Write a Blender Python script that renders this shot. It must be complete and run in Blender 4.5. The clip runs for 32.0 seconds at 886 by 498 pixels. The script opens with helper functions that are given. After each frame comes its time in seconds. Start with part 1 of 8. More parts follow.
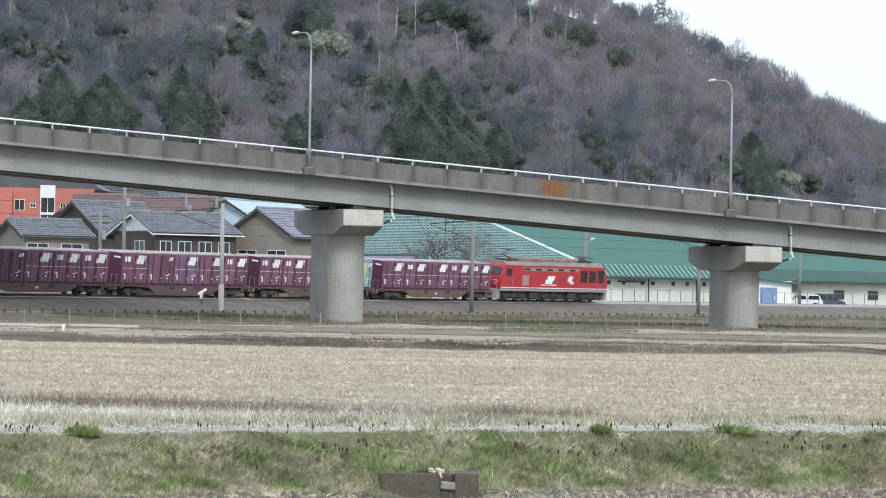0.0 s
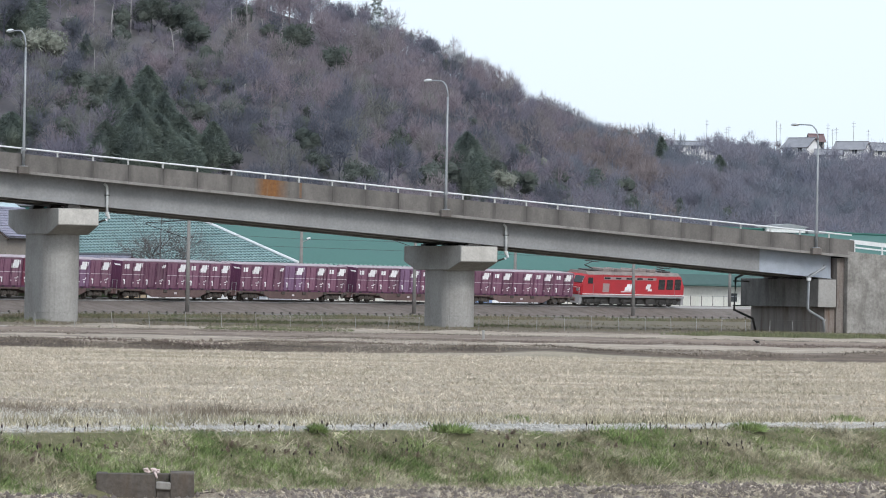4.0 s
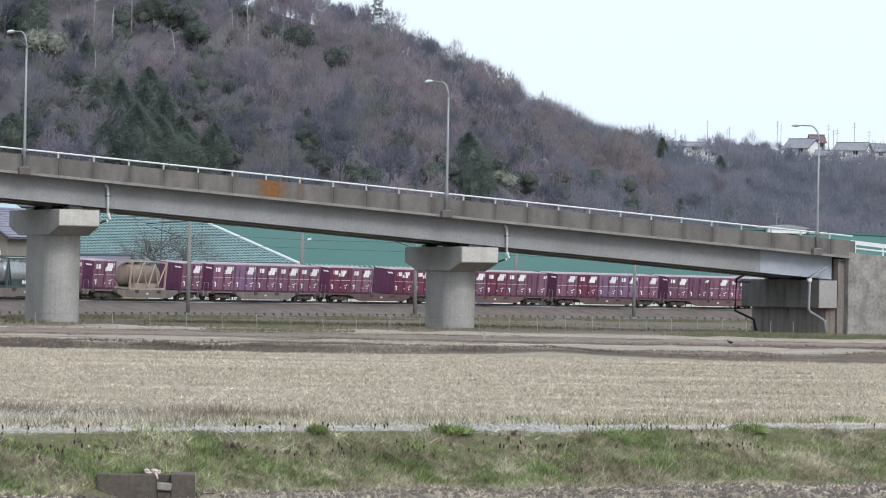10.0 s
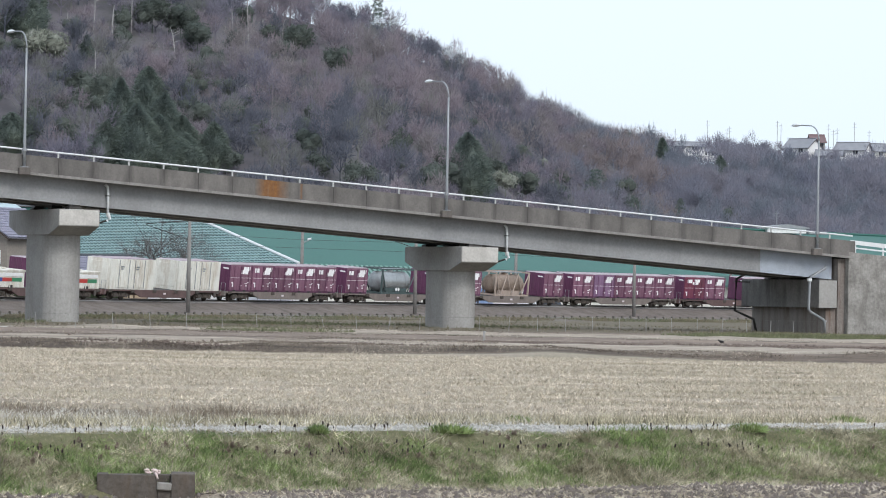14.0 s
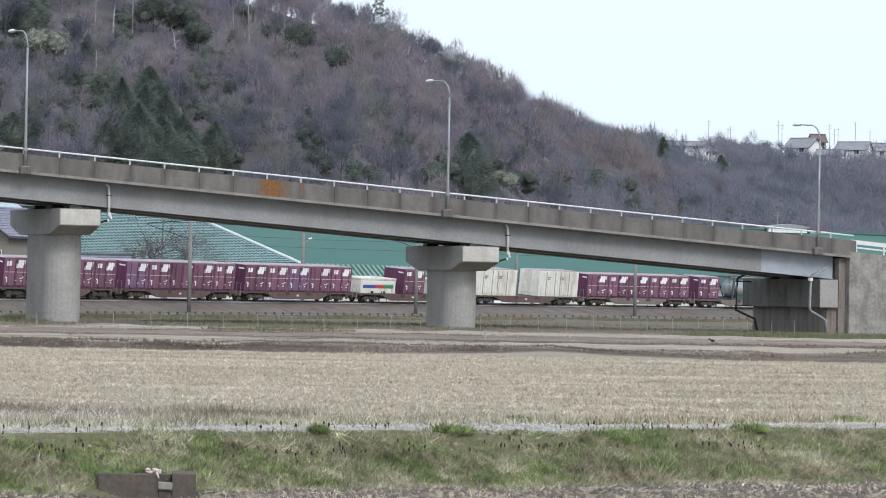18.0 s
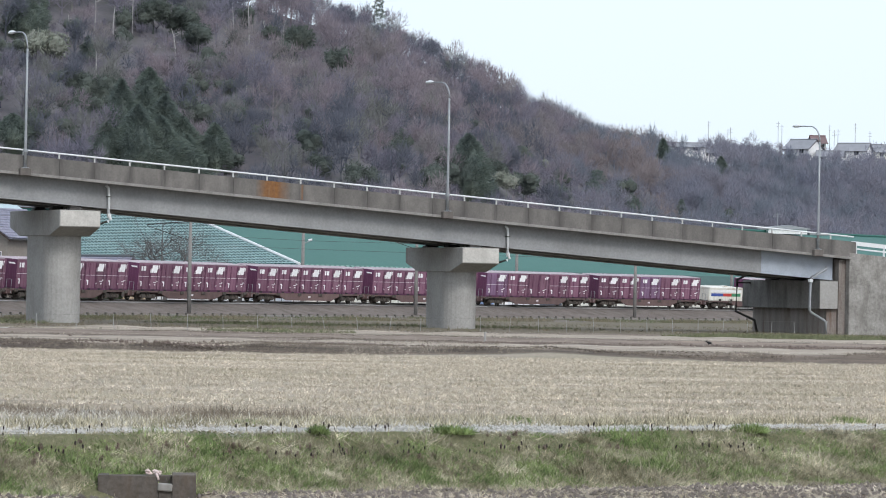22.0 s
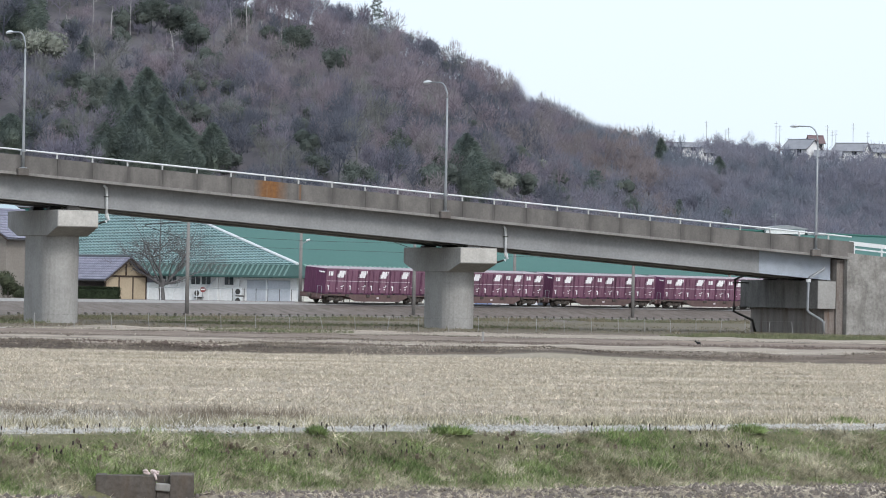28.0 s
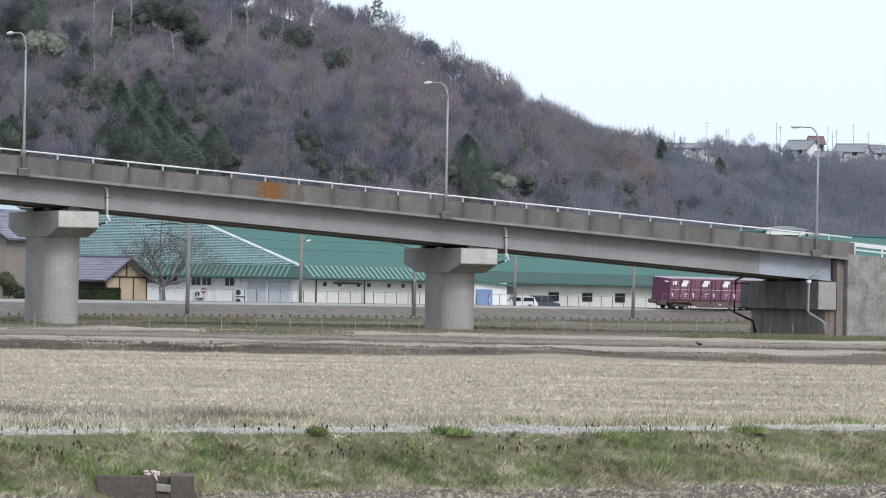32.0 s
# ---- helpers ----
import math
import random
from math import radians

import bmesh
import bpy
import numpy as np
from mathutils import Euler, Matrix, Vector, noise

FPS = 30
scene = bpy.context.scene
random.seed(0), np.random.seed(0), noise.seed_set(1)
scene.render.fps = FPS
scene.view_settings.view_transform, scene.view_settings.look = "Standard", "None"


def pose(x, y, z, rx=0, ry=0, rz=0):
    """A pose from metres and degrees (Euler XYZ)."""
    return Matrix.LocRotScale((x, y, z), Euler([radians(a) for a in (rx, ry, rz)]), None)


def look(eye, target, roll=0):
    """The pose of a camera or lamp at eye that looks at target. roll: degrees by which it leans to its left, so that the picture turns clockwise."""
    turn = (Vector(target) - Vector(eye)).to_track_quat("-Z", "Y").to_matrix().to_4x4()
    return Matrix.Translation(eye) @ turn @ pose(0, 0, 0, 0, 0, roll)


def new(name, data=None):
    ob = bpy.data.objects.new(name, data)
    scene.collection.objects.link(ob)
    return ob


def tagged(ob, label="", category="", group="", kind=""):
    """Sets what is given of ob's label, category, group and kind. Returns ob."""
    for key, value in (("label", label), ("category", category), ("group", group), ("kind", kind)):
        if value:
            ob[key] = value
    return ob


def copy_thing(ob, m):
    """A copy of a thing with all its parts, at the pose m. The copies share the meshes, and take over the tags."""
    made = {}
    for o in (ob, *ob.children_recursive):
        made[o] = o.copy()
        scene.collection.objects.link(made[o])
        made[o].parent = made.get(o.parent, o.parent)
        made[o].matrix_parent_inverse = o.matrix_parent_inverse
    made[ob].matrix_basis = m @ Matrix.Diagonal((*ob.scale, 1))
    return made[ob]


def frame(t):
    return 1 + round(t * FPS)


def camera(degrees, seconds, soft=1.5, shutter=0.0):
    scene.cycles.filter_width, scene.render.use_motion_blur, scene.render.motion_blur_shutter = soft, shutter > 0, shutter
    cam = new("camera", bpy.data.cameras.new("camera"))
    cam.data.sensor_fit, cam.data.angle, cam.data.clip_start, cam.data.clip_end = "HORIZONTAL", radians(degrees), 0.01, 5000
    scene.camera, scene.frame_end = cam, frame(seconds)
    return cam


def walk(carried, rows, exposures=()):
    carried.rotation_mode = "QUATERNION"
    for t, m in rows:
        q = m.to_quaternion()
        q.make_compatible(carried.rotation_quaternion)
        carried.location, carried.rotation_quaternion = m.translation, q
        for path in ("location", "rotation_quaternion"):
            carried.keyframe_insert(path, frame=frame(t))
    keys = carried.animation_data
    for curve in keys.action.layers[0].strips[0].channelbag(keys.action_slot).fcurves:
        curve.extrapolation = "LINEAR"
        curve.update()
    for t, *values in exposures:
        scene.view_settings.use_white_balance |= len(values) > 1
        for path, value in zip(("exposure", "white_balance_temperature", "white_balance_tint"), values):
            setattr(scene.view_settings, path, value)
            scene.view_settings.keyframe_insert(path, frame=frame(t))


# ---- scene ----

# The world: the camera stands at x = 0, y = 0; y runs away from it, z = 0 is the level of the far fields.
EYE = (0.0, 0.0, 2.7)
ROLL = 1.1


def aim(turn, up):
    """The camera's pose: degrees turned to the right of the y axis, and degrees up."""
    a, b = radians(turn), radians(up)
    way = (math.sin(a) * math.cos(b), math.cos(a) * math.cos(b), math.sin(b))
    return look(EYE, [e + 100 * w for e, w in zip(EYE, way)], ROLL)


cam = camera(13.758, 32.0, soft=1.0)
PATH = [
    (0.0, -4.4137, 0.5734), (0.5, -3.3428, 0.5457), (1.0, -2.1509, 0.5528), (1.5, -1.1031, 0.5456), (1.75, -0.570, 0.549),
    (1.95, -0.120, 0.551), (2.05, -0.005, 0.557), (2.2, 0.022, 0.590), (2.5, 0.0157, 0.6322), (3.0, 0.0124, 0.6472),
    (3.5, 0.0142, 0.6482), (5.5, 0.0151, 0.6595), (6.0, 0.0038, 0.6612), (6.5, 0.0038, 0.6612), (7.0, -0.0019, 0.6611),
    (7.5, -0.0113, 0.6609), (8.0, 0.0019, 0.6611), (8.5, -0.0001, 0.6611), (9.0, -0.0001, 0.6611), (9.5, -0.0097, 0.6723),
    (10.0, 0.0019, 0.663), (10.5, -0.0021, 0.6611), (11.0, -0.0023, 0.6711), (11.5, -0.006, 0.661), (12.0, 0.0019, 0.663),
    (12.5, -0.0214, 0.6647), (13.0, 0.0019, 0.6611), (13.5, -0.0081, 0.661), (14.0, 0.002, 0.6611), (14.5, -0.015, 0.6476),
    (16.5, 0.0148, 0.676), (17.0, -0.0113, 0.6579), (17.5, -0.0153, 0.6608), (18.0, -0.0131, 0.6538), (18.5, -0.0113, 0.6609),
    (19.0, -0.0254, 0.6606), (19.5, -0.0387, 0.6613), (20.0, 0.0019, 0.6621), (20.5, -0.0116, 0.6741), (21.0, -0.009, 0.6742),
    (21.5, -0.0118, 0.6848), (22.0, -0.0116, 0.6741), (22.5, -0.0115, 0.6716), (23.0, 0.0149, 0.6746), (23.5, 0.0016, 0.6752),
    (24.0, 0.0104, 0.6745), (24.5, 0.0078, 0.6745), (25.0, 0.0118, 0.6746), (25.5, 0.0068, 0.6753), (27.5, 0.0016, 0.6773),
    (28.0, 0.021, 0.6747), (28.5, 0.0149, 0.6751), (29.0, 0.0153, 0.6755), (29.5, 0.0114, 0.6759), (30.0, 0.0101, 0.675),
    (30.5, -0.0132, 0.6873), (31.0, 0.0147, 0.6883), (31.5, 0.0026, 0.6758), (32.0, 0.0131, 0.6873)]
walk(cam, [(t, aim(a, b)) for t, a, b in PATH], exposures=[(0.0, 0.28, 6440, 6.0), (0.9, 0.25, 6440, 7.0), (2.1, 0.12, 6440, 9.0), (3.2, 0.09, 6440, 10.0), (32.0, 0.09, 6440, 10.0)])

# ---- daylight: a bright overcast sky ----
world = bpy.data.worlds.new("world")
scene.world = world
world.use_nodes = True
wn, wl = world.node_tree.nodes, world.node_tree.links
sky = wn.new("ShaderNodeTexSky")
sky.sky_type, sky.sun_disc = "NISHITA", False
sky.sun_elevation, sky.sun_rotation = radians(42), radians(150)
sky.air_density, sky.dust_density, sky.ozone_density = 1.0, 6.0, 1.0
cloud = wn.new("ShaderNodeMix")
cloud.data_type = "RGBA"
cloud.inputs["Factor"].default_value = 0.8
wl.new(sky.outputs[0], cloud.inputs["A"])
cloud.inputs["B"].default_value = (7.95, 9.05, 10.15, 1)
wl.new(cloud.outputs["Result"], wn["Background"].inputs["Color"])
wn["Background"].inputs["Strength"].default_value = 0.125
sun_data = bpy.data.lights.new("sun", "SUN")
sun_data.energy, sun_data.angle, sun_data.color = 1.3, radians(14), (1.0, 0.985, 0.97)
sun = new("sun", sun_data)
sun.matrix_world = look((60, -100, 120), (0, 60, 0))


# ---- materials ----
def material(name, rough=0.8, metal=0.0, spec=0.4):
    m = bpy.data.materials.new(name)
    m.use_nodes = True
    n = m.node_tree.nodes
    b = n["Principled BSDF"]
    b.inputs["Roughness"].default_value = rough
    b.inputs["Metallic"].default_value = metal
    b.inputs["Specular IOR Level"].default_value = spec
    return m, n, m.node_tree.links, b


def noise_node(n, l, scale, detail=5.0, rough=0.6, stretch=(1, 1, 1), where="Object"):
    co = n.new("ShaderNodeTexCoord")
    mp = n.new("ShaderNodeMapping")
    mp.inputs["Scale"].default_value = stretch
    l.new(co.outputs[where], mp.inputs["Vector"])
    t = n.new("ShaderNodeTexNoise")
    t.inputs["Scale"].default_value, t.inputs["Detail"].default_value, t.inputs["Roughness"].default_value = scale, detail, rough
    l.new(mp.outputs[0], t.inputs["Vector"])
    return t.outputs["Fac"]


def ramp(n, l, src, stops):
    r = n.new("ShaderNodeValToRGB")
    e = r.color_ramp.elements
    while len(e) < len(stops):
        e.new(0.5)
    for el, (p, c) in zip(e, stops):
        el.position, el.color = p, (*c, 1)
    l.new(src, r.inputs["Fac"])
    return r.outputs["Color"]


def mix(n, l, a, b, fac, mode="MIX"):
    m = n.new("ShaderNodeMix")
    m.data_type, m.blend_type = "RGBA", mode
    for sock, v in (("A", a), ("B", b)):
        if isinstance(v, tuple):
            m.inputs[sock].default_value = (*v, 1)
        else:
            l.new(v, m.inputs[sock])
    if isinstance(fac, (int, float)):
        m.inputs["Factor"].default_value = fac
    else:
        l.new(fac, m.inputs["Factor"])
    return m.outputs["Result"]


def bumped(n, l, b, src, strength, distance):
    bp = n.new("ShaderNodeBump")
    bp.inputs["Strength"].default_value, bp.inputs["Distance"].default_value = strength, distance
    l.new(src, bp.inputs["Height"])
    l.new(bp.outputs[0], b.inputs["Normal"])


def surface(name, dark, light, scale=3.0, fine=25.0, rough=0.8, metal=0.0, spec=0.4, stretch=(1, 1, 1), bump=0.0, grime=None, grime_amount=0.5, each=0.0, where="Object"):
    """A two-scale surface: broad patches and fine grain between two colours, with optional grime and a change from piece to piece."""
    m, n, l, b = material(name, rough, metal, spec)
    big = noise_node(n, l, scale, 4, 0.55, stretch, where)
    small = noise_node(n, l, fine, 6, 0.65, (1, 1, 1), where)
    col = ramp(n, l, big, [(0.32, dark), (0.68, light)])
    col = mix(n, l, col, ramp(n, l, small, [(0.3, tuple(c * 0.8 for c in dark)), (0.7, tuple(min(1, c * 1.12) for c in light))]), 0.42)
    if grime:
        g = noise_node(n, l, scale * 0.7, 6, 0.7, (1.6, 1.6, 0.35), where)
        gf = ramp(n, l, g, [(0.48, (0, 0, 0)), (0.72, (grime_amount,) * 3)])
        col = mix(n, l, col, grime, gf)
    if each:
        info = n.new("ShaderNodeObjectInfo")
        r = ramp(n, l, info.outputs["Random"], [(0.0, (1 - each,) * 3), (1.0, (1 + each,) * 3)])
        col = mix(n, l, col, r, 1.0, "MULTIPLY")
    l.new(col, b.inputs["Base Color"])
    if bump:
        bumped(n, l, b, small, 0.6, bump)
    return m


def plain(name, color, rough=0.5, metal=0.0, spec=0.4):
    c = tuple(color)
    return surface(name, tuple(v * 0.85 for v in c), tuple(min(1.0, v * 1.1) for v in c), 2.0, 18.0, rough, metal, spec)


CONCRETE = surface("concrete", (0.29, 0.283, 0.27), (0.41, 0.4, 0.385), 0.5, 6.0, 0.85, bump=0.01, grime=(0.2, 0.185, 0.17), grime_amount=0.45)
CONCRETE_PALE = surface("pale concrete", (0.42, 0.4, 0.375), (0.58, 0.56, 0.525), 0.8, 7.0, 0.85, bump=0.01, grime=(0.3, 0.28, 0.25), grime_amount=0.4)
CONCRETE_OLD = surface("weathered parapet concrete", (0.135, 0.12, 0.11), (0.19, 0.171, 0.158), 0.9, 9.0, 0.9, bump=0.01, grime=(0.075, 0.066, 0.06), grime_amount=0.75, each=0.12)
CONCRETE_DARK = surface("dark stained concrete", (0.17, 0.162, 0.154), (0.28, 0.268, 0.257), 0.6, 8.0, 0.9, bump=0.01, grime=(0.07, 0.065, 0.06), grime_amount=0.6)
GIRDER = surface("grey painted girder", (0.25, 0.254, 0.26), (0.33, 0.335, 0.342), 0.35, 5.0, 0.65, grime=(0.17, 0.17, 0.17), grime_amount=0.4)
CONCRETE_FOOT = surface("grey ledge concrete", (0.2, 0.19, 0.18), (0.3, 0.288, 0.275), 0.7, 7.0, 0.88, grime=(0.13, 0.12, 0.11), grime_amount=0.6)
GIRDER_NEW = plain("fresh pale blue paint", (0.38, 0.42, 0.48), 0.5)
GALVANISED = surface("galvanised steel", (0.26, 0.275, 0.29), (0.36, 0.375, 0.39), 2.0, 20.0, 0.5, 0.4)
WHITE_STEEL = surface("white painted steel", (0.62, 0.635, 0.645), (0.76, 0.775, 0.785), 2.0, 15.0, 0.4)
POST_STEEL = surface("dusty pale post steel", (0.42, 0.42, 0.415), (0.55, 0.55, 0.545), 2.0, 15.0, 0.5)
# a grey lighter than the edge girder's, raised to offset the shade below the deck
UNDERSIDE = surface("brown weathering steel", (0.32, 0.312, 0.305), (0.42, 0.41, 0.4), 0.5, 6.0, 0.85)
DARK_STEEL = surface("dark steel", (0.045, 0.043, 0.042), (0.09, 0.085, 0.08), 2.0, 20.0, 0.6, 0.3)
CONCRETE_WALL = surface("stained retaining wall concrete", (0.14, 0.132, 0.123), (0.4, 0.385, 0.36), 0.8, 4.0, 0.9, bump=0.01, grime=(0.11, 0.098, 0.088), grime_amount=0.75)
RUSTY_WALL = surface("rust-streaked concrete", (0.18, 0.16, 0.147), (0.32, 0.29, 0.268), 0.9, 8.0, 0.9, stretch=(2.5, 2.5, 0.25), bump=0.01, grime=(0.11, 0.055, 0.03), grime_amount=0.75)
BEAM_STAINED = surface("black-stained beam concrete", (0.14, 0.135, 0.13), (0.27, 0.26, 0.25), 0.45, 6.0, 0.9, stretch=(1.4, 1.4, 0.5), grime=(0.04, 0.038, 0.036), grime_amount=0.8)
BLACK = plain("black rubber", (0.02, 0.02, 0.021), 0.6)
GLASS_DARK = plain("dark window glass", (0.03, 0.035, 0.04), 0.08, spec=0.6)
WHITE = surface("white paint", (0.74, 0.74, 0.73), (0.86, 0.86, 0.85), 2.5, 14.0, 0.5)


# ---- mesh helpers ----
def finish(name, bm, mats, smooth=False):
    me = bpy.data.meshes.new(name)
    bm.normal_update()
    bm.to_mesh(me)
    bm.free()
    for m in (mats if isinstance(mats, (list, tuple)) else [mats]):
        me.materials.append(m)
    if smooth:
        me.polygons.foreach_set("use_smooth", [True] * len(me.polygons))
    return me


def part(name, bm, mat, parent=None, label="", m=None, smooth=False):
    ob = new(name, finish(name, bm, mat, smooth) if isinstance(bm, bmesh.types.BMesh) else bm)
    if parent is not None:
        ob.parent = parent
    if m is not None:
        ob.matrix_basis = m
    if label:
        ob["label"] = label
    return ob


def box(bm, lo, hi, bevel=0.0, index=0, m=None):
    """A box between two corners, added to bm."""
    made = bmesh.ops.create_cube(bm, size=1.0)["verts"]
    for v in made:
        v.co = Vector([(a + b) / 2 + c * (b - a) for a, b, c in zip(lo, hi, v.co)])
    faces = list({f for v in made for f in v.link_faces})
    for f in faces:
        f.material_index = index
    if bevel:
        r = bmesh.ops.bevel(bm, geom=list({e for f in faces for e in f.edges}), offset=bevel, segments=1, affect="EDGES", profile=0.5)
        made = list({v for f in r["faces"] for v in f.verts} | {v for v in made if v.is_valid})
        for f in r["faces"]:
            f.material_index = index
    if m is not None:
        for v in {v for q in made for f in q.link_faces for v in f.verts}:
            v.co = m @ v.co
    return bm


def boxed(lo, hi, bevel=0.0):
    return box(bmesh.new(), lo, hi, bevel)


def prism(bm, outline, a, b, axis="x", index=0):
    """An outline of (p, q) pairs drawn out from a to b along an axis: x gives (., p, q), y gives (p, ., q), z gives (p, q, .)."""
    def at(p, q, k):
        return {"x": (k, p, q), "y": (p, k, q), "z": (p, q, k)}[axis]
    one = [bm.verts.new(at(p, q, a)) for p, q in outline]
    two = [bm.verts.new(at(p, q, b)) for p, q in outline]
    n = len(outline)
    made = [bm.faces.new(one[::-1]), bm.faces.new(two)]
    made += [bm.faces.new((one[i], one[(i + 1) % n], two[(i + 1) % n], two[i])) for i in range(n)]
    for f in made:
        f.material_index = index
    bmesh.ops.recalc_face_normals(bm, faces=made)
    return bm


def tube(bm, points, radius, sides=8, index=0, radius_end=None):
    """A round bar along a line of points, with capped ends."""
    pts = [Vector(p) for p in points]
    rings = []
    for i, p in enumerate(pts):
        d = (pts[min(i + 1, len(pts) - 1)] - pts[max(i - 1, 0)]).normalized()
        up = Vector((0, 0, 1)) if abs(d.z) < 0.95 else Vector((1, 0, 0))
        e1 = d.cross(up).normalized()
        e2 = d.cross(e1)
        r = radius if radius_end is None else radius + (radius_end - radius) * i / (len(pts) - 1)
        rings.append([bm.verts.new(p + r * (math.cos(2 * math.pi * k / sides) * e1 + math.sin(2 * math.pi * k / sides) * e2)) for k in range(sides)])
    faces = []
    for a, b in zip(rings, rings[1:]):
        faces += [bm.faces.new((a[k], a[(k + 1) % sides], b[(k + 1) % sides], b[k])) for k in range(sides)]
    faces += [bm.faces.new(rings[0][::-1]), bm.faces.new(rings[-1])]
    for f in faces:
        f.material_index = index
    bmesh.ops.recalc_face_normals(bm, faces=faces)
    return bm


def raw(name, verts, faces, mat, smooth=False):
    """A mesh from arrays of corners and of equal-sized faces."""
    verts, faces = np.asarray(verts, dtype=np.float32), np.asarray(faces, dtype=np.int32)
    me = bpy.data.meshes.new(name)
    me.vertices.add(len(verts))
    me.vertices.foreach_set("co", verts.ravel())
    k = faces.shape[1]
    me.loops.add(faces.size)
    me.loops.foreach_set("vertex_index", faces.ravel())
    me.polygons.add(len(faces))
    me.polygons.foreach_set("loop_start", np.arange(0, faces.size, k, dtype=np.int32))
    me.update(calc_edges=True)
    me.validate()
    for m in (mat if isinstance(mat, (list, tuple)) else [mat]):
        me.materials.append(m)
    if smooth:
        me.polygons.foreach_set("use_smooth", [True] * len(me.polygons))
    return me


def thing(name, label, category, m=None, group="", kind=""):
    """An Empty at a thing's base, which carries its parts."""
    ob = new(name)
    ob.empty_display_size = 0.2
    if m is not None:
        ob.matrix_basis = m
    return tagged(ob, label, category, group, kind)


# ---- the railway's line: a bend round a centre on the camera's side, straight before it ----
BEND, HEAD, FAR = 0.0025, 0.965, 374.0
STRAIGHT = -72.0
RAIL_TOP = 1.45
CANT = 5.0


def line_at(s, off=0.0):
    """Plan position and heading (radians from the x axis) at s metres along the railway; off: metres to the near side."""
    q = max(s, STRAIGHT)
    a = HEAD - BEND * q
    x = (math.sin(HEAD) - math.sin(a)) / BEND + (s - q) * math.cos(a)
    y = FAR + (math.cos(a) - math.cos(HEAD)) / BEND + (s - q) * math.sin(a)
    return x + math.sin(a) * off, y - math.cos(a) * off, a


def on_rails(s, half=7.0):
    """The pose of a vehicle's middle on the canted rails: its x axis points along the line, its y axis to the far side."""
    x0, y0, _ = line_at(s - half)
    x1, y1, _ = line_at(s + half)
    a = math.atan2(y1 - y0, x1 - x0)
    return pose((x0 + x1) / 2, (y0 + y1) / 2, RAIL_TOP, 0, 0, math.degrees(a)) @ pose(0, 0, 0, CANT, 0, 0)


# ---- the viaduct's frame: u along the near parapet from its first lamp, w across it to the far side ----
VIADUCT = Matrix(((0.9009, -0.4340, 0, -29.88), (0.4340, 0.9009, 0, 262.1), (0, 0, 1, 0), (0, 0, 0, 1)))


def deck(u):
    """Height of the underside of the deck's edge."""
    return 10.55 - 0.0655 * u


# ---- ground: near field, grass bank, gravel path, stubble field, far strips: one sheet to the horizon ----
def across(x, y):
    """Metres beyond the near edge of the gravel path."""
    return ((y - 71.0) - 0.637 * x) * 0.843


BERMS = ((158.5, 0.5, 1.5), (174.0, 0.22, 1.4), (192.0, 0.2, 1.6), (217.0, 0.24, 1.8), (240.0, 0.2, 2.0))


def ground_height(x, y):
    n = across(x, y)
    base = -0.95 * min(1.0, max(0.0, -n / 2.6)) ** 0.8
    base += 0.05 * noise.noise((x * 0.5, y * 0.5, 3.0)) + 0.035 * noise.noise((x * 1.7, y * 1.7, 5.0))
    if n > 3.2:
        base -= 0.06 * min(1.0, n - 3.2)
    base -= 0.45 * max(0.0, 1 - ((x + 5.1) / 1.5) ** 2) * max(0.0, 1 - ((y - 63.9) / 0.8) ** 2)
    for at, high, wide in BERMS:
        q = abs(y + 1.2 * noise.noise((x * 0.06, at, 1.0)) - at) / wide
        if q < 1:
            base += high * (1 - q * q) * (0.75 + 0.5 * noise.noise((x * 0.3, at, 7.0)))
    return base


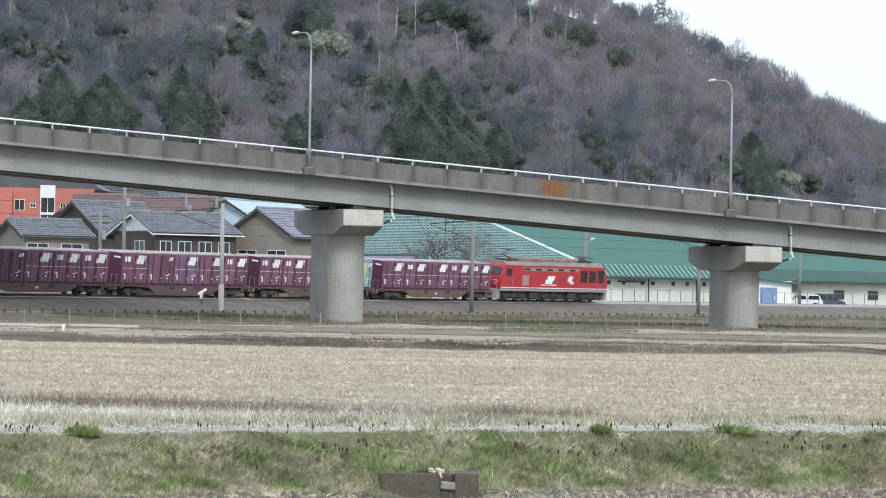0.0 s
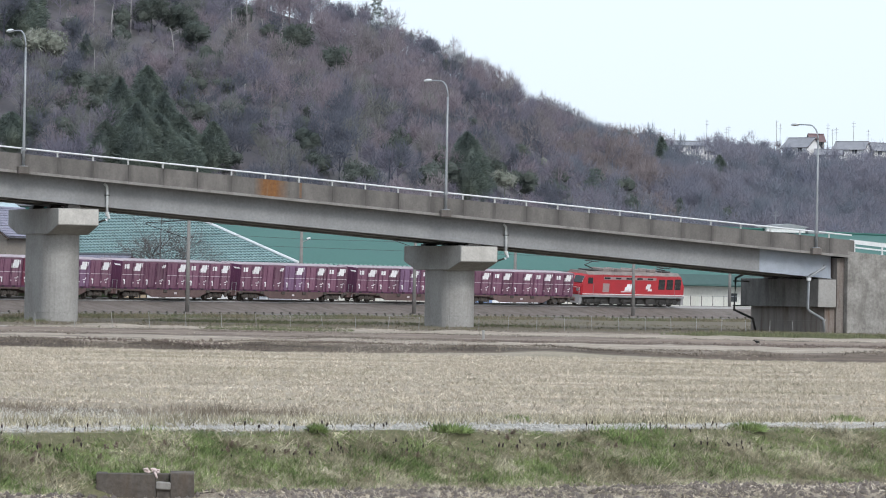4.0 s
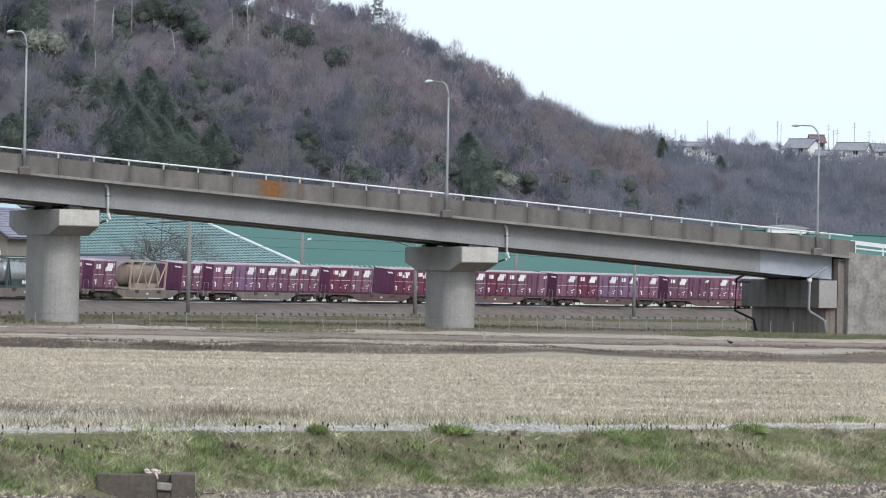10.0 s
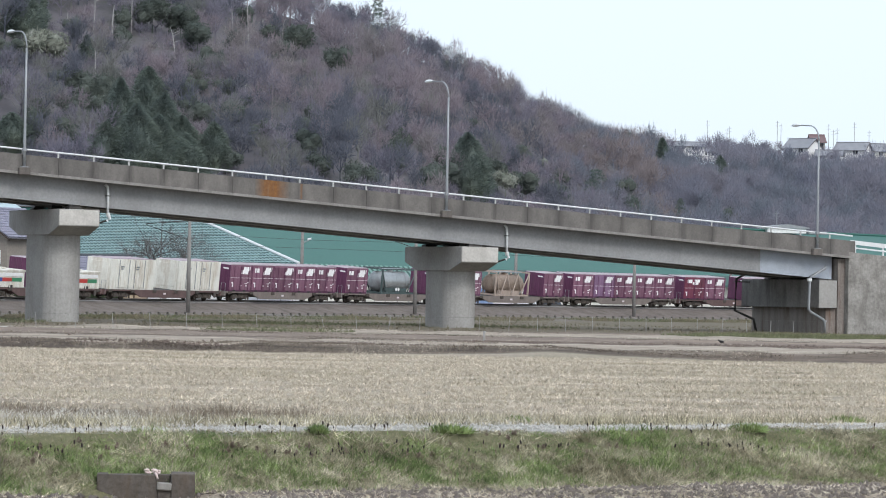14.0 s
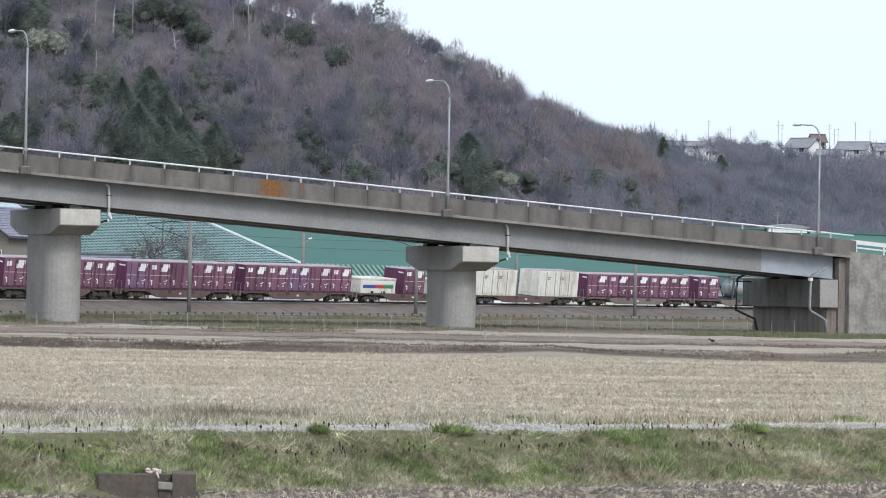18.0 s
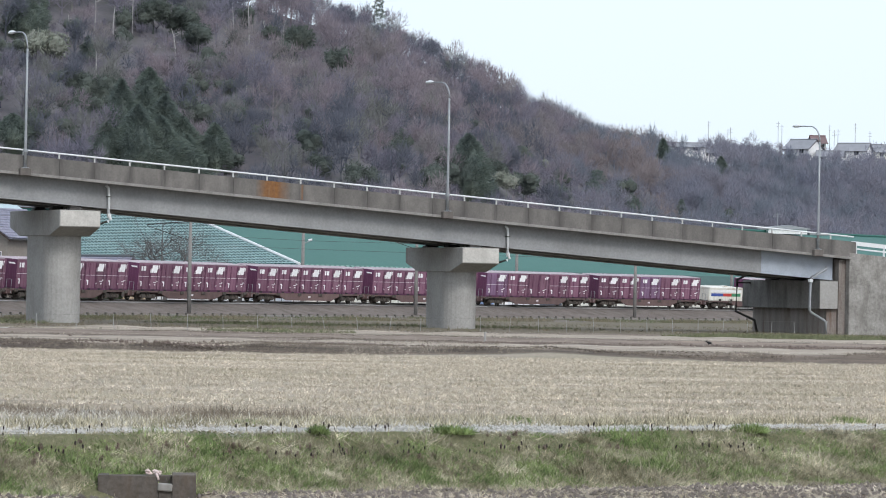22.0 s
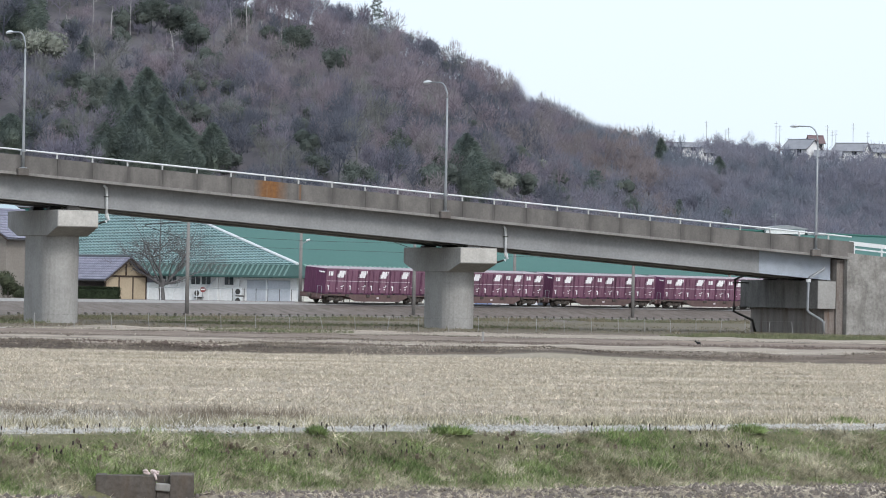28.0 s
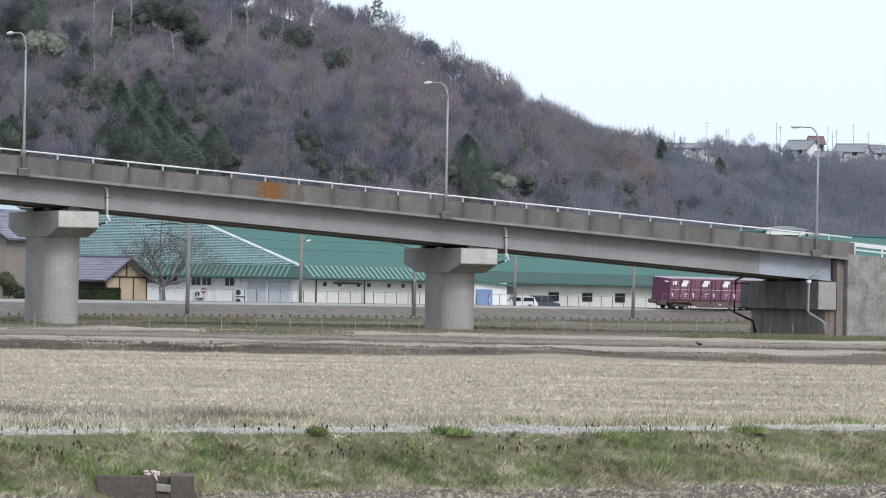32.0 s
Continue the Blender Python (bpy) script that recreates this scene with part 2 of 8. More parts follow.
def ground_material():
    m, n, l, b = material("field ground", 0.95, 0.0, 0.15)
    geo = n.new("ShaderNodeNewGeometry")
    wob = noise_node(n, l, 0.7, 6, 0.7)
    fine = noise_node(n, l, 7.0, 6, 0.75)
    broad = noise_node(n, l, 0.12, 6, 0.7, (0.25, 1.9, 1))

    def dist(direction, start, wobble):
        d = n.new("ShaderNodeVectorMath")
        d.operation = "DOT_PRODUCT"
        d.inputs[1].default_value = direction
        l.new(geo.outputs["Position"], d.inputs[0])
        a = n.new("ShaderNodeMath")
        a.operation = "MULTIPLY_ADD"
        l.new(wob, a.inputs[0])
        a.inputs[1].default_value = wobble
        l.new(d.outputs["Value"], a.inputs[2])
        s = n.new("ShaderNodeMath")
        s.operation = "SUBTRACT"
        l.new(a.outputs[0], s.inputs[0])
        s.inputs[1].default_value = start + wobble / 2
        return s.outputs[0]

    def step(value, soft):
        r = n.new("ShaderNodeMapRange")
        r.inputs["From Min"].default_value, r.inputs["From Max"].default_value = -soft, soft
        l.new(value, r.inputs["Value"])
        return r.outputs[0]

    to = (-0.637 * 0.843, 0.843, 0)
    off = 71.0 * 0.843
    bare = mix(n, l, ramp(n, l, fine, [(0.35, (0.16, 0.125, 0.095)), (0.7, (0.36, 0.31, 0.25))]), (0.3, 0.26, 0.21), 0.35)
    bank = ramp(n, l, fine, [(0.3, (0.1, 0.1, 0.055)), (0.6, (0.18, 0.17, 0.1)), (0.8, (0.3, 0.26, 0.18))])
    gravel = ramp(n, l, noise_node(n, l, 16.0, 5, 0.8), [(0.3, (0.2, 0.195, 0.175)), (0.7, (0.45, 0.44, 0.41))])
    weeds = ramp(n, l, fine, [(0.3, (0.2, 0.18, 0.15)), (0.7, (0.46, 0.43, 0.38))])
    straw = mix(n, l, ramp(n, l, fine, [(0.3, (0.2, 0.17, 0.135)), (0.7, (0.48, 0.425, 0.345))]), ramp(n, l, broad, [(0.35, (0.22, 0.187, 0.15)), (0.65, (0.48, 0.425, 0.345))]), 0.55)
    strips = ramp(n, l, noise_node(n, l, 0.2, 6, 0.7, (0.12, 1.2, 1)), [(0.38, (0.1, 0.08, 0.068)), (0.47, (0.26, 0.215, 0.17)), (0.56, (0.38, 0.33, 0.265)), (0.62, (0.2, 0.165, 0.135)), (0.7, (0.4, 0.345, 0.275))])
    band = n.new("ShaderNodeMapRange")
    band.inputs["From Min"].default_value, band.inputs["From Max"].default_value = 153.5, 265.5
    drift = n.new("ShaderNodeMath")
    drift.operation = "MULTIPLY_ADD"
    l.new(noise_node(n, l, 1.0, 5, 0.7, (0.05, 0.16, 1)), drift.inputs[0])
    drift.inputs[1].default_value = 9.0
    split = n.new("ShaderNodeSeparateXYZ")
    l.new(geo.outputs["Position"], split.inputs[0])
    l.new(split.outputs["Y"], drift.inputs[2])
    l.new(drift.outputs[0], band.inputs["Value"])
    soil, dark, pale = (0.25, 0.2, 0.17), (0.1, 0.08, 0.068), (0.42, 0.365, 0.305)
    stops = [(0.0, dark), (0.04, dark), (0.075, dark), (0.1, soil), (0.19, soil), (0.23, pale), (0.39, pale), (0.42, soil), (0.5, soil), (0.53, dark), (0.56, soil), (0.66, soil), (0.72, dark), (0.77, pale), (0.85, pale), (0.9, soil)]
    strips = mix(n, l, strips, ramp(n, l, band.outputs[0], stops), 0.82)
    strips = mix(n, l, strips, ramp(n, l, noise_node(n, l, 1.1, 6, 0.75, (0.3, 1.5, 1)), [(0.3, (0.55, 0.53, 0.52)), (0.55, (1.0, 1.0, 1.0)), (0.72, (1.3, 1.27, 1.25))]), 1.0, "MULTIPLY")
    furrow = ramp(n, l, noise_node(n, l, 0.8, 4, 0.65, (0.03, 0.9, 1)), [(0.36, (0.5, 0.48, 0.47)), (0.43, (1.0, 1.0, 1.0)), (0.56, (1.0, 1.0, 1.0)), (0.64, (1.22, 1.2, 1.17))])
    strips = mix(n, l, strips, furrow, 1.0, "MULTIPLY")
    tint = ramp(n, l, noise_node(n, l, 0.16, 5, 0.65, (0.3, 1.6, 1)), [(0.36, (0.93, 0.94, 0.86)), (0.5, (1.0, 1.0, 1.0)), (0.66, (1.1, 1.06, 1.02))])
    straw = mix(n, l, straw, tint, 1.0, "MULTIPLY")
    rough = ramp(n, l, noise_node(n, l, 0.35, 6, 0.75), [(0.28, (0.09, 0.09, 0.055)), (0.5, (0.16, 0.138, 0.105)), (0.75, (0.24, 0.2, 0.165))])
    col = mix(n, l, bare, bank, step(dist(to, off - 2.55, 0.8), 0.25))
    col = mix(n, l, col, gravel, step(dist(to, off + 0.2, 0.9), 0.2))
    col = mix(n, l, col, weeds, step(dist(to, off + 2.4, 1.0), 0.25))
    col = mix(n, l, col, straw, step(dist((0.22, 0.975, 0), 78.2, 3.0), 0.8))
    col = mix(n, l, col, strips, step(dist((0, 1, 0), 156.9, 0.8), 0.3))
    col = mix(n, l, col, rough, step(dist((-0.55, 0.835, 0), 213.0, 8.0), 1.5))
    l.new(col, b.inputs["Base Color"])
    bumped(n, l, b, fine, 0.8, 0.05)
    return m


GROUND = ground_material()


def build_ground():
    xs = [-4000, -900, -300, -120, -70] + [v * 0.8 for v in range(-70, 71)] + [70, 120, 300, 900, 4000]
    ys = [-3000, -300, -40, 20, 40] + [48 + 0.45 * k for k in range(100)] + [93 + 1.6 * k for k in range(110)] + [280, 320, 420, 800, 2000, 4900]
    verts = [(x, y, ground_height(x, y) if -70 < x < 70 and 40 < y < 275 else (-0.95 if across(x, y) < -2.6 else -0.06)) for y in ys for x in xs]
    w = len(xs)
    faces = [(j * w + i, j * w + i + 1, (j + 1) * w + i + 1, (j + 1) * w + i) for j in range(len(ys) - 1) for i in range(w - 1)]
    tagged(new("ground", raw("ground", verts, faces, GROUND, True)), "dry stubble fields, gravel path and grass bank", "ground", kind="structure")


build_ground()

BALLAST = surface("brown ballast", (0.11, 0.09, 0.079), (0.215, 0.182, 0.163), 0.7, 7.0, 0.95, bump=0.08, grime=(0.075, 0.066, 0.05), grime_amount=0.7)
VERGE = surface("weedy verge", (0.12, 0.1, 0.086), (0.215, 0.178, 0.155), 0.4, 6.0, 0.95, bump=0.05, grime=(0.08, 0.09, 0.05), grime_amount=0.85)
YARD = surface("grey yard gravel", (0.23, 0.22, 0.205), (0.35, 0.335, 0.32), 0.4, 6.0, 0.95)
RAIL = surface("rail steel", (0.36, 0.33, 0.31), (0.5, 0.47, 0.45), 3.0, 25.0, 0.35, 0.6)
SLEEPER = surface("concrete sleeper", (0.2, 0.18, 0.16), (0.3, 0.275, 0.25), 3.0, 20.0, 0.9)


def ribbon(profile, stations):
    """A sheet with a cross-section of (metres to the near side, height) along the railway."""
    verts, faces = [], []
    for s in stations:
        for off, z in profile:
            x, y, _ = line_at(s, off)
            verts.append((x, y, z))
    w = len(profile)
    for j in range(len(stations) - 1):
        for i in range(w - 1):
            faces.append((j * w + i, (j + 1) * w + i, (j + 1) * w + i + 1, j * w + i + 1))
    return verts, faces


STATIONS = list(range(-500, -150, 25)) + list(range(-150, 160, 4)) + list(range(160, 560, 20))


def build_railway():
    v, f = ribbon([(-900, 1.0), (-300, 1.0), (-60, 1.0), (-4.2, 0.98)], STATIONS)
    tagged(new("yard", raw("yard", v, f, YARD)), "level grey ground behind the railway", "ground", kind="structure")
    v, f = ribbon([(-4.3, 0.97), (-3.4, 1.05), (-2.3, 1.5), (-1.7, 1.53), (1.7, 1.12), (2.2, 1.08), (3.3, 0.78), (4.6, 0.5), (6.2, 0.2)], STATIONS)
    tagged(new("ballast_bed", raw("ballast_bed", v, f, BALLAST, True)), "brown canted ballast bed of the railway", "ballast", kind="structure")
    v, f = ribbon([(6.15, 0.19), (6.6, 0.12), (9.0, 0.02), (16.0, -0.3)], STATIONS)
    tagged(new("verge", raw("verge", v, f, VERGE, True)), "weedy brown verge below the railway", "verge", kind="structure")
    for gauge in (-0.55, 0.55):
        lift = -gauge * math.tan(radians(CANT)) + RAIL_TOP
        v, f = ribbon([(gauge - 0.035, lift - 0.16), (gauge - 0.035, lift), (gauge + 0.035, lift), (gauge + 0.035, lift - 0.16)], STATIONS)
        tagged(new("rail", raw("rail", v, f, RAIL)), "worn steel rail on concrete sleepers", "rail", kind="structure")
    me = finish("sleeper", boxed((-0.12, -1.0, -0.34), (0.12, 1.0, -0.15), 0.02), SLEEPER)
    bed = thing("sleeper_row", "row of grey concrete sleepers under rails", "sleepers", kind="structure")
    for k in range(300):
        s = -118 + 0.66 * k
        part("sleeper", me, None, bed, m=on_rails(s, 0.5))


build_railway()


POST_DARK = surface("dark stained post", (0.075, 0.068, 0.062), (0.13, 0.12, 0.11), 1.5, 9.0, 0.9)


def build_kerb_wall():
    """The low concrete wall with short posts below the ballast."""
    wall = thing("low_wall", "low concrete slab wall with short dark posts", "wall", kind="structure")
    panel = finish("slab", boxed((-0.71, -0.04, 0.2), (0.71, 0.04, 0.7), 0.01), CONCRETE_FOOT)
    post = finish("post", boxed((-0.075, -0.12, 0.0), (0.075, 0.07, 0.86), 0.015), POST_DARK)
    for k in range(150):
        s = -125 + 1.55 * k
        for me, t in ((panel, s + 0.775), (post, s)):
            x, y, a = line_at(t, 6.3)
            part(me.name.split(".")[0], me, None, wall, m=pose(x, y, -0.42, 0, 0, math.degrees(a)))


build_kerb_wall()


# ---- the viaduct ----
def slope_box(bm, u0, u1, w0, w1, lo, hi, index=0):
    """A block along the deck whose heights are counted from the deck's underside."""
    pts = [(u, w, deck(u) + h) for u in (u0, u1) for w in (w0, w1) for h in (lo, hi)]
    vs = [bm.verts.new(p) for p in pts]
    made = [bm.faces.new([vs[i] for i in q]) for q in ((0, 1, 3, 2), (4, 6, 7, 5), (0, 4, 5, 1), (2, 3, 7, 6), (0, 2, 6, 4), (1, 5, 7, 3))]
    for f in made:
        f.material_index = index
    bmesh.ops.recalc_face_normals(bm, faces=made)
    return bm


U0, U1 = -92.0, 69.6
WIDE = 10.5


def parapet_material():
    """Weathered concrete with grey runs below the feet of the handrail's posts, one every 2.7 metres."""
    m, n, l, b = material("weathered parapet concrete", 0.9, 0.0, 0.3)
    co = n.new("ShaderNodeTexCoord")
    sp = n.new("ShaderNodeSeparateXYZ")
    l.new(co.outputs["Object"], sp.inputs[0])
    sway = n.new("ShaderNodeMath")
    sway.operation = "MULTIPLY_ADD"
    l.new(noise_node(n, l, 1.1, 3, 0.6, (1, 1, 0.5)), sway.inputs[0])
    sway.inputs[1].default_value = 0.5
    l.new(sp.outputs["X"], sway.inputs[2])
    ping = n.new("ShaderNodeMath")
    ping.operation = "PINGPONG"
    shift = n.new("ShaderNodeMath")
    shift.operation = "ADD"
    shift.inputs[1].default_value = 270.0 - 2.47 - 0.25
    l.new(sway.outputs[0], shift.inputs[0])
    l.new(shift.outputs[0], ping.inputs[0])
    ping.inputs[1].default_value = 1.35
    runs = ramp(n, l, ping.outputs[0], [(0.0, (1.0,) * 3), (0.12, (0.8,) * 3), (0.5, (0.0,) * 3)])
    ragged = ramp(n, l, noise_node(n, l, 0.8, 5, 0.7, (2.2, 1, 0.35)), [(0.3, (0.15,) * 3), (0.55, (1, 1, 1))])
    fac = mix(n, l, runs, ragged, 1.0, "MULTIPLY")
    broad = ramp(n, l, noise_node(n, l, 0.55, 5, 0.65, (1, 1, 0.6)), [(0.32, (0.118, 0.111, 0.106)), (0.5, (0.158, 0.148, 0.14)), (0.68, (0.208, 0.194, 0.182))])
    grain = ramp(n, l, noise_node(n, l, 7.0, 6, 0.7), [(0.3, (0.84,) * 3), (0.7, (1.12,) * 3)])
    col = mix(n, l, mix(n, l, broad, grain, 1.0, "MULTIPLY"), (0.088, 0.083, 0.079), fac)
    info = n.new("ShaderNodeObjectInfo")
    col = mix(n, l, col, ramp(n, l, info.outputs["Random"], [(0.0, (0.9,) * 3), (1.0, (1.1,) * 3)]), 1.0, "MULTIPLY")
    l.new(col, b.inputs["Base Color"])
    return m


PARAPET = parapet_material()


def rust_material():
    """Weathered concrete with a soft-edged brown run of rust down from the rail's feet."""
    m, n, l, b = material("rust-stained concrete", 0.9, 0.0, 0.2)
    co = n.new("ShaderNodeTexCoord")
    sp = n.new("ShaderNodeSeparateXYZ")
    l.new(co.outputs["Object"], sp.inputs[0])
    mr = n.new("ShaderNodeMapRange")
    mr.inputs["From Min"].default_value, mr.inputs["From Max"].default_value = 17.7, 21.7
    l.new(sp.outputs["X"], mr.inputs["Value"])
    shape = ramp(n, l, mr.outputs[0], [(0.0, (0, 0, 0)), (0.12, (0.45,) * 3), (0.2, (0.9,) * 3), (0.44, (1, 1, 1)), (0.52, (0.6,) * 3), (0.64, (0.25,) * 3), (0.71, (0, 0, 0)), (0.9, (0.0,) * 3), (0.94, (0.6,) * 3)])
    runs = ramp(n, l, noise_node(n, l, 1.6, 5, 0.7, (3.0, 1, 0.3)), [(0.2, (0.55,) * 3), (0.5, (1, 1, 1))])
    fac = mix(n, l, shape, runs, 1.0, "MULTIPLY")
    base = ramp(n, l, noise_node(n, l, 3.0, 6, 0.65), [(0.3, (0.12, 0.111, 0.103)), (0.7, (0.175, 0.165, 0.154))])
    rust = ramp(n, l, noise_node(n, l, 4.0, 5, 0.7), [(0.3, (0.15, 0.07, 0.03)), (0.7, (0.27, 0.13, 0.05))])
    l.new(mix(n, l, base, rust, fac), b.inputs["Base Color"])
    return m


RUST_STAIN = rust_material()


def build_viaduct():
    road = thing("viaduct", "sloping grey road viaduct on concrete piers", "viaduct", VIADUCT, kind="structure")
    bm = slope_box(bmesh.new(), U0, U1, 0.02, WIDE - 0.02, 0.0, 0.32)
    part("deck_slab", bm, CONCRETE_OLD, road)
    # girders: webs, bottom flanges and cross beams
    bm = slope_box(bmesh.new(), U0, 61.6, 1.25, 1.55, -1.78, 0.0)
    slope_box(bm, U0, 61.6, 1.1, 1.7, -1.84, -1.78)
    part("edge_girder", bm, GIRDER, road, "pale grey painted steel edge girder")
    bm = slope_box(bmesh.new(), 61.6, 68.2, 1.24, 1.55, -1.78, 0.0)
    slope_box(bm, 61.6, 68.2, 1.1, 1.7, -1.84, -1.78)
    part("girder_end", bm, GIRDER_NEW, road, "freshly painted pale blue girder end")
    for w in (5.1, 8.95):
        bm = slope_box(bmesh.new(), U0, 68.2, w, w + 0.3, -1.78, 0.0)
        slope_box(bm, U0, 68.2, w - 0.15, w + 0.45, -1.84, -1.78)
        part("girder", bm, UNDERSIDE, road, "grey inner girder, lightened against deck shade")
    u = U0 + 3
    while u < 68:
        part("cross_beam", slope_box(bmesh.new(), u, u + 0.15, 1.55, 8.95, -1.5, -0.2), UNDERSIDE, road)
        u += 5.6
    # parapet panels, joints open between them
    k = -35
    while 2.47 + 2.7 * k < U1:
        a, b = 2.47 + 2.7 * k, min(2.47 + 2.7 * (k + 1), U1)
        bm = slope_box(bmesh.new(), a + 0.009, b - 0.009, 0.0, 0.25, 0.1, 1.33)
        part("parapet_panel", bm, PARAPET, road)
        part("panel_foot", slope_box(bmesh.new(), a + 0.006, b - 0.006, -0.05, 0.3, -0.08, 0.12), CONCRETE_FOOT, road, "paler concrete foot of the panel")
        k += 1
    for a in range(-92, 69, 27):
        part("far_parapet", slope_box(bmesh.new(), a, min(a + 26.98, U1), WIDE - 0.25, WIDE, 0.1, 1.33), CONCRETE_OLD, road)
    rail = thing("parapet_railing", "white steel handrail along a concrete parapet", "railing", VIADUCT, kind="structure")
    for w, name in ((0.12, "handrail"), (WIDE - 0.12, "handrail")):
        bm = bmesh.new()
        tube(bm, [(U0, w, deck(U0) + 1.72), (U1 - 0.2, w, deck(U1 - 0.2) + 1.72)], 0.062, 8)
        part(name, bm, WHITE_STEEL, rail)
        for k in range(-34, 25):
            u = 2.47 + 2.7 * k
            bm = box(bmesh.new(), (u - 0.055, w - 0.05, deck(u) + 1.32), (u + 0.055, w + 0.05, deck(u) + 1.68), 0.01)
            part("rail_post", bm, POST_STEEL, rail)
    # the rust stain, a thin crust on the panel's face
    bm = bmesh.new()
    slope_box(bm, 17.75, 20.6, -0.006, 0.0, 0.12, 1.325)
    slope_box(bm, 21.3, 21.55, -0.006, 0.0, 0.2, 1.3)
    part("rust_crust", bm, RUST_STAIN, road, "orange rust stain on the parapet")


build_viaduct()


def column_outline(thick, straight):
    pts = []
    for k in range(13):
        t = math.pi * k / 12
        pts.append((thick / 2 * math.cos(t), straight / 2 + thick / 2 * math.sin(t)))
    for k in range(13):
        t = math.pi + math.pi * k / 12
        pts.append((thick / 2 * math.cos(t), -straight / 2 + thick / 2 * math.sin(t)))
    return pts


def build_pier(u, top, more=0.0):
    """A hammerhead pier: an oval column and a cross-head whose arms taper outwards."""
    pier = thing("pier", "grey concrete hammerhead pier with oval column", "pier", VIADUCT @ pose(u, 5.25, 0), "piers of the viaduct", "structure")
    bm = prism(bmesh.new(), column_outline(2.75 + 0.12 * more, 2.4 + more), -0.6, top - 1.7, "z")
    for v in bm.verts:
        v.co.y += more / 2
    part("column", bm, CONCRETE, pier)
    arm = [(-5.05, 0), (-5.05, -1.2), (-2.9, -1.85), (2.9 + more, -1.85), (5.05 + more, -1.2), (5.05 + more, 0)]
    bm = prism(bmesh.new(), [(p, top + q) for p, q in arm], -1.56, 1.56, "x")
    bmesh.ops.bevel(bm, geom=bm.edges[:], offset=0.04, segments=1, affect="EDGES")
    part("crosshead", bm, CONCRETE, pier)
    # thin paler skin: the light on this end face is put into its colour
    part("arm_face", boxed((-1.5, -5.062, top - 1.14), (1.5, -5.04, top - 0.06)), CONCRETE_PALE, pier, "crosshead end face coloured paler, as lit")
    for w in (-3.75, 0.0, 3.85):
        bm = box(bmesh.new(), (-0.5, w - 0.4, top - 0.01), (0.5, w + 0.4, top + 0.18), 0.02)
        box(bm, (-0.4, w - 0.3, top + 0.18), (0.4, w + 0.3, deck(u) - 1.85), 0.02)
        part("bearing", bm, DARK_STEEL, pier)
    return pier


for at, high, more in ((4.2, 8.1, 0.8), (36.4, 6.13, 0.0), (-62.0, 12.2, 0.8)):
    build_pier(at, high, more)


def build_abutment():
    ab = thing("abutment", "stained concrete abutment below the viaduct's end", "abutment", VIADUCT, kind="structure")
    # dark front blotched with stains; the near end's light is painted as a paler skin
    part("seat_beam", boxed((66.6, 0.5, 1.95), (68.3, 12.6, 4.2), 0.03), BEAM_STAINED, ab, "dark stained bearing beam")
    part("beam_face", boxed((66.62, 0.47, 1.98), (68.25, 0.5, 4.15)), CONCRETE, ab, "bearing beam end coloured paler, as lit")
    part("lower_wall", boxed((67.5, 0.9, -0.5), (69.0, 12.4, 1.96)), RUSTY_WALL, ab)
    part("back_wall", boxed((68.4, 0.6, -0.5), (69.3, 12.0, 5.9)), RUSTY_WALL, ab)
    for w in (1.4, 5.25, 9.1):
        part("bearing", boxed((66.9, w - 0.35, 4.19), (67.8, w + 0.35, deck(67.4) - 1.86), 0.02), DARK_STEEL, ab)
    # the ramp's retaining wall, its top falling to the right
    bm = bmesh.new()
    prism(bm, [(69.0, -0.5), (69.0, 6.45), (130.0, 2.0), (130.0, -0.5)], -0.02, 0.5, "y")
    part("retaining_wall", bm, CONCRETE_WALL, ab, "grey concrete retaining wall of the ramp")
    bm = bmesh.new()
    prism(bm, [(69.3, -0.5), (69.3, 6.2), (130.0, 1.8), (130.0, -0.5)], 0.5, 10.0, "y")
    part("ramp_fill", bm, CONCRETE_OLD, ab)
    rail = thing("guard_rail", "white steel guard rail on the ramp wall", "guard rail", VIADUCT, kind="structure")
    for k in range(14):
        u = 69.7 + 2.6 * k
        z = 6.45 - 0.073 * (u - 69)
        part("rail_post", boxed((u - 0.06, 0.1, z - 0.2), (u + 0.06, 0.22, z + 0.95), 0.01), WHITE_STEEL, rail)
    for h0, h1 in ((0.3, 0.42), (0.62, 0.95)):
        bm = bmesh.new()
        prism(bm, [(69.2, 6.45 + h0), (69.2, 6.45 + h1), (108.0, 3.62 + h1), (108.0, 3.62 + h0)], 0.02, 0.1, "y")
        part("rail_beam", bm, WHITE_STEEL, rail)


build_abutment()


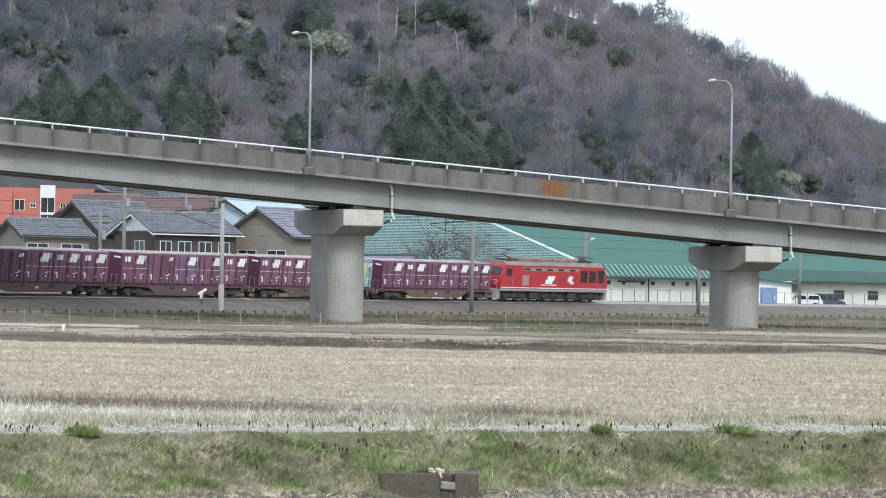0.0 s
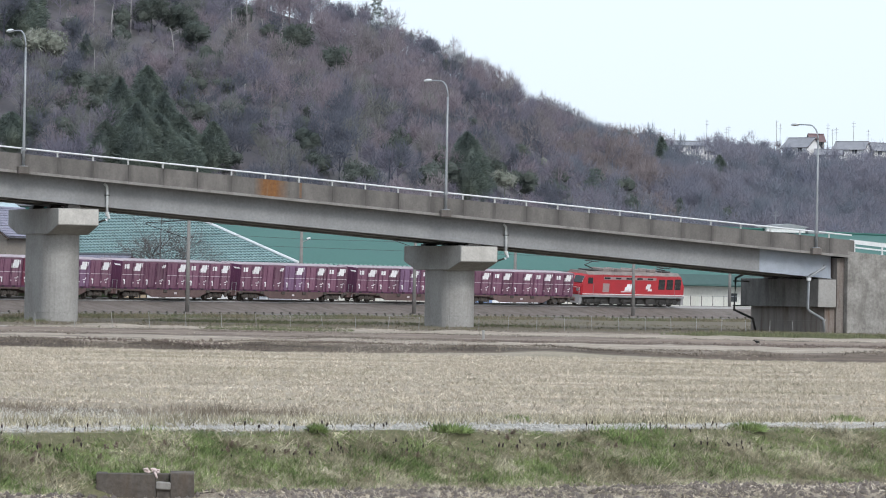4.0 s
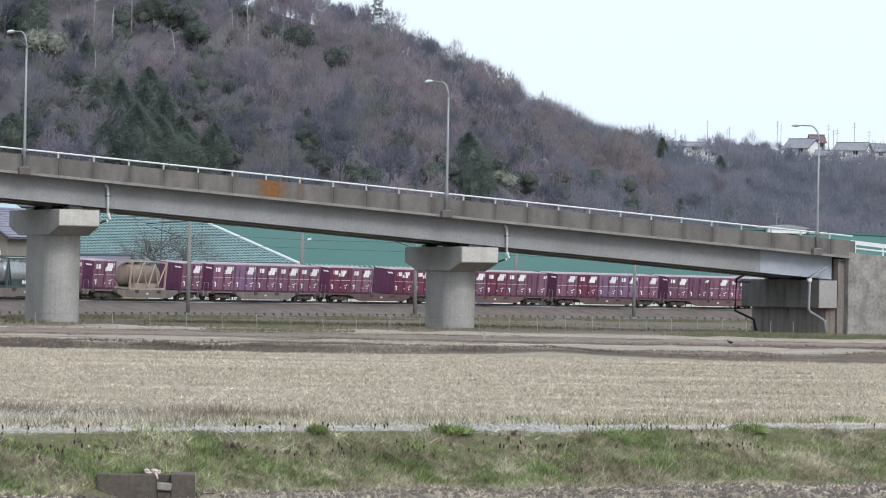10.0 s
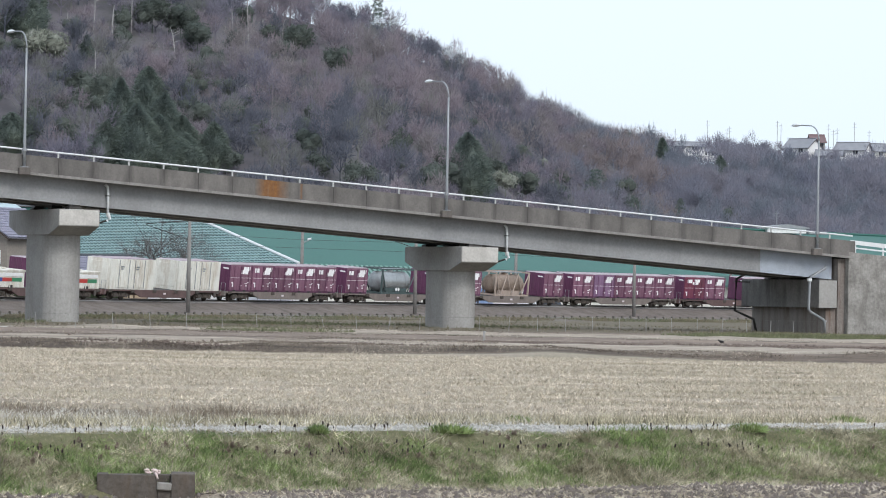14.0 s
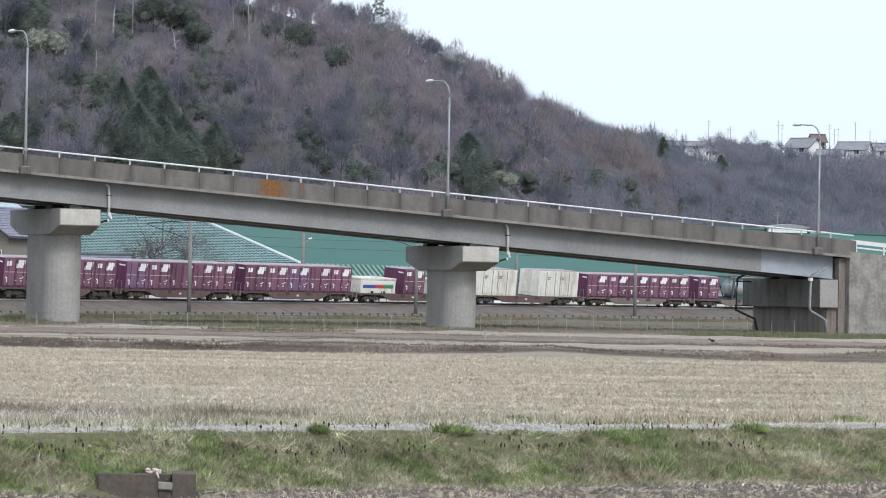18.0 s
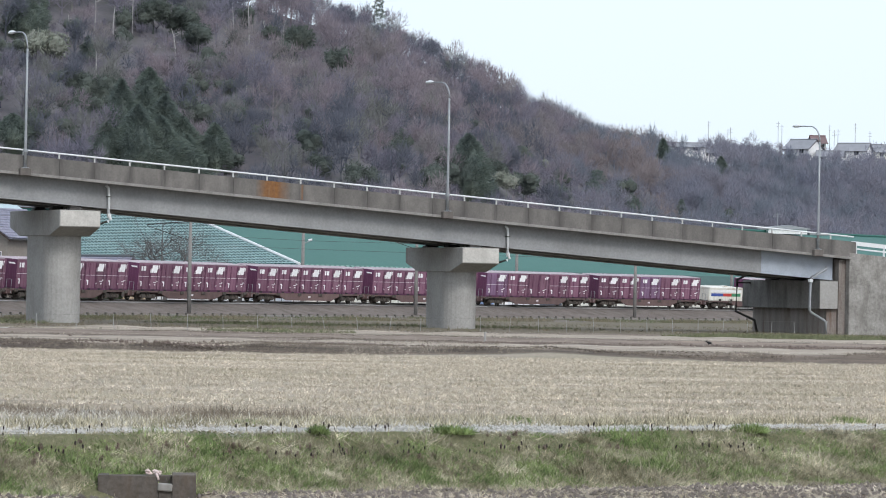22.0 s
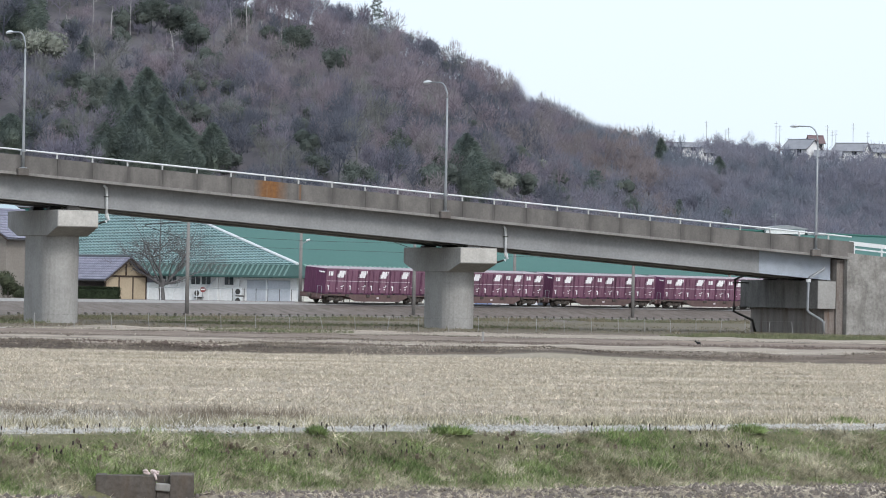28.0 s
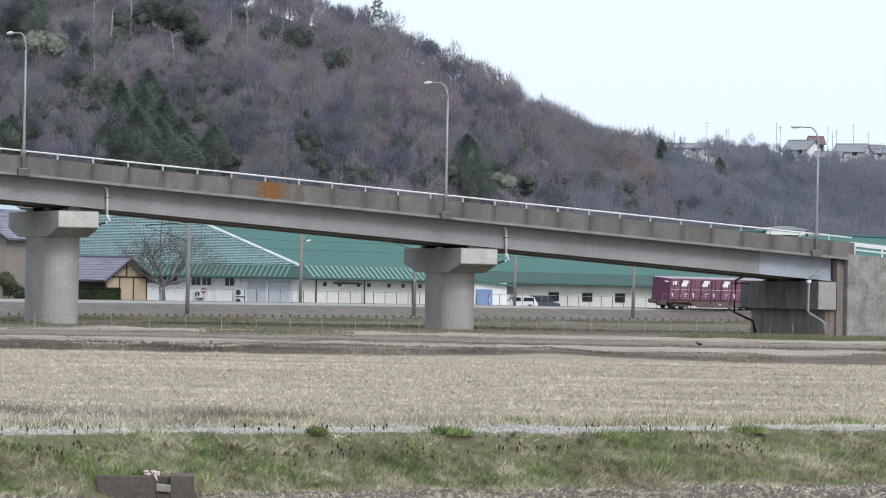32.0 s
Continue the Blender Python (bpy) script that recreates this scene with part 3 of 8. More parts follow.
def build_lamp(u):
    """A tall street lamp with a curved arm over the road, on a bracket of the parapet."""
    lamp = thing("street_lamp", "tall galvanised street lamp on the viaduct parapet", "street lamp", VIADUCT @ pose(u, -0.22, deck(u)), "lamps of the viaduct")
    part("bracket", boxed((-0.42, -0.2, -0.12), (0.42, 0.25, 0.42), 0.05), CONCRETE_OLD, lamp, "concrete bracket")
    bm = box(bmesh.new(), (-0.25, -0.18, 0.42), (0.25, 0.18, 0.47))
    part("base_plate", bm, GALVANISED, lamp)
    bm = bmesh.new()
    tube(bm, [(0, 0, 0.42), (0, 0, 2.2), (0, 0, 5.0), (0, 0, 8.95)], 0.115, 10, 0, 0.07)
    part("pole", bm, GALVANISED, lamp, smooth=True)
    bm = bmesh.new()
    pts = [(0, 1.45 * (1 - math.cos(t)), 8.95 + 1.25 * math.sin(t)) for t in [math.pi / 2 * k / 8 for k in range(9)]]
    pts += [(-0.05, 2.9, 10.28)]
    tube(bm, pts, 0.068, 8, 0, 0.045)
    part("arm", bm, GALVANISED, lamp, smooth=True)
    bm = bmesh.new()
    bmesh.ops.create_uvsphere(bm, u_segments=12, v_segments=8, radius=1.0)
    for v in bm.verts:
        v.co = Vector((v.co.x * 0.2, 3.5 + v.co.y * 0.68, 10.28 + (v.co.z * 0.16 if v.co.z > 0 else v.co.z * 0.1)))
    part("lamp_head", bm, WHITE_STEEL, lamp, "pale oval lamp head", smooth=True)
    part("clamp", tube(bmesh.new(), [(0, 0, 1.55), (0, 0, 1.75)], 0.19, 8), GALVANISED, lamp)
    return lamp


for at in (-0.2, 33.3, 65.92, -33.6):
    build_lamp(at)


def build_drain(u):
    """A white drain pipe that drops from the deck beside a pier and bends in to its head."""
    z = deck(u)
    pipe = thing("drain_pipe", "white plastic drain pipe below the deck edge", "drain pipe", VIADUCT @ pose(u, 1.0, z), "drain pipes")
    bm = tube(bmesh.new(), [(-0.18, 0, -0.15), (0.02, 0, -0.35), (0.06, 0, -0.9), (0.06, 0, -2.25)], 0.1, 8)
    part("pipe", bm, WHITE_STEEL, pipe, smooth=True)
    part("joint", tube(bmesh.new(), [(0.06, 0, -2.2), (0.12, 0, -2.45)], 0.16, 8), WHITE_STEEL, pipe)
    part("elbow", tube(bmesh.new(), [(0.12, 0, -2.4), (0.22, 0.0, -2.62), (0.05, 0.1, -2.78)], 0.13, 8), WHITE_STEEL, pipe)
    part("stub", tube(bmesh.new(), [(0.0, 0.15, -2.76), (-0.75, 0.8, -3.1)], 0.07, 8), DARK_STEEL, pipe, "dark pipe stub")
    part("strap", boxed((-0.08, -0.14, -1.0), (0.2, 0.3, -0.94)), DARK_STEEL, pipe)


for at in (6.6, 39.0):
    build_drain(at)
pipe = thing("drain_pipe", "grey drain pipe down the abutment front", "drain pipe", VIADUCT, "drain pipes")
part("pipe", tube(bmesh.new(), [(67.05, 0.35, 5.3), (67.0, 0.3, 5.1), (65.65, 0.3, 4.4), (65.6, 0.3, 4.2), (65.55, 0.3, 1.85), (65.7, 0.3, 1.65), (66.9, 0.3, 1.05), (67.05, 0.3, 0.9), (67.1, 0.3, 0.0)], 0.11, 8), GALVANISED, pipe, smooth=True)
part("joint", tube(bmesh.new(), [(65.6, 0.3, 4.05), (65.6, 0.3, 4.3)], 0.2, 8), WHITE_STEEL, pipe)
part("joint", tube(bmesh.new(), [(67.08, 0.3, 0.85), (67.08, 0.3, 1.0)], 0.15, 8), GALVANISED, pipe)
pipe = thing("drain_pipe", "dark drain pipe round the far end of the abutment", "drain pipe", VIADUCT, "drain pipes")
part("pipe", tube(bmesh.new(), [(66.4, 11.2, 4.7), (65.4, 11.4, 4.2), (65.3, 11.4, 1.6), (66.8, 10.9, 0.9), (67.0, 10.8, -0.1)], 0.11, 8), DARK_STEEL, pipe, smooth=True)
for z in (3.9, 1.9):
    part("bracket", boxed((65.2, 11.25, z), (66.7, 11.5, z + 0.1)), DARK_STEEL, pipe)


# ---- the freight train ----
LENGTH_LOCO, LENGTH_WAGON = 19.8, 20.4


def front(t):
    """Where the locomotive's nose is along the line, t seconds into the clip: the train slows a little."""
    return -22.7 + 16.37 * t - 0.0139 * t * t


TRAIN = []  # (thing, metres behind the nose, half of its bogie distance)
TIMES = [2.0 * k for k in range(17)]

MAROON = surface("maroon container paint", (0.162, 0.07, 0.112), (0.228, 0.11, 0.163), 0.9, 9.0, 0.55, grime=(0.115, 0.08, 0.085), grime_amount=0.65, each=0.22)
# deeper than the side colour; for end walls, bottom rails and bars
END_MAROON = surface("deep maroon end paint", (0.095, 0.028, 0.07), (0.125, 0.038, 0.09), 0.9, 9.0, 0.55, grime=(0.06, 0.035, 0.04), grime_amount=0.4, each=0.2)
FADED = surface("faded mauve container paint", (0.17, 0.095, 0.17), (0.25, 0.15, 0.25), 0.8, 9.0, 0.65, grime=(0.14, 0.07, 0.1), grime_amount=0.6, each=0.12)
RED_MAROON = surface("fresh red maroon paint", (0.135, 0.03, 0.056), (0.185, 0.042, 0.078), 0.9, 9.0, 0.5, grime=(0.115, 0.07, 0.08), grime_amount=0.6, each=0.12)
ROOF_GREY = surface("pale dusty roof", (0.3, 0.25, 0.28), (0.48, 0.42, 0.45), 1.0, 10.0, 0.7, grime=(0.3, 0.2, 0.24), grime_amount=0.5)
MARK = surface("white lettering film", (0.8, 0.79, 0.8), (0.92, 0.9, 0.91), 2.0, 14.0, 0.5, each=0.08)
BAND_PALE = surface("worn pale band", (0.52, 0.45, 0.48), (0.78, 0.72, 0.74), 2.0, 14.0, 0.6)
TEAL = surface("pale teal container paint", (0.16, 0.34, 0.36), (0.26, 0.46, 0.47), 1.0, 9.0, 0.55, grime=(0.18, 0.25, 0.24), grime_amount=0.4)
CREAM = surface("cream white container paint", (0.68, 0.67, 0.61), (0.8, 0.79, 0.73), 0.9, 8.0, 0.5, grime=(0.36, 0.26, 0.17), grime_amount=0.75)
YELLOW = plain("pale yellow paint", (0.62, 0.55, 0.24))
BAND_BLUE = plain("blue stripe", (0.05, 0.09, 0.32))
BAND_RED = plain("red stripe", (0.5, 0.05, 0.04))
BAND_GREEN = plain("green stripe", (0.05, 0.24, 0.12))
WAGON = surface("red-brown wagon frame", (0.122, 0.076, 0.074), (0.18, 0.118, 0.112), 1.0, 9.0, 0.75, grime=(0.09, 0.065, 0.055), grime_amount=0.6, each=0.15)
WAGON_GREY = surface("dusty grey-brown wagon frame", (0.16, 0.135, 0.125), (0.24, 0.205, 0.185), 1.0, 9.0, 0.8, grime=(0.12, 0.1, 0.085), grime_amount=0.5)
BOGIE = surface("dirty bogie steel", (0.045, 0.038, 0.033), (0.1, 0.085, 0.075), 2.0, 14.0, 0.85, grime=(0.15, 0.12, 0.1), grime_amount=0.5)
TANK_STEEL = surface("dull stainless tank", (0.34, 0.36, 0.37), (0.5, 0.52, 0.53), 0.8, 8.0, 0.38, 0.55, grime=(0.2, 0.2, 0.2), grime_amount=0.5)
TANK_RUST = surface("rust-brown tank", (0.2, 0.15, 0.12), (0.36, 0.29, 0.24), 0.8, 8.0, 0.6, 0.2, grime=(0.14, 0.09, 0.06), grime_amount=0.6)
FRAME_GREEN = plain("dark grey-green frame", (0.07, 0.1, 0.1), 0.55)
FRAME_TAN = surface("tan tank frame", (0.33, 0.26, 0.22), (0.46, 0.38, 0.33), 1.0, 9.0, 0.7)
LOCO_RED = surface("glossy red locomotive paint", (0.43, 0.03, 0.042), (0.51, 0.042, 0.055), 0.8, 9.0, 0.3, spec=0.5, grime=(0.3, 0.03, 0.03), grime_amount=0.3)
LOCO_GREY = surface("grey locomotive skirt", (0.24, 0.24, 0.25), (0.33, 0.33, 0.34), 1.0, 9.0, 0.5)
LOCO_ROOF = surface("sooty locomotive roof", (0.17, 0.135, 0.125), (0.3, 0.25, 0.235), 1.0, 8.0, 0.8)
VENT = surface("grey-pink vent metal", (0.3, 0.2, 0.2), (0.42, 0.3, 0.3), 1.5, 14.0, 0.6)

FLOOR = 1.0        # wagon floor above the rails
BOX_L, BOX_W, BOX_H = 3.6, 2.45, 2.5


def slant(bm, x0, x1, z0, z1, lean, y0, y1):
    """A leaning plate on a side wall."""
    return prism(bm, [(x0, z0), (x1, z0), (x1 + lean, z1), (x0 + lean, z1)], y0, y1, "y")


def emblem(bm, x, z, size, y):
    """The leaning mark as one plain shape: two slanted slabs, the upper one set to the right, with short slits."""
    shape = [(-0.45, -0.2), (-0.12, -0.2), (-0.11, -0.12), (-0.07, -0.12), (-0.08, -0.2), (0.24, -0.2), (0.28, -0.02), (0.42, -0.01), (0.47, 0.22), (0.13, 0.22), (0.11, 0.13), (0.07, 0.13), (0.09, 0.22), (-0.2, 0.22), (-0.25, 0.03), (-0.41, 0.02)]
    return prism(bm, [(x + size * p, z + size * q) for p, q in shape], y - 0.015, y, "y")


def container_body(long, wide, high, paint, end_tone):
    """The shell in one piece: smooth long sides, ribbed ends, sturdy corners."""
    x, y = long / 2, wide / 2
    ring = [(-x + 0.09, -y), (x - 0.09, -y), (x - 0.06, -y - 0.03), (x + 0.02, -y - 0.03), (x + 0.02, -y + 0.08)]
    for k in range(5):
        c = -y + wide * (k + 0.5) / 5
        ring += [(x, c - 0.1), (x + 0.025, c - 0.07), (x + 0.025, c + 0.07), (x, c + 0.1)]
    half = ring + [(x + 0.02, y - 0.08), (x + 0.02, y + 0.03)]
    outline = half + [(-p, -q) for p, q in half]
    bm = prism(bmesh.new(), outline, 0.0, high - 0.05, "z")
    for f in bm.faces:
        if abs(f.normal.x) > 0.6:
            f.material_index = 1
    return finish("body", bm, [paint, end_tone])


def container_roof(long, wide, high, parent):
    """A shallow ribbed roof sheet."""
    x, y, n = long / 2 - 0.02, wide / 2 - 0.02, 6
    low, top = high - 0.05, []
    for k in range(n):
        c = -x + 2 * x * (k + 0.5) / n
        top += [(c - 0.16, high), (c - 0.1, high + 0.03), (c + 0.1, high + 0.03), (c + 0.16, high)]
    bm = prism(bmesh.new(), [(-x, low), *top, (x, low)], -y, y, "y")
    part("roof", bm, ROOF_GREY, parent, "pale dusty roof sheet")


def small_container(kind, paint):
    """A 12-foot freight container with its doors, bars and markings on both long sides. kind: plate, mark or blank."""
    labels = {"plate": "maroon 12-foot freight container with white plate and mark", "mark": "maroon 12-foot freight container with one white mark",
              "blank": "plain maroon 12-foot freight container with a small mark", "twin": "maroon 12-foot freight container with adjoining white marks"}
    label = labels[kind]
    if paint is FADED:
        label = label.replace("maroon", "faded mauve")
    if paint is RED_MAROON:
        label = label.replace("maroon", "bright red-maroon")
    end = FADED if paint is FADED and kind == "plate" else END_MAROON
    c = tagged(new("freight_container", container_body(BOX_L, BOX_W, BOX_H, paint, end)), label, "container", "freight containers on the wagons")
    container_roof(BOX_L, BOX_W, BOX_H, c)
    for side in (-1, 1):
        turn = pose(0, 0, 0, 0, 0, 0 if side < 0 else 180)
        y = -BOX_W / 2
        for k in (0, 1):
            x0 = -1.72 + 1.74 * k
            ring = [(x0 + 0.03, y + 0.01), (x0 + 0.03, y - 0.035)]
            for j in range(3):
                cx = x0 + 0.42 + 0.43 * j
                ring += [(cx - 0.13, y - 0.035), (cx - 0.1, y - 0.058), (cx + 0.1, y - 0.058), (cx + 0.13, y - 0.035)]
            bm = prism(bmesh.new(), ring + [(x0 + 1.64, y - 0.035), (x0 + 1.64, y + 0.01)], 0.16, 2.3, "z")
            part("door", bm, paint, c, m=turn)
        part("bottom_rail", boxed((-1.78, y - 0.045, 0.0), (1.78, y + 0.01, 0.13)), END_MAROON, c, "dark bottom rail", m=turn)
        for q in (-1.0, 0.72):
            part("fork_pocket", boxed((q - 0.2, y - 0.06, 0.005), (q + 0.2, y - 0.04, 0.115)), BLACK, c, m=turn)
        if kind != "blank":
            bm = bmesh.new()
            for q0, q1 in ((-1.7, -0.95), (-0.9, -0.08), (0.05, 0.75), (0.8, 1.66)):
                box(bm, (q0, y - 0.075, 1.24), (q1, y - 0.035, 1.285))
            part("white_band", bm, BAND_PALE, c, "thin white band", m=turn)
        for k in range(4):
            x = (-1.2, -0.12, 0.1, 1.25)[k]
            bm = tube(bmesh.new(), [(x, y - 0.085, 0.12), (x, y - 0.085, 2.34)], 0.026, 5)
            part("locking_bar", bm, END_MAROON, c, m=turn)
        if kind == "plate":
            part("plate", boxed((-1.45, y - 0.072, 1.78), (-0.72, y - 0.05, 2.18)), MARK, c, "white data plate", m=turn)
        if kind in ("plate", "mark"):
            part("emblem", emblem(bmesh.new(), 0.72, 1.93, 1.6, y - 0.058), MARK, c, "white leaning mark", m=turn)
        if kind == "twin":
            part("plate", boxed((-1.3, y - 0.072, 1.82), (-0.5, y - 0.05, 2.2)), MARK, c, "white data plate", m=turn)
            part("emblem", emblem(bmesh.new(), 0.25, 1.92, 1.4, y - 0.058), MARK, c, "white leaning mark", m=turn)
        if kind == "blank":
            part("emblem", emblem(bmesh.new(), 1.3, 2.05, 0.7, y - 0.058), MARK, c, "small white mark", m=turn)
        bm = boxed((-1.4, y - 0.072, 0.4), (-1.24, y - 0.05, 0.84))
        box(bm, (-1.55, y - 0.072, 0.74), (-1.4, y - 0.05, 0.86))
        part("number_bar", bm, MARK, c, "white number reduced to bars", m=turn)
        bm = prism(bmesh.new(), [(0.7, 0.72), (1.12, 0.72), (1.12, 0.8), (1.35, 0.8), (1.35, 0.9), (1.1, 0.9), (1.1, 0.78), (0.7, 0.78)], y - 0.072, y - 0.05, "y")
        part("small_mark", bm, MARK, c, m=turn)
        for x0, z0, w in ((0.05, 0.5, 0.12), (0.85, 0.48, 0.15)):
            part("door_latch", boxed((x0, y - 0.1, z0), (x0 + w, y - 0.06, z0 + 0.1)), MARK, c, m=turn)
    x = -BOX_L / 2 - 0.025
    bm = bmesh.new()
    for z, q in ((2.04, 0.36),):
        prism(bm, [(-0.75 - q, z), (-0.75 + q * 0.7, z), (-0.75 + q, z + 0.13), (-0.75 - q * 0.7, z + 0.13)], x - 0.012, x, "x")
    part("end_emblem", bm, MARK, c, "white mark on the end wall")
    return c


def twenty_foot_white():
    c = tagged(new("freight_container", container_body(7.25, 2.45, 2.72, CREAM, CREAM)), "cream white insulated freight container with ribbed doors", "container", "freight containers on the wagons")
    container_roof(7.25, 2.45, 2.72, c)
    y = -1.225
    for k in range(2):
        x0 = -2.7 + 2.55 * k
        bm = boxed((x0, y - 0.05, 0.15), (x0 + 2.4, y, 2.55), 0.02)
        for j in range(5):
            box(bm, (x0 + 0.25 + j * 0.45, y - 0.075, 0.2), (x0 + 0.37 + j * 0.45, y - 0.045, 2.5))
        part("door", bm, CREAM, c)
        bm = bmesh.new()
        for j in range(2):
            tube(bm, [(x0 + 0.35 + j * 1.6, y - 0.11, 0.1), (x0 + 0.35 + j * 1.6, y - 0.11, 2.6)], 0.03, 5)
        part("locking_bar", bm, GALVANISED, c)
        bm = boxed((x0 + 0.6, y - 0.1, 1.95), (x0 + 1.15, y - 0.08, 2.05))
        box(bm, (x0 + 0.6, y - 0.1, 1.75), (x0 + 1.0, y - 0.08, 1.86))
        part("mark_bar", bm, GALVANISED, c, "grey lettering reduced to bars")
    part("end_panel", boxed((-3.66, -0.9, 0.3), (-3.62, 0.9, 2.4), 0.02), CREAM, c)
    part("side_rib", boxed((2.55, y - 0.03, 0.1), (3.5, y + 0.02, 2.6)), CREAM, c)
    return c


def low_container():
    """A half-height bulk container with a coloured stripe."""
    bm = box(bmesh.new(), (-3.03, -1.22, 0.0), (3.03, 1.22, 1.42), 0.03)
    box(bm, (-3.08, -1.27, 1.3), (3.08, 1.27, 1.5), 0.03)
    for k in range(9):
        x = -2.9 + 0.725 * k
        box(bm, (x - 0.06, -1.28, 0.0), (x + 0.06, -1.2, 0.38))
    c = tagged(new("bulk_container", finish("body", bm, CREAM)), "low cream bulk container with blue, red and green stripe", "container", "low containers on the wagons")
    for name, a, b, mat in (("blue_band", -2.6, -0.5, BAND_BLUE), ("red_band", -0.5, 1.0, BAND_RED), ("green_band", 1.0, 2.6, BAND_GREEN)):
        part(name, boxed((a, -1.245, 0.5), (b, -1.21, 0.82)), mat, c)
    part("upper_panel", boxed((-2.75, -1.25, 0.92), (2.75, -1.2, 1.22), 0.02), WHITE, c)
    for x in (-0.9, 0.9):
        part("fork_pocket", boxed((x - 0.3, -1.26, 0.0), (x + 0.3, -1.19, 0.2)), BLACK, c)
    part("hatch_box", boxed((0.6, -0.5, 1.5), (1.1, 0.1, 1.62), 0.02), CREAM, c)
    return c


def tank_container(tan):
    """A 20-foot tank in an open frame."""
    frame_mat, tank_mat = (FRAME_TAN, TANK_RUST) if tan else (FRAME_GREEN, TANK_STEEL)
    label = "rust-brown tank container with tan diagonal frame" if tan else "dull steel tank container in a dark green frame"
    c = thing("tank_container", label, "tank container", group="tank containers on the wagons")
    bm = bmesh.new()
    prof = [(-2.75, 0.0), (-2.7, 0.55), (-2.55, 0.86), (-2.3, 0.99), (2.3, 0.99), (2.55, 0.86), (2.7, 0.55), (2.75, 0.0)]
    rings = [[bm.verts.new((x, r * math.cos(2 * math.pi * k / 24), 1.18 + r * math.sin(2 * math.pi * k / 24))) for k in range(24)] for x, r in prof[1:-1]]
    for a, b in zip(rings, rings[1:]):
        for k in range(24):
            bm.faces.new((a[k], a[(k + 1) % 24], b[(k + 1) % 24], b[k]))
    bm.faces.new(rings[0])
    bm.faces.new(rings[-1])
    bmesh.ops.recalc_face_normals(bm, faces=bm.faces[:])
    part("tank", bm, tank_mat, c, smooth=True)
    for x in (-1.55, 0.0, 1.55):
        part("tank_band", tube(bmesh.new(), [(x - 0.05, 0, 1.18), (x + 0.05, 0, 1.18)], 1.005, 24), tank_mat, c)
    for sx in (-1, 1):
        for sy in (-1, 1):
            part("corner_post", boxed((sx * 2.95 - 0.08, sy * 1.15 - 0.08, 0), (sx * 2.95 + 0.08, sy * 1.15 + 0.08, 2.5), 0.015), frame_mat, c)
            bm = tube(bmesh.new(), [(sx * 2.95, sy * 1.15, 2.3), (sx * 1.9, sy * 1.0, 0.2)], 0.07, 6)
            part("brace", bm, frame_mat, c)
            if tan:
                part("brace", tube(bmesh.new(), [(sx * 1.9, sy * 1.17, 0.15), (sx * 1.0, sy * 1.17, 2.35)], 0.06, 6), frame_mat, c)
                part("brace", tube(bmesh.new(), [(sx * 0.1, sy * 1.17, 0.15), (sx * 1.0, sy * 1.17, 2.35)], 0.06, 6), frame_mat, c)
        part("end_beam", boxed((sx * 2.95 - 0.07, -1.15, 0), (sx * 2.95 + 0.07, 1.15, 0.16)), frame_mat, c)
        part("end_beam", boxed((sx * 2.95 - 0.07, -1.15, 2.36), (sx * 2.95 + 0.07, 1.15, 2.5)), frame_mat, c)
    for sy in (-1, 1):
        part("side_beam", boxed((-2.95, sy * 1.15 - 0.07, 0), (2.95, sy * 1.15 + 0.07, 0.15)), frame_mat, c)
        if not tan or sy > 0:
            part("side_beam", boxed((-2.95, sy * 1.15 - 0.06, 2.37), (2.95, sy * 1.15 + 0.06, 2.5)), frame_mat, c)
        part("saddle", boxed((-2.0, sy * 0.7 - 0.1, 0.1), (2.0, sy * 0.7 + 0.1, 0.55)), frame_mat, c)
    part("walkway", boxed((-2.7, -0.35, 2.38), (2.7, 0.35, 2.44)), GALVANISED, c)
    part("manhole", tube(bmesh.new(), [(0, 0, 2.1), (0, 0, 2.36)], 0.28, 12), tank_mat, c)
    if not tan:
        for x in (-0.15, 0.25):
            bm = tube(bmesh.new(), [(x, -1.03, 0.45), (x, -1.06, 0.45)], 0.17, 10)
            part("round_sign", bm, MARK, c, "small white round sign")
    return c


def bogie_meshes():
    bm = bmesh.new()
    for sy in (-1, 1):
        prism(bm, [(-1.35, 0.42), (-1.2, 0.68), (-0.55, 0.72), (-0.25, 0.5), (0.25, 0.5), (0.55, 0.72), (1.2, 0.68), (1.35, 0.42), (0.9, 0.36), (0.5, 0.34), (-0.5, 0.34), (-0.9, 0.36)], sy * 0.98 - 0.07, sy * 0.98 + 0.07, "y")
        for x in (-0.95, 0.95):
            box(bm, (x - 0.17, sy * 1.0 - 0.14, 0.26), (x + 0.17, sy * 1.0 + 0.14, 0.6), 0.03)
        for x in (-0.16, 0.16):
            tube(bm, [(x, sy * 1.02, 0.42), (x, sy * 1.02, 0.78)], 0.1, 8)
        box(bm, (-1.6, sy * 1.0 - 0.05, 0.2), (-1.45, sy * 1.0 + 0.05, 0.55))
    box(bm, (-0.25, -1.0, 0.5), (0.25, 1.0, 0.8))
    frame_me = finish("bogie_frame", bm, BOGIE)
    bm = bmesh.new()
    for sy in (-1, 1):
        tube(bm, [(0, sy * 0.5, 0.41), (0, sy * 0.6, 0.41)], 0.41, 20)
        tube(bm, [(0, sy * 0.46, 0.41), (0, sy * 0.5, 0.41)], 0.44, 20)
    tube(bm, [(0, -0.9, 0.41), (0, 0.9, 0.41)], 0.08, 8)
    return frame_me, finish("wheelset", bm, BOGIE)


BOGIE_FRAME, WHEELSET = bogie_meshes()


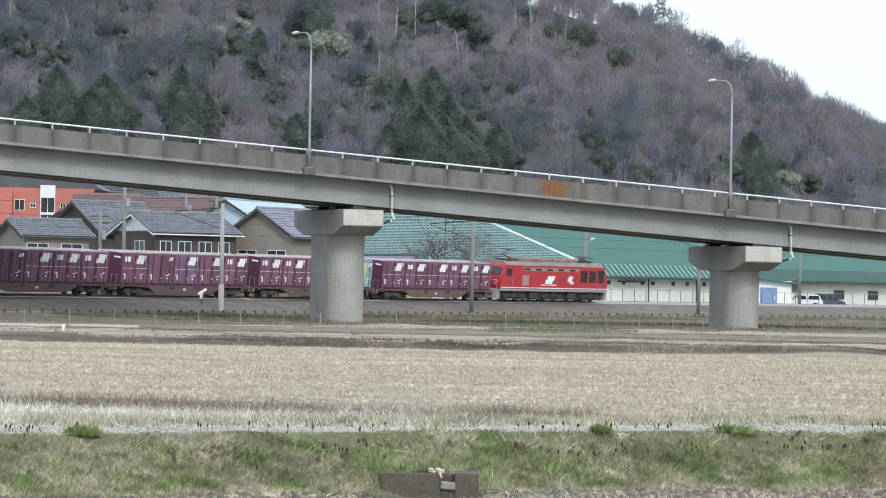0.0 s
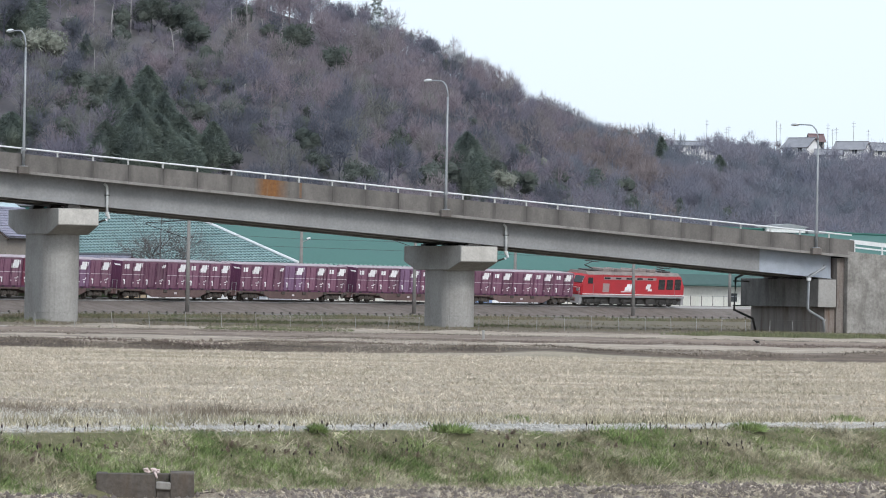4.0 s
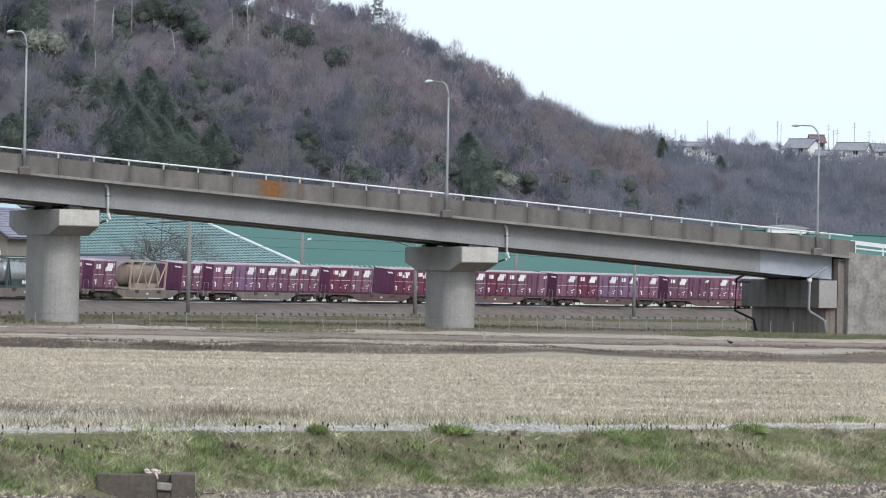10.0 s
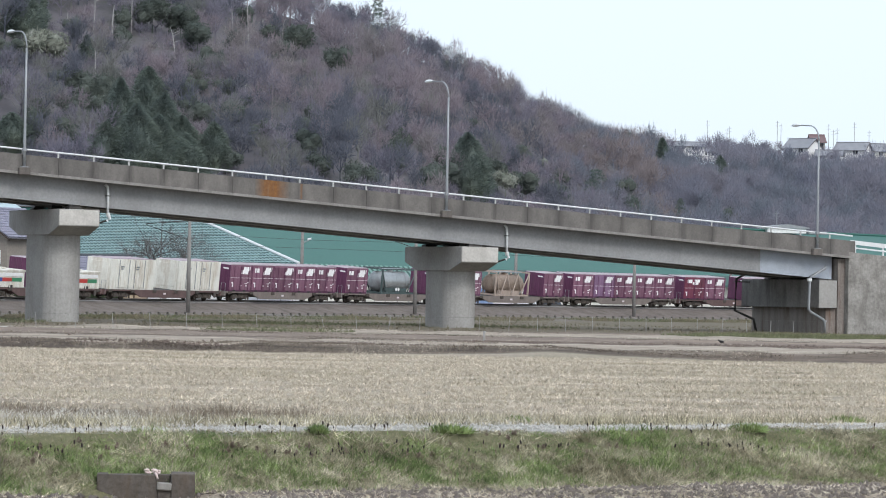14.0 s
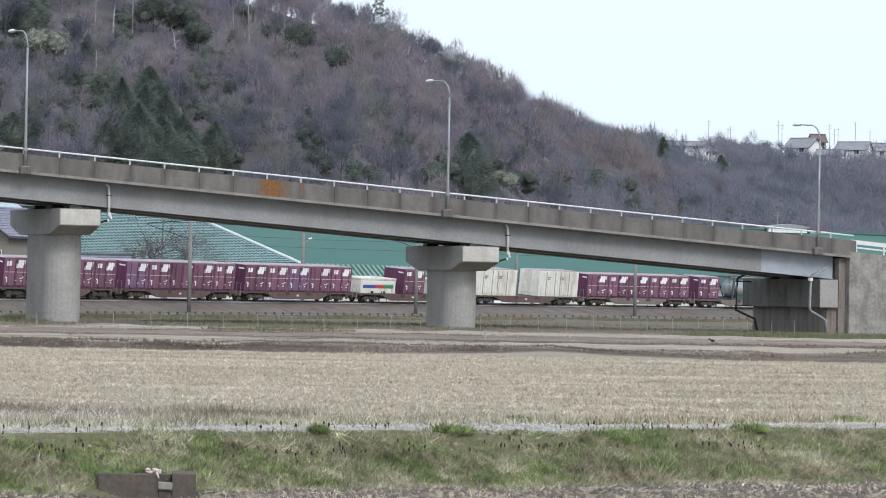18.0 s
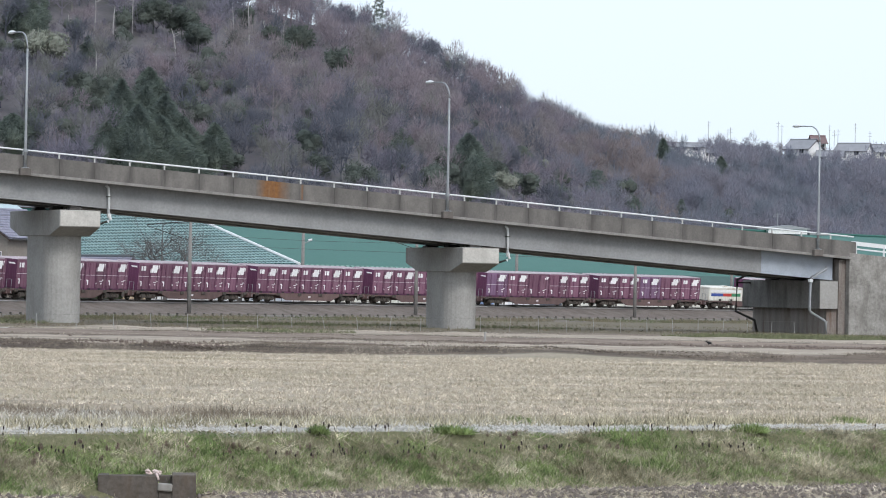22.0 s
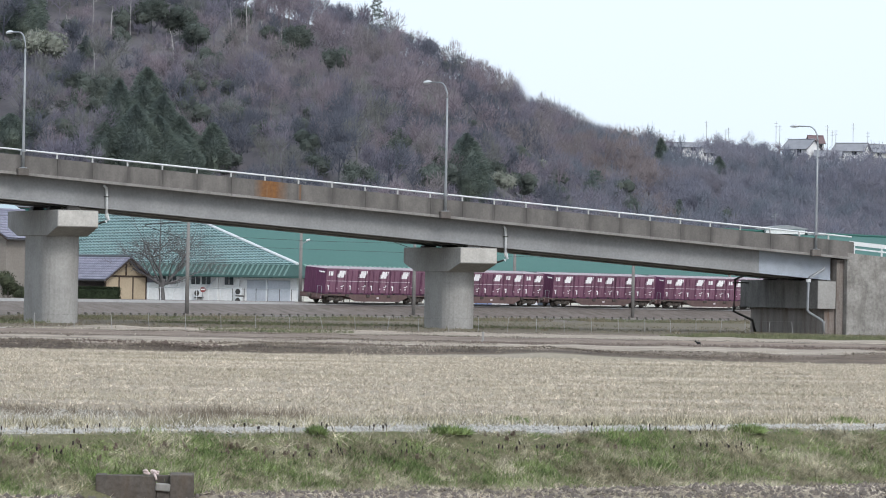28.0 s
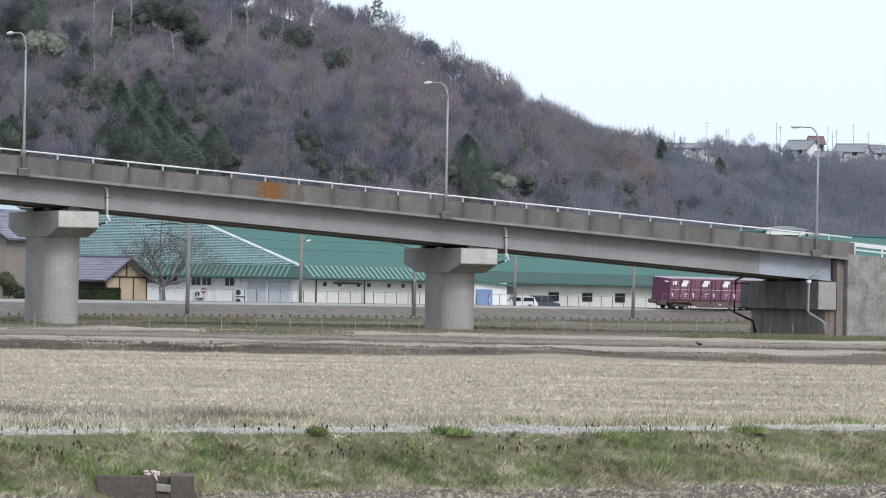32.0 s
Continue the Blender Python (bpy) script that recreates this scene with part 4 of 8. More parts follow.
def flat_wagon(paint):
    """A bogie container wagon: fish-bellied side sills, floor, bogies, brake gear, couplers, steps and a handrail."""
    w = thing("container_wagon", "flat bogie container wagon, " + ("red-brown and dusty" if paint is WAGON else "grey-brown and dusty"), "wagon", group="container wagons of the train")
    for sy in (-1, 1):
        bm = bmesh.new()
        prism(bm, [(-9.75, 0.98), (9.75, 0.98), (9.75, 0.86), (5.6, 0.84), (3.9, 0.3), (-3.9, 0.3), (-5.6, 0.84), (-9.75, 0.86)], sy * 1.2 - 0.06, sy * 1.2 + 0.06, "y")
        part("side_sill", bm, paint, w)
        for k in range(6):
            x = -9.1 + 3.64 * k
            part("lock_bracket", boxed((x - 0.28, sy * 1.24 - 0.1, 0.72), (x + 0.28, sy * 1.24 + 0.1, 1.0), 0.03), BOGIE, w)
    part("floor_frame", boxed((-9.75, -1.14, 0.8), (9.75, 1.14, 0.96)), DARK_STEEL, w)
    part("centre_sill", boxed((-9.6, -0.35, 0.4), (9.6, 0.35, 0.74)), paint, w)
    for sx in (-1, 1):
        b = part("bogie", BOGIE_FRAME, None, w, "two-axle bogie", m=pose(sx * 7.1, 0, 0, 0, 0, 0 if sx > 0 else 180))
        for x in (-0.95, 0.95):
            part("wheelset", WHEELSET, None, b, m=pose(x, 0, 0))
        part("end_beam", boxed((sx * 9.78 - 0.09, -1.25, 0.55), (sx * 9.78 + 0.09, 1.25, 0.98), 0.02), paint, w)
        bm = boxed((sx * 10.0 - 0.25, -0.16, 0.62), (sx * 10.0 + 0.25, 0.16, 0.92), 0.04)
        part("coupler", bm, BOGIE, w)
        part("step", boxed((sx * 9.75 - 0.2, -1.3, 0.3), (sx * 9.75 + 0.12, -1.2, 0.36)), BOGIE, w)
    bm = tube(bmesh.new(), [(-9.85, -1.22, 0.6), (-9.85, -1.22, 1.75), (-9.85, -0.75, 1.75), (-9.85, -0.75, 0.7)], 0.03, 6)
    part("handrail", bm, GALVANISED, w, "grey end handrail")
    part("brake_reservoir", tube(bmesh.new(), [(-1.6, -0.75, 0.45), (0.2, -0.75, 0.45)], 0.2, 12), BOGIE, w)
    part("side_plate", boxed((-0.25, -1.275, 0.58), (0.15, -1.255, 0.74)), BAND_PALE, w, "small pale data plate")
    part("brake_wheel", tube(bmesh.new(), [(8.6, -1.28, 0.62), (8.6, -1.33, 0.62)], 0.24, 14), BOGIE, w, "dirty brake wheel")
    return w


def locomotive():
    """A red six-axle electric locomotive."""
    e = thing("electric_locomotive", "red six-axle electric locomotive with grey skirt", "locomotive")
    half, y = 9.35, 1.45
    bm = prism(bmesh.new(), [(-half + 0.35, 1.05), (half - 0.35, 1.05), (half, 1.35), (half - 0.05, 2.3), (half - 0.75, 3.45), (-half + 0.75, 3.45), (-half + 0.05, 2.3), (-half, 1.35)], -y, y, "y")
    bmesh.ops.bevel(bm, geom=bm.edges[:], offset=0.1, segments=2, affect="EDGES")
    part("body", bm, LOCO_RED, e)
    bm = prism(bmesh.new(), [(-y + 0.06, 3.4), (-y + 0.4, 3.75), (y - 0.4, 3.75), (y - 0.06, 3.4)], -half + 0.9, half - 0.9, "x")
    part("roof", bm, LOCO_ROOF, e, "sooty brown roof")
    part("roof_duct", boxed((-3.6, -0.55, 3.74), (3.2, 0.55, 4.0), 0.05), LOCO_ROOF, e)
    for sy in (-1, 1):
        part("skirt", prism(bmesh.new(), [(-half - 0.02, 1.02), (half + 0.02, 1.02), (half + 0.02, 1.24), (-half - 0.02, 1.24)], sy * (y + 0.012) - 0.012, sy * (y + 0.012) + 0.012, "y"), LOCO_GREY, e, "grey skirt band")
        part("white_line", boxed((-half + 0.1, sy * (y + 0.026) - 0.01, 1.3), (half - 0.1, sy * (y + 0.026) + 0.01, 1.38)), WHITE, e)
        strip = part("vent_strip", boxed((-5.6, sy * (y + 0.012) - 0.012, 2.92), (3.9, sy * (y + 0.012) + 0.012, 3.22)), VENT, e, "grey vent strip below the roof")
        for k in range(5):
            x = -5.0 + 1.95 * k
            part("vent_slot", boxed((x - 0.5, sy * (y + 0.03) - 0.012, 2.98), (x + 0.5, sy * (y + 0.03) + 0.012, 3.15)), BLACK, strip)
        for k in range(3):
            x = 5.0 + 1.5 * k
            g = part("grille", boxed((x - 0.58, sy * (y + 0.012) - 0.014, 1.95), (x + 0.58, sy * (y + 0.012) + 0.014, 3.05), 0.01), BLACK, e, "dark louvred grille")
            for j in range(7):
                z = 2.05 + 0.14 * j
                part("louvre", boxed((x - 0.54, sy * (y + 0.034) - 0.012, z), (x + 0.54, sy * (y + 0.034) + 0.012, z + 0.05)), DARK_STEEL, g)
        part("side_door", boxed((-5.7, sy * (y + 0.012) - 0.014, 1.55), (-4.55, sy * (y + 0.012) + 0.014, 2.5), 0.01), VENT, e, "grey access panel")
        bm = emblem(bmesh.new(), 0.0, 2.05, 1.75, 0.0)
        for v in bm.verts:
            v.co = Vector((v.co.x - 1.0, sy * (y + 0.03) + v.co.y * 0.8, v.co.z + 0.05))
        part("emblem", bm, MARK, e, "white leaning mark")
        part("name_bar", boxed((-2.4, sy * (y + 0.026) - 0.01, 1.6), (0.2, sy * (y + 0.026) + 0.01, 1.68)), MARK, e, "white lettering reduced to a bar")
        bm = boxed((2.1, sy * (y + 0.026) - 0.01, 1.95), (2.9, sy * (y + 0.026) + 0.01, 2.3))
        box(bm, (2.5, sy * (y + 0.026) - 0.01, 1.75), (3.2, sy * (y + 0.026) + 0.01, 1.98))
        box(bm, (2.3, sy * (y + 0.026) - 0.01, 2.25), (3.0, sy * (y + 0.026) + 0.01, 2.5))
        part("sign", bm, MARK, e, "white emblem as plain shapes")
        for sx in (-1, 1):
            part("cab_window", boxed((sx * 7.95 - 0.45, sy * (y + 0.008) - 0.014, 2.45), (sx * 7.95 + 0.4, sy * (y + 0.008) + 0.014, 3.1), 0.02), GLASS_DARK, e)
            part("cab_door", boxed((sx * 6.95 - 0.36, sy * (y + 0.006) - 0.014, 1.4), (sx * 6.95 + 0.36, sy * (y + 0.006) + 0.014, 3.2), 0.01), LOCO_RED, e)
            bm = tube(bmesh.new(), [(sx * 7.45, sy * (y + 0.08), 1.3), (sx * 7.45, sy * (y + 0.08), 2.5)], 0.02, 5)
            part("grab_rail", bm, LOCO_GREY, e)
    for sx in (-1, 1):
        slope = math.degrees(math.atan2(0.7, 1.15))
        m = pose(sx * (half - 0.36), 0, 2.86, 0, -sx * slope, 0)
        for cy in (-0.66, 0.66):
            part("windscreen", boxed((-0.02, cy - 0.6, -0.42), (0.02, cy + 0.6, 0.42), 0.015), GLASS_DARK, e, "dark sloping windscreen", m=m @ pose(sx * 0.035, 0, 0))
        for cy in (-0.85, 0.85):
            part("headlight", tube(bmesh.new(), [(sx * (half - 0.05), cy, 1.75), (sx * (half + 0.04), cy, 1.75)], 0.17, 12), LOCO_GREY, e, "round grey headlight")
        part("plough", prism(bmesh.new(), [(sx * (half - 0.3), 0.25), (sx * (half + 0.25), 0.3), (sx * (half + 0.05), 1.2), (sx * (half - 0.3), 1.2)], -1.3, 1.3, "y"), LOCO_GREY, e, "grey snow plough apron")
        part("coupler", boxed((sx * 9.75 - 0.25, -0.2, 0.7), (sx * 9.75 + 0.2, 0.2, 1.05), 0.05), BLACK, e)
        bm = tube(bmesh.new(), [(sx * (half + 0.15), -1.2, 1.25), (sx * (half + 0.15), -1.2, 2.0), (sx * (half + 0.15), -0.4, 2.0)], 0.03, 6)
        part("handrail", bm, WHITE_STEEL, e)
        # pantograph: frame, two arms, collector head
        base = sx * 6.6
        p = part("pantograph", boxed((base - 0.9, -0.7, 3.8), (base + 0.9, 0.7, 3.92), 0.02), DARK_STEEL, e, "dark pantograph")
        high = 4.72 if sx < 0 else 4.2
        part("lower_arm", tube(bmesh.new(), [(base + 0.8, 0, 3.95), (base - 0.75, 0, (3.95 + high) / 2)], 0.06, 6), DARK_STEEL, p)
        part("upper_arm", tube(bmesh.new(), [(base - 0.75, 0, (3.95 + high) / 2), (base + 0.5, 0, high)], 0.045, 6), DARK_STEEL, p)
        part("collector", boxed((base + 0.3, -0.85, high), (base + 0.7, 0.85, high + 0.08), 0.02), DARK_STEEL, p)
        for cy in (-0.55, 0.55):
            for cx in (-0.75, 0.75):
                part("insulator", tube(bmesh.new(), [(base + cx, cy, 3.7), (base + cx, cy, 3.84)], 0.1, 8), VENT, p)
    for x in (-4.6, -2.2, 1.0, 3.9):
        part("roof_box", boxed((x - 0.55, -0.9, 3.72), (x + 0.55, 0.9, 4.08), 0.06), LOCO_ROOF, e)
        part("insulator", tube(bmesh.new(), [(x + 0.8, -0.5, 3.74), (x + 0.8, -0.5, 4.2)], 0.08, 8), VENT, e)
    part("underframe", boxed((-8.7, -1.05, 0.24), (8.7, 1.05, 1.06)), DARK_STEEL, e)
    for x in (-6.6, 0.0, 6.6):
        bm = bmesh.new()
        for sy in (-1, 1):
            box(bm, (x - 1.9, sy * 1.1 - 0.08, 0.45), (x + 1.9, sy * 1.1 + 0.08, 0.8), 0.04)
            for q in (-1.25, 1.25):
                box(bm, (x + q - 0.28, sy * 1.15 - 0.14, 0.3), (x + q + 0.28, sy * 1.15 + 0.14, 0.78), 0.05)
            tube(bm, [(x, sy * 1.15, 0.45), (x, sy * 1.15, 0.95)], 0.2, 10)
        b = part("bogie", bm, DARK_STEEL, e)
        for q in (-1.25, 1.25):
            bm = bmesh.new()
            for sy in (-1, 1):
                tube(bm, [(x + q, sy * 0.5, 0.56), (x + q, sy * 0.62, 0.56)], 0.56, 22)
            part("wheelset", bm, DARK_STEEL, b)
    for x in (-3.3, 3.3):
        part("equipment_box", boxed((x - 0.7, -1.3, 0.35), (x + 0.7, 1.3, 0.95), 0.04), DARK_STEEL, e)
    return e


# what each wagon carries, from its rear to its front: A plate, B mark, C blank, D twin; small letters: a faded plate,
# b faded mark, r red plate, c faded blank; T teal, - an empty place; W white pair, H low pair, 1 and 2 tanks
LOADS = ["BABAA", "AAbAT", "ACbBA", "ACBAA", "BrbaB", "AArAC", "DA-DD", "AbAAA", "A2B", "A1A", "BABAA", "WW", "HAH",
         "AAaBA", "bACBA", "AAAAA", "AAAAA", "ABAAB", "ABABB", "AABAA", "ABBBC"]


def build_train():
    kinds = {"A": ("plate", MAROON), "B": ("mark", MAROON), "C": ("blank", MAROON), "D": ("twin", RED_MAROON), "a": ("plate", FADED),
             "b": ("mark", FADED), "c": ("blank", FADED), "r": ("plate", RED_MAROON)}
    stock = {}

    def load(key):
        if key not in stock:
            if key == "W":
                stock[key] = twenty_foot_white()
            elif key == "H":
                stock[key] = low_container()
            elif key in "12":
                stock[key] = tank_container(key == "2")
            elif key == "T":
                c = small_container("blank", TEAL)
                tagged(c, "pale teal 12-foot container with yellow patches", "container")
                part("patch", slant(bmesh.new(), -0.3, 0.35, 0.3, 2.2, 0.5, -1.31, -1.29), YELLOW, c, "pale yellow slanting patch")
                stock[key] = c
            else:
                stock[key] = small_container(*kinds[key])
            return stock[key]
        return copy_thing(stock[key], Matrix.Identity(4))

    TRAIN.append((locomotive(), LENGTH_LOCO / 2, 6.0, 0.0, 0.0))
    brown = grey = None
    for i, cargo in enumerate(LOADS):
        middle = LENGTH_LOCO + LENGTH_WAGON * (i + 0.5)
        if i in (7, 8, 9, 10):
            grey = flat_wagon(WAGON_GREY) if grey is None else copy_thing(grey, Matrix.Identity(4))
            w = grey
        else:
            brown = flat_wagon(WAGON) if brown is None else copy_thing(brown, Matrix.Identity(4))
            w = brown
        TRAIN.append((w, middle, 7.1, 0.0, 0.0))
        if len(cargo) == 5:
            places = [-7.46 + 3.73 * k for k in range(5)]
        elif cargo == "WW":
            places = [-5.65, 5.65]
        elif cargo == "HAH":
            places = [-6.25, 0.0, 6.25]
        else:
            places = [-7.46, 0.0, 7.46]
        for key, x in zip(cargo, places):
            if key != "-":
                TRAIN.append((load(key), middle, 7.1, x, FLOOR))


build_train()



# ---- the wooded hill ----
# skyline: sideways slope from the camera (x / y), slope up to the ridge, distance of the ridge, distance of the foot
RIDGE = [(-0.40, 0.125, 800, 520), (-0.20, 0.112, 800, 530), (-0.09, 0.097, 810, 545), (-0.027, 0.08, 830, 560), (-0.016, 0.0769, 840, 565), (-0.005, 0.0722, 850, 570), (0.0117, 0.0618, 880, 585),
         (0.0225, 0.0552, 920, 600), (0.0332, 0.0498, 980, 620), (0.0486, 0.0466, 1050, 640), (0.0594, 0.0437, 1100, 660), (0.075, 0.0432, 1150, 680), (0.095, 0.0442, 1170, 690),
         (0.12, 0.0444, 1180, 700), (0.20, 0.039, 1200, 720), (0.35, 0.033, 1250, 740)]
RA, RE, RD, RF = (np.array(c) for c in zip(*RIDGE))


def hill_height(az, y):
    """Height of the hill at sideways slope az and distance y; arrays."""
    ridge, foot = np.interp(az, RA, RD), np.interp(az, RA, RF)
    top = 2.7 + np.interp(az, RA, RE) * ridge - 8.6
    q = np.clip((y - foot) / (ridge - foot), 0, 1)
    rise = 0.55 * q + 0.45 * q * q * (3 - 2 * q)
    x = az * y
    gully = (np.sin(x * 0.045 + 1.3 * np.sin(y * 0.021)) + 0.6 * np.sin(x * 0.11 + y * 0.05 + 2.0)) * 2.6 * np.sin(np.pi * q) ** 0.7
    return 1.0 + (top - 1.0) * rise + gully - np.clip(y - ridge, 0, None) * 0.12


LITTER = surface("leaf litter and brush", (0.11, 0.105, 0.118), (0.15, 0.138, 0.15), 0.12, 1.6, 0.95, grime=(0.05, 0.055, 0.03), grime_amount=0.6)


def foliage(name, tones, patch, fine, rough=0.9, vary=0.25, thin=0.0, stretch=(1, 1, 1)):
    """Tones that change from clump to clump over the hillside and twig by twig; thin: how much light passes through."""
    m, n, l, b = material(name, rough, 0.0, 0.15)
    col = ramp(n, l, noise_node(n, l, patch, 3, 0.6, stretch), [(0.3 + 0.4 * k / (len(tones) - 1), c) for k, c in enumerate(tones)])
    geo = n.new("ShaderNodeNewGeometry")
    r = ramp(n, l, geo.outputs["Random Per Island"], [(0, (1 - vary,) * 3), (1, (1 + vary,) * 3)])
    col = mix(n, l, col, r, 1.0, "MULTIPLY")
    col = mix(n, l, col, ramp(n, l, noise_node(n, l, fine, 4, 0.6), [(0.3, (1 - vary,) * 3), (0.7, (1 + vary,) * 3)]), 1.0, "MULTIPLY")
    l.new(col, b.inputs["Base Color"])
    if thin:
        tr = n.new("ShaderNodeBsdfTranslucent")
        l.new(col, tr.inputs["Color"])
        both = n.new("ShaderNodeMixShader")
        both.inputs["Fac"].default_value = thin
        l.new(b.outputs[0], both.inputs[1])
        l.new(tr.outputs[0], both.inputs[2])
        l.new(both.outputs[0], n["Material Output"].inputs["Surface"])
    return m


# the hill's tones are paled and blued: distance haze is mixed into the colours
PINK_TWIGS = foliage("pinkish brown twigs", [(0.246, 0.221, 0.254), (0.291, 0.250, 0.278), (0.320, 0.270, 0.294)], 0.06, 0.3, vary=0.1, thin=0.4)
MAUVE_TWIGS = foliage("mauve grey twigs", [(0.202, 0.199, 0.249), (0.241, 0.226, 0.273), (0.271, 0.245, 0.286)], 0.06, 0.3, vary=0.1, thin=0.4)
TAN_TWIGS = foliage("tan budding twigs", [(0.261, 0.240, 0.252), (0.310, 0.277, 0.281)], 0.06, 0.3, vary=0.12, thin=0.4)
DARK_TWIGS = foliage("dark blue-grey twigs", [tuple(0.82 * v for v in c) for c in [(0.163, 0.173, 0.212), (0.192, 0.200, 0.240)]], 0.06, 0.3, vary=0.1, thin=0.4)
OLIVE_TWIGS = foliage("olive budding twigs", [(0.202, 0.209, 0.207), (0.246, 0.245, 0.228)], 0.06, 0.3, vary=0.12, thin=0.4)
# the lower ridge lies farther off, so these twigs carry more painted haze
FAR_TWIGS_HAZED = foliage("pale grey twigs", [(0.217, 0.226, 0.281), (0.258, 0.255, 0.302), (0.295, 0.273, 0.307)], 0.05, 0.3, vary=0.1, thin=0.4)
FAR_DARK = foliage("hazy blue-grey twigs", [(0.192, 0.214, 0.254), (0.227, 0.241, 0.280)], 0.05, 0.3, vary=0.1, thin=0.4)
RUSSET_TWIGS = foliage("russet twigs", [(0.261, 0.230, 0.239), (0.305, 0.255, 0.249)], 0.06, 0.3, vary=0.12, thin=0.4)
CONIFER = foliage("dark cedar needles", [(0.14, 0.172, 0.166), (0.165, 0.2, 0.176), (0.195, 0.228, 0.182)], 0.12, 0.6, vary=0.14, thin=0.4)
BROADLEAF = foliage("dull evergreen leaves", [(0.115, 0.138, 0.128), (0.135, 0.156, 0.14), (0.155, 0.172, 0.146)], 0.1, 0.6, vary=0.08, thin=0.45)
BLOSSOM = foliage("pale green-white blossom", [(0.21, 0.23, 0.19), (0.28, 0.295, 0.25), (0.39, 0.4, 0.36)], 0.3, 0.8, vary=0.2, thin=0.3)
BARK = surface("grey bark", (0.12, 0.1, 0.085), (0.22, 0.19, 0.165), 2.0, 18.0, 0.9, stretch=(1, 1, 0.3))
DEAD_WOOD = surface("bleached dead wood", (0.33, 0.32, 0.32), (0.46, 0.45, 0.44), 2.0, 18.0, 0.9)

RNG = np.random.default_rng(11)


def spikes(base, way, length, width):
    """One thin tapered triangle from each base point."""
    n = len(base)
    side = np.cross(way, RNG.normal(size=(n, 3)))
    side /= np.linalg.norm(side, axis=1)[:, None] + 1e-9
    v = np.empty((n, 3, 3))
    v[:, 0], v[:, 1], v[:, 2] = base - side * width[:, None] / 2, base + side * width[:, None] / 2, base + way * length[:, None]
    return v.reshape(-1, 3)


def unit(v):
    return v / (np.linalg.norm(v, axis=-1, keepdims=True) + 1e-9)


def bare_crown(count, wide, high, lobes=7, twig=0.1):
    """A leafless tree: long fine twigs that fan out over the rounded heads of its limbs; its foot is at the origin."""
    way = unit(np.c_[RNG.normal(size=(lobes, 2)), RNG.uniform(-0.4, 1.2, lobes)])
    heads = way * np.array([wide * 0.3, wide * 0.3, high * 0.24]) + np.array([0, 0, high * 0.52])
    size = wide * RNG.uniform(0.17, 0.26, lobes)
    k = RNG.integers(0, lobes, count)
    d = unit(RNG.normal(size=(count, 3)) + [0, 0, 0.15])
    base = heads[k] + d * (size[k] * RNG.uniform(0.2, 1.0, count) ** 0.6)[:, None]
    out = unit(d * 0.9 + [0, 0, 0.75] + RNG.normal(size=(count, 3)) * 0.3)
    tw = spikes(base - out * 0.6, out, RNG.uniform(0.7, 1.5, count), RNG.uniform(0.6, 1.25, count) * twig)
    fork = np.array([0, 0, high * 0.2])
    reach = heads - fork
    limbs = spikes(np.tile(fork, (lobes, 1)), unit(reach), np.linalg.norm(reach, axis=1) * 1.15, RNG.uniform(0.14, 0.26, lobes))
    trunk = spikes(np.tile([0.0, 0, -1.0], (2, 1)), np.tile([0, 0, 1.0], (2, 1)), np.array([high * 0.75] * 2), np.array([0.42, 0.42]))
    return np.concatenate([tw, limbs, trunk])


def shell(radius, low, high, rings=9, sides=14):
    """A closed lumpy body of revolution as loose triangles; radius: a function of the height from 0 to 1."""
    ph = RNG.uniform(0, 6.28, 4)
    t = np.linspace(0, 1, rings)
    a = np.linspace(0, 2 * np.pi, sides + 1)
    T, A = np.meshgrid(t, a, indexing="ij")
    r = radius(T) * (1 + 0.1 * np.sin(3 * A + 9 * T + ph[0]) + 0.08 * np.sin(2 * A - 5 * T + ph[1]))
    g = np.stack([r * np.cos(A), r * np.sin(A), low + (high - low) * T], axis=2)
    g[:, -1] = g[:, 0]
    a0, a1, b0, b1 = g[:-1, :-1], g[:-1, 1:], g[1:, :-1], g[1:, 1:]
    return np.concatenate([np.stack([a0, a1, b1], axis=2), np.stack([a0, b1, b0], axis=2)]).reshape(-1, 3)


def conifer_crown(count, wide, high):
    """A cedar: a full, softly pointed cone of drooping sprays in uneven tiers round a dense heart."""
    def girth(h):
        return np.clip(1 - h ** 4.0, 0, 1) ** 0.85 * wide * (0.42 + 0.16 * np.sin(np.pi * np.clip(h * 1.3, 0, 1)))
    h = RNG.uniform(0.0, 1.0, count) ** 1.1
    a = RNG.uniform(0, 2 * np.pi, count)
    ph = RNG.uniform(0, 6.28, 3)
    lay = 0.92 + 0.12 * np.sin(h * 17 + 2.5 * np.sin(2 * a + ph[0])) + 0.12 * np.sin(3 * a + 7 * h + ph[1])
    r = girth(h) * lay * RNG.uniform(0.6, 1.1, count)
    base = np.c_[r * np.cos(a), r * np.sin(a), h * high]
    way = unit(np.c_[np.cos(a), np.sin(a), RNG.uniform(-0.5, 0.9, count)])
    sprays = spikes(base - way * 0.3, way, RNG.uniform(0.4, 0.95, count), RNG.uniform(0.1, 0.24, count))
    return np.r_[shell(lambda t: 0.66 * girth(t), -0.5, high * 0.97), sprays]


